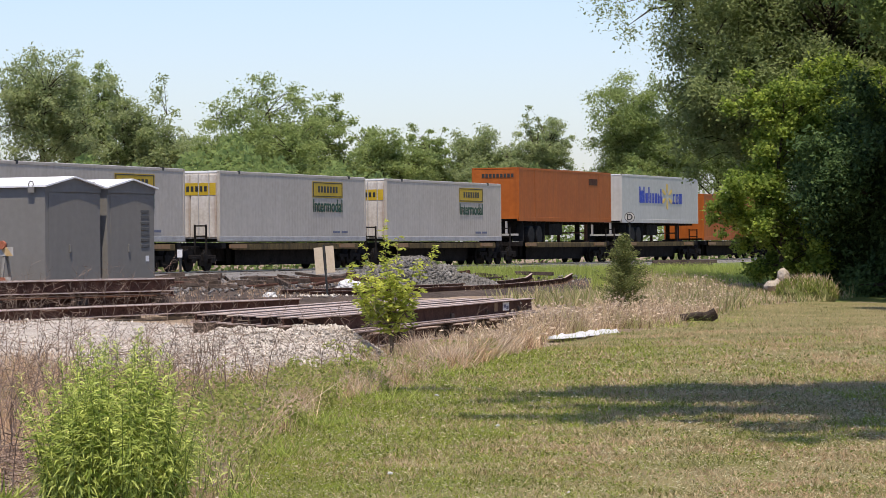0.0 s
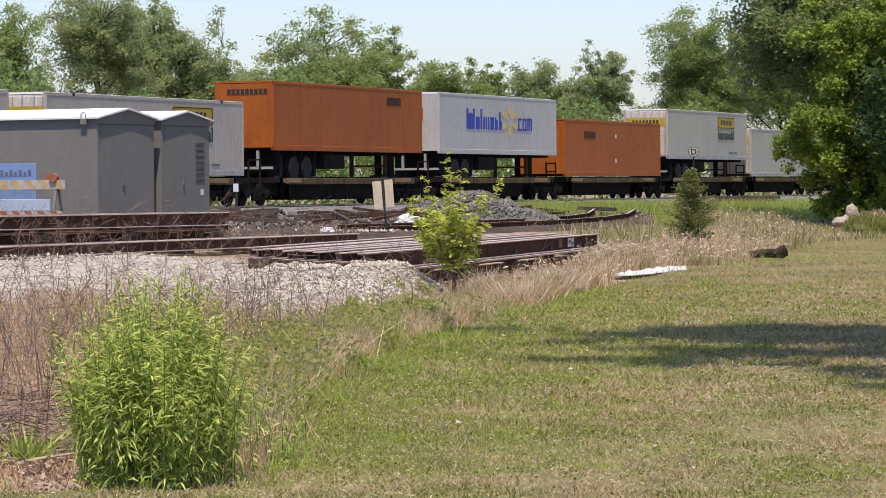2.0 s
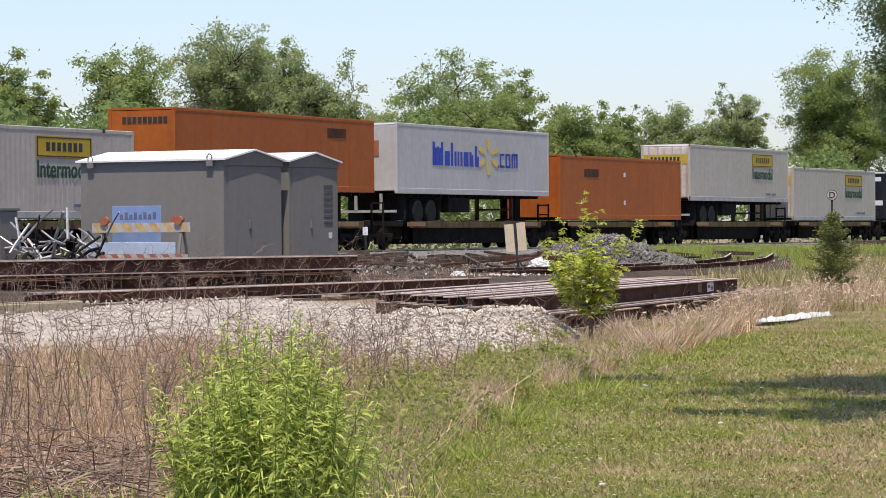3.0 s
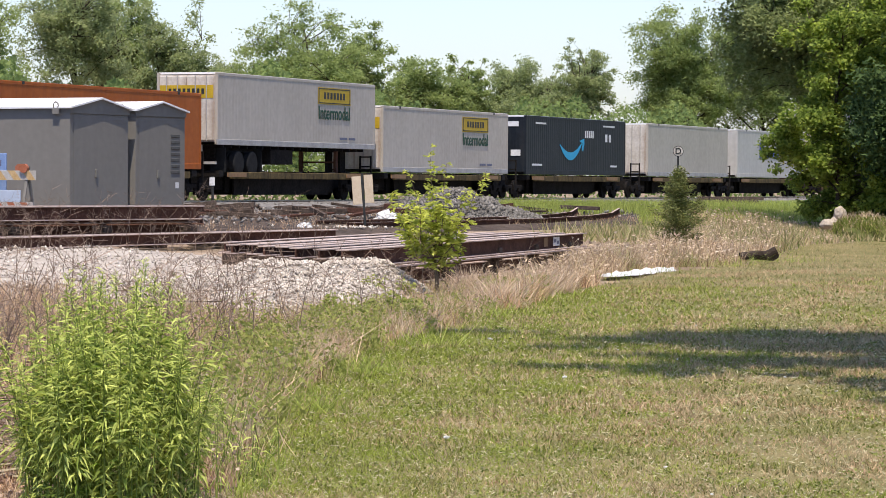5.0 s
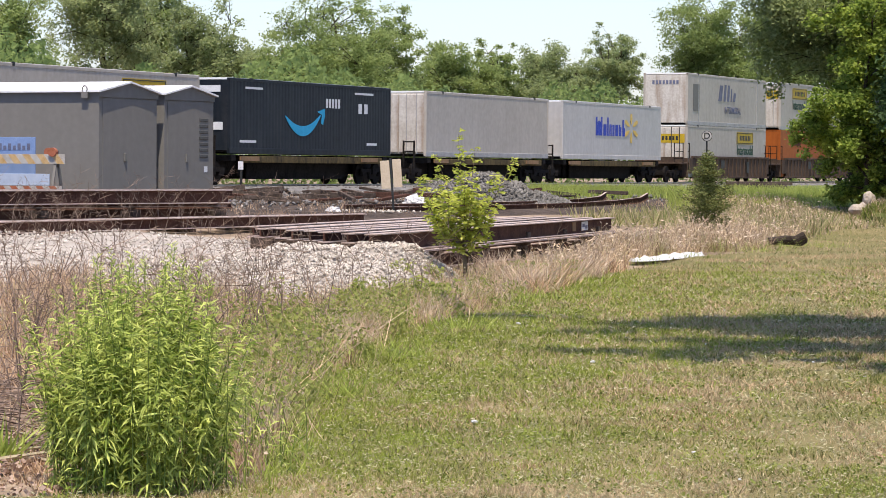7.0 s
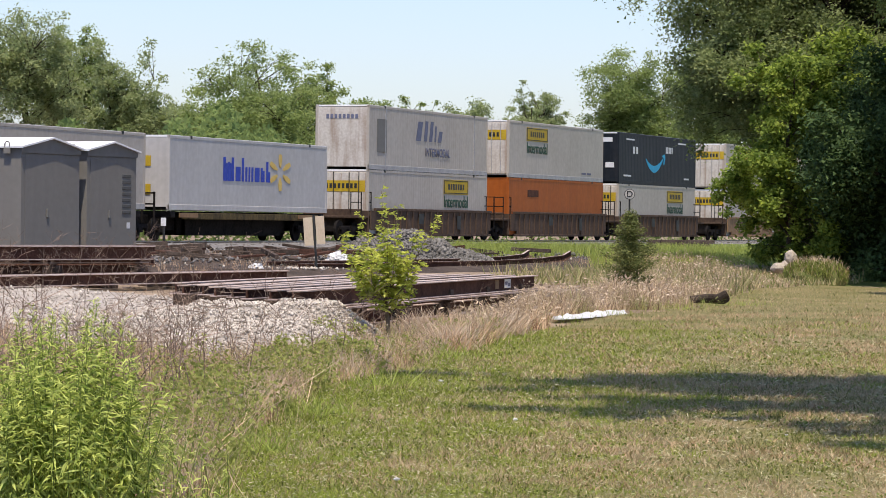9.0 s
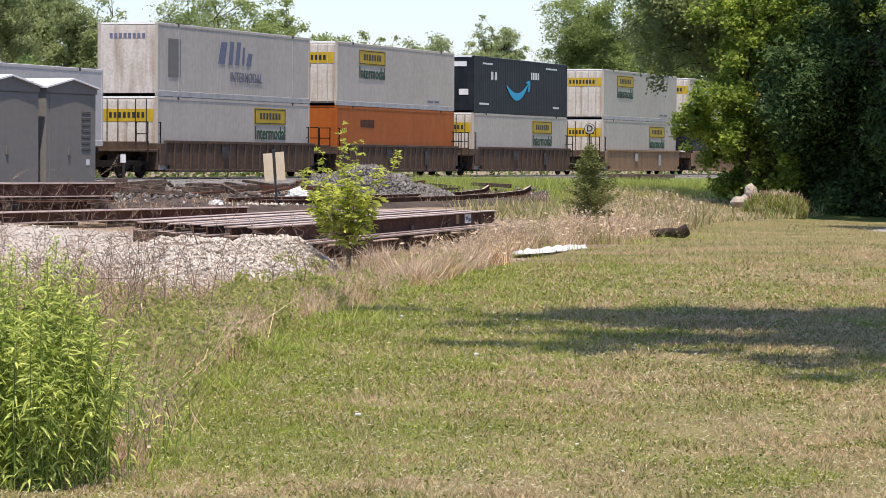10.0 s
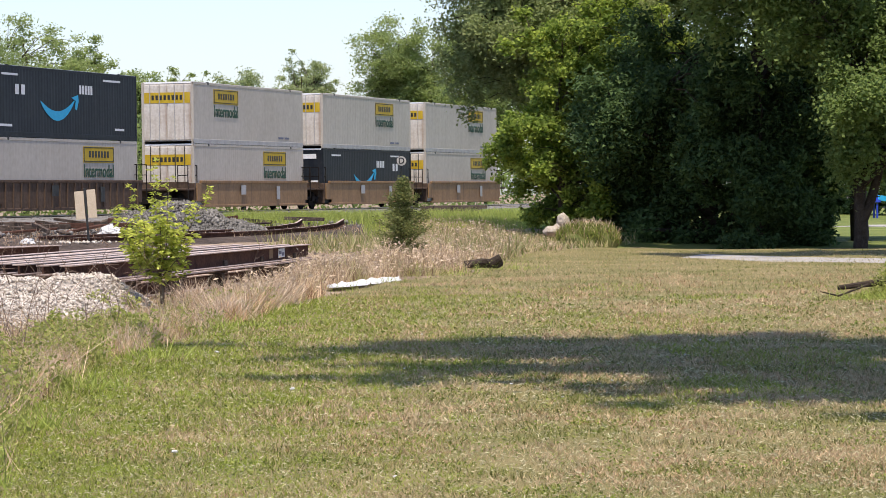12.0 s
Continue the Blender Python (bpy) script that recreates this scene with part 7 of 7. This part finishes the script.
# ---- plants with stems ----
def weed_stand(x0, y0, radius, tall, stems, label, seed, name="weed_bush", dense=64):
    """A stand of tall weeds: upright stems, each with narrow leaves all the way up."""
    ob = empty(name, pose(x0, y0, soil_z(x0, y0)), label, "bush" if name == "weed_bush" else "weeds", "" if name == "weed_bush" else "weed clumps")
    rs = np.random.RandomState(seed)
    leaf_c, leaf_a, leaf_l = [], [], []
    bush = name == "weed_bush"
    for i in range(stems):
        r, a = radius * math.sqrt(rs.rand()), rs.uniform(0, 6.28)
        x, y = r * math.cos(a), r * math.sin(a)
        h = tall * (1 - (0.30 if bush else 0.36) * (r / radius) ** 2) * (rs.uniform(0.55, 1.0) if rs.rand() < 0.9 else rs.uniform(0.98, 1.06))
        out = rs.uniform(0.0, 0.5) if bush else rs.uniform(0.1, 0.7)
        lx, ly = x * out + rs.normal(0, 0.06), y * out + rs.normal(0, 0.06)
        path = [(x + lx * u * u, y + ly * u * u, h * u - 0.02) for u in np.linspace(0, 1, 5)]
        bm = bmesh.new()
        tube(bm, path, [0.0040, 0.0036, 0.0030, 0.0024, 0.0014], 4)
        part("stem", bm, M["stem"], ob)
        m = int(dense * h)
        for k in range(m):
            u = 1 - (k / m) * 0.97
            t = rs.uniform(0, 6.28)
            if bush and u < 0.3 and rs.rand() < 0.55:
                continue
            ln = rs.uniform(0.042, 0.085) * (1.0 if bush else 0.85) * (0.45 + 0.75 * min(1, (1.06 - u) * 3.5))
            lift = rs.uniform(0.4, 1.4) if u > 0.9 else rs.uniform(-0.3, 0.7) if u > 0.6 else rs.uniform(-0.9, 0.4)
            leaf_c.append((x + lx * u * u, y + ly * u * u, h * u))
            leaf_a.append((math.cos(t), math.sin(t), lift))
            leaf_l.append(ln)
    c, a, ln = np.array(leaf_c), np.array(leaf_a), np.array(leaf_l)[:, None]
    a /= np.linalg.norm(a, axis=1)[:, None]
    side = np.cross(a, rs.normal(0, 0.55, (len(c), 3)) + np.array([0, -0.55, 0.8]))
    side /= np.linalg.norm(side, axis=1)[:, None] + 1e-9
    mid = c + a * ln * 0.5
    tip = c + a * ln
    tip[:, 2] -= ln[:, 0] * rs.uniform(0.0, 0.55, len(c))
    w = ln * rs.uniform(0.05, 0.085, len(c))[:, None]
    v = np.stack([c, mid + side * w, tip, mid - side * w], 1)
    lv = part("foliage", quads_mesh("leaves", v.reshape(-1, 3), len(c), M["bush_leaf" if name == "weed_bush" or y0 < 20 else "weed_leaf"]), None, ob)
    lv["kind"] = "stuff"


def build_bush():
    weed_stand(-2.06, 15.6, 0.44, 1.2, 190, "bright green stand of tall leafy weeds", 2, dense=150)


def leafy_sapling():
    ob = empty("sapling", pose(-1.26, 42.3, 0.0), "slender young tree with bright yellow-green leaves", "tree")
    rs = np.random.RandomState(15)
    bm = bmesh.new()
    tube(bm, [(0.03, 0, -0.05), (0.04, 0, 0.3), (0.0, 0.02, 0.62), (0.03, 0, 1.0)], [0.036, 0.031, 0.024, 0.012], 7)
    part("trunk", bm, M["young_bark"], ob)
    # leading shoots that rise from the short trunk: foot height, end (x, y, z), how leafy
    shoots = [(0.60, -0.50, 0.05, 1.46, 13), (0.72, -0.30, -0.15, 1.74, 12), (0.85, -0.06, 0.0, 2.03, 13), (0.80, 0.14, 0.1, 1.84, 12), (0.66, 0.38, -0.1, 1.50, 11),
              (0.70, 0.62, 0.05, 1.74, 8), (0.50, -0.42, -0.2, 1.12, 11), (0.52, 0.34, -0.25, 1.10, 11), (0.55, -0.15, -0.4, 1.25, 13), (0.58, 0.12, -0.35, 1.32, 13),
              (0.45, 0.10, 0.35, 1.15, 9), (0.42, -0.22, -0.1, 0.86, 7), (0.42, 0.24, -0.05, 0.84, 7), (0.62, 0.02, -0.3, 1.5, 11), (0.60, -0.30, 0.25, 1.30, 14)]
    spots, ways, sizes = [], [], []
    for z0, ex, ey, ez, count in shoots:
        base, end = Vector((0.01, 0, z0)), Vector((ex * 1.12, ey * 1.1, ez + 0.04))
        mid = base.lerp(end, 0.5) + Vector((ex * 0.12, ey * 0.12, -0.06)) + Vector(rs.normal(0, 0.03, 3))
        bm = bmesh.new()
        tube(bm, [base, mid, end], [0.009, 0.006, 0.002], 4)
        part("branch", bm, M["young_bark"], ob)
        # leafstalks with leaflets in two rows: large low down, small and few towards the tip
        count = int(count * 2.0)
        for k in range(count):
            v = 0.22 + 0.8 * (k + rs.rand()) / count
            q = base.lerp(mid, v * 2) if v < 0.5 else mid.lerp(end, v * 2 - 1)
            big = 1.25 - 0.6 * min(max((q.z - 0.7) / 1.2, 0), 1)
            t = rs.uniform(0, 6.28)
            w = Vector((math.cos(t), math.sin(t), rs.uniform(-0.35, 0.8))).normalized()
            L2 = rs.uniform(0.07, 0.17) * big
            side = w.cross(Vector((0, 0, 1))).normalized()
            for m_ in range(5):
                p = q + w * L2 * (m_ + 0.6) / 5 - Vector((0, 0, 0.6 * L2 * (m_ / 5) ** 2))
                for sgn in (-1, 1):
                    spots.append(p)
                    sizes.append(big)
                    ways.append((w * 0.7 + side * sgn + Vector(rs.normal(0, 0.35, 3)) - Vector((0, 0, 0.2))).normalized())
    c, a = np.array([tuple(p) for p in spots]), np.array([tuple(p) for p in ways])
    ln = (0.082 * np.array(sizes) * rs.uniform(0.6, 1.35, len(c)))[:, None]
    b = np.cross(a, rs.normal(0, 0.6, (len(c), 3)) + np.array([0, -0.6, 0.8]))
    b /= np.linalg.norm(b, axis=1)[:, None]
    v = np.stack([c, c + a * ln * 0.5 + b * ln * 0.19, c + a * ln, c + a * ln * 0.5 - b * ln * 0.19], 1)
    lv = part("foliage", quads_mesh("leaves", v.reshape(-1, 3), len(c), M["sapling_leaf"]), None, ob)
    lv["kind"] = "stuff"


def build_spruce():
    ob = empty("young_spruce", pose(3.27, 69, 0.08), "small dark green conifer in the tall dry grass", "tree")
    rs = np.random.RandomState(19)
    bm = bmesh.new()
    tube(bm, [(0, 0, -0.05), (0, 0, 0.9), (0.01, 0, 1.84)], [0.04, 0.025, 0.004], 7)
    cs = []
    for i in range(120):
        u = (i + rs.rand()) / 120
        z = 0.2 + 1.56 * u
        az = i * 2.4
        reach = 0.6 * (1 - u) ** 0.6 * min(1, 0.55 + 2 * u) * rs.uniform(0.4, 1.35) + 0.03
        end = Vector((math.cos(az) * reach, math.sin(az) * reach, z + reach * rs.uniform(0.2, 0.6) + 0.1 * u))
        base = Vector((0, 0, z))
        tube(bm, [base, end], [0.006, 0.002], 3)
        for k in range(int(44 + 170 * reach)):
            cs.append(base.lerp(end, rs.uniform(0.15, 1.08)) + Vector(rs.normal(0, 0.04, 3)))
    part("trunk", bm, M["bark"], ob)
    lv = part("foliage", leaves_mesh("needles", np.array([tuple(c) for c in cs]), 0.062, M["needle"], rs, 0.16), None, ob)
    lv["kind"] = "stuff"


def broad_weed(x, y, tall, wide, stems, seed):
    """A clump of weeds with broad hanging leaves on a few upright stems."""
    ob = empty("weed_clump", pose(x, y, soil_z(x, y)), "clump of dull green weeds with broad leaves", "weeds", "broad-leaved weeds")
    rs = np.random.RandomState(seed)
    c, a = [], []
    for i in range(stems):
        foot = Vector((rs.normal(0, wide * 0.35), rs.normal(0, wide * 0.35), 0))
        tip = foot * 1.5 + Vector((rs.normal(0, 0.05), rs.normal(0, 0.05), tall * rs.uniform(0.55, 1.05)))
        bm = bmesh.new()
        tube(bm, [foot, foot.lerp(tip, 0.5) + Vector((0, 0, 0.02)), tip], [0.006, 0.005, 0.002], 4)
        part("stem", bm, M["stem"], ob)
        for k in range(int(20 + 36 * tall)):
            u = rs.uniform(0.12, 1.0)
            t = rs.uniform(0, 6.28)
            w = Vector((math.cos(t), math.sin(t), rs.uniform(-0.7, 0.6))).normalized()
            c.append(tuple(foot.lerp(tip, u) + w * 0.02))
            a.append(tuple(w))
    c, a = np.array(c), np.array(a)
    ln = rs.uniform(0.05, 0.115, len(c))[:, None] * (1.15 - 0.5 * c[:, 2:3] / tall)
    b = np.cross(a, rs.normal(0, 0.4, (len(c), 3)) + np.array([0, -0.3, 0.9]))
    b /= np.linalg.norm(b, axis=1)[:, None]
    sag = np.array([0, 0, -0.25])
    v = np.stack([c, c + a * ln * 0.45 + b * ln * 0.3, c + a * ln + sag * ln, c + a * ln * 0.45 - b * ln * 0.3], 1)
    lv = part("foliage", quads_mesh("leaves", v.reshape(-1, 3), len(c), M["weed_leaf"]), None, ob)
    lv["kind"] = "stuff"


def build_weed_clumps():
    rs = np.random.RandomState(29)
    for k, (x, y, h, w, n) in enumerate(((-2.24, 32.4, 0.42, 0.22, 7), (-2.25, 36.2, 0.4, 0.25, 7), (-1.75, 37.6, 0.34, 0.2, 6), (-1.6, 41.5, 0.42, 0.25, 7), (-1.95, 40.8, 0.5, 0.22, 6),
                                         (-2.5, 29.0, 0.36, 0.2, 6), (-1.5, 35.0, 0.45, 0.25, 8), (-2.0, 25.5, 0.34, 0.18, 5))):
        broad_weed(x, y, h, w, n, 140 + k)
    # fluffy pale grass before the end of the rail rack
    for k in range(46):
        y = (44.5 + 5.0 * rs.rand()) if k < 20 else (39.8 + 7.7 * rs.rand())
        x = lawn_edge(y) - 0.15 - 1.1 * rs.rand() if k < 20 else lawn_edge(y) - 0.3 * rs.rand()
        n = 170
        xy = np.stack([x + rs.normal(0, 0.1, n), y + rs.normal(0, 0.12, n)], 1)
        tagged(new("straw_clump", blades_mesh("straw_clump", xy, z_at(xy), rs.uniform(0.35, 1.0, n) * rs.uniform(0.28, 0.5), 0.011 * np.ones(n), M["straw" if k % 3 == 0 else "seed"], rs, 0.85)), "fluffy bent clump of pale dry grass", "grass", "straw clumps", kind="stuff")
    rows = [(-1.62, 17.0, 0.16, 0.62, 9), (-1.8, 18.6, 0.2, 0.55, 12), (-1.85, 20.6, 0.28, 0.5, 16), (-1.95, 23.0, 0.3, 0.46, 18), (-2.15, 26.2, 0.4, 0.5, 20), (-2.2, 30.2, 0.4, 0.45, 20), (-1.62, 34.6, 0.3, 0.42, 18), (-1.05, 41.8, 0.3, 0.4, 14), (-1.5, 16.3, 0.16, 0.66, 5), (-1.4, 17.4, 0.2, 0.5, 4), (-3.5, 17.3, 0.14, 0.34, 16), (-3.15, 16.6, 0.12, 0.22, 12),
            (-1.75, 33.4, 0.35, 0.5, 22), (-1.1, 37.0, 0.3, 0.42, 20), (-0.65, 41.2, 0.35, 0.4, 18), (3.2, 61.5, 0.6, 0.3, 20), (4.3, 63.2, 0.5, 0.3, 20)]
    for k, (x, y, r, h, n) in enumerate(rows):
        weed_stand(x, y, r, h, n, "clump of green leafy weeds at the lawn's edge", 60 + k, "weed_clump", 70 if y > 20 else 40)
    tufts = [(-1.3, 26.5, 0.2), (-1.0, 31.0, 0.25), (-1.9, 35.5, 0.3), (-0.5, 38.5, 0.25), (-1.5, 22.0, 0.15), (-3.25, 16.5, 0.07), (-2.98, 16.8, 0.05), (0.0, 44.0, 0.3), (5.2, 66.0, 0.5), (3.6, 62.5, 0.5)]
    for x, y, r in tufts:
        n = 170 if y > 18 else 150
        xy = np.stack([x + rs.normal(0, r, n), y + rs.normal(0, r, n)], 1)
        tagged(new("grass_tuft", blades_mesh("grass_tuft", xy, z_at(xy), 0.22 * rs.uniform(0.3, 1.2, n), (0.008 if y > 18 else 0.016) * np.ones(n), M["green_blade"], rs, 0.8)), "tuft of long bright green grass", "grass", "grass tufts", kind="stuff")
    # fallen sticks at the foot of the weeds
    rs = random.Random(33)
    for i in range(44):
        x, y = rs.uniform(-4.6, -2.6), rs.uniform(16.6, 21)
        ob = empty("fallen_stick", pose(x, y, 0.03, 0, rs.uniform(-8, 8), rs.uniform(-40, 40)), "pale dead stick lying on dry leaves", "stick", "fallen sticks")
        bm = bmesh.new()
        L = rs.uniform(0.3, 0.9)
        tube(bm, [(-L / 2, 0, 0.0), (0, rs.uniform(-0.05, 0.05), 0.02), (L / 2, rs.uniform(-0.06, 0.06), 0.01)], [0.010, 0.013, 0.006], 5)
        part("stick", bm, M["pale_timber"] if rs.random() < 0.7 else M["timber"], ob)
    bits = [(-0.38, 32.0), (0.30, 25.7), (-0.5, 19.5)] + [(lawn_edge(y) + rs.uniform(0.2, 0.2 * y), y) for y in (13.5 + 26 * rs.random() ** 1.5 for _ in range(14))]
    for i, (x, y) in enumerate(bits):
        ob = empty("paper_scrap", pose(x, y, 0.04, rs.uniform(-20, 20), rs.uniform(-20, 20), rs.uniform(0, 180)), "small crumpled white paper scrap on the lawn", "litter", "paper scraps")
        bm = bmesh.new()
        bmesh.ops.create_icosphere(bm, subdivisions=1, radius=0.03 if i < 3 else 0.014)
        for v in bm.verts:
            v.co = Vector((v.co.x, v.co.y * 0.7, v.co.z * 0.4)) * (1 + 0.5 * noise.noise(v.co * 60 + Vector((i, 0, 0))))
        part("paper", bm, M["plastic"], ob)


def build_playground():
    ob = empty("playground_slide", pose(30.75, 150, 0.1), "teal and blue playground slide far beyond the road", "slide")
    bm = bmesh.new()
    sweep(bm, [(-0.9, 0, 1.0), (-0.3, 0, 0.9), (0.5, 0, 0.48), (1.1, 0, 0.15), (1.5, 0, 0.1)], [(-0.3, 0), (0.3, 0), (0.3, 0.25), (0.25, 0.05), (-0.25, 0.05), (-0.3, 0.25)])
    part("chute", bm, M["sky_ink"], ob, "teal chute")
    for x in (-1.0, -1.9):
        for y in (-0.4, 0.4):
            part("post", boxes((x - 0.04, x + 0.04, y - 0.04, y + 0.04, 0, 1.5)), M["blue_ink"], ob)
    part("platform", boxes((-2.0, -0.85, -0.5, 0.5, 0.9, 1.0)), M["blue_ink"], ob)
    ob = empty("stone_post", pose(18.75, 105, 0.0), "grey stone post beside the far lawn", "post")
    part("post", boxes((-0.15, 0.15, -0.15, 0.15, 0, 0.8), bevel=0.03), M["concrete"], ob)


shed(35.10, 67.2, 4.2, 2.55, 3.37, 3.60, "galv", "grey steel equipment house with a bright white roof", 0.0, False)
shed(35.10, 67.2, 4.2, 2.3, 3.37, 3.58, "galv", "second grey steel equipment house with a notice on its door", 2.9)
build_barricades()
build_scrap()
build_rail_stacks()
build_heaps()
build_debris()
build_signs()
build_tie_stack()
build_rock()
build_bush()
leafy_sapling()
build_spruce()
build_weed_clumps()
build_playground()

motions()
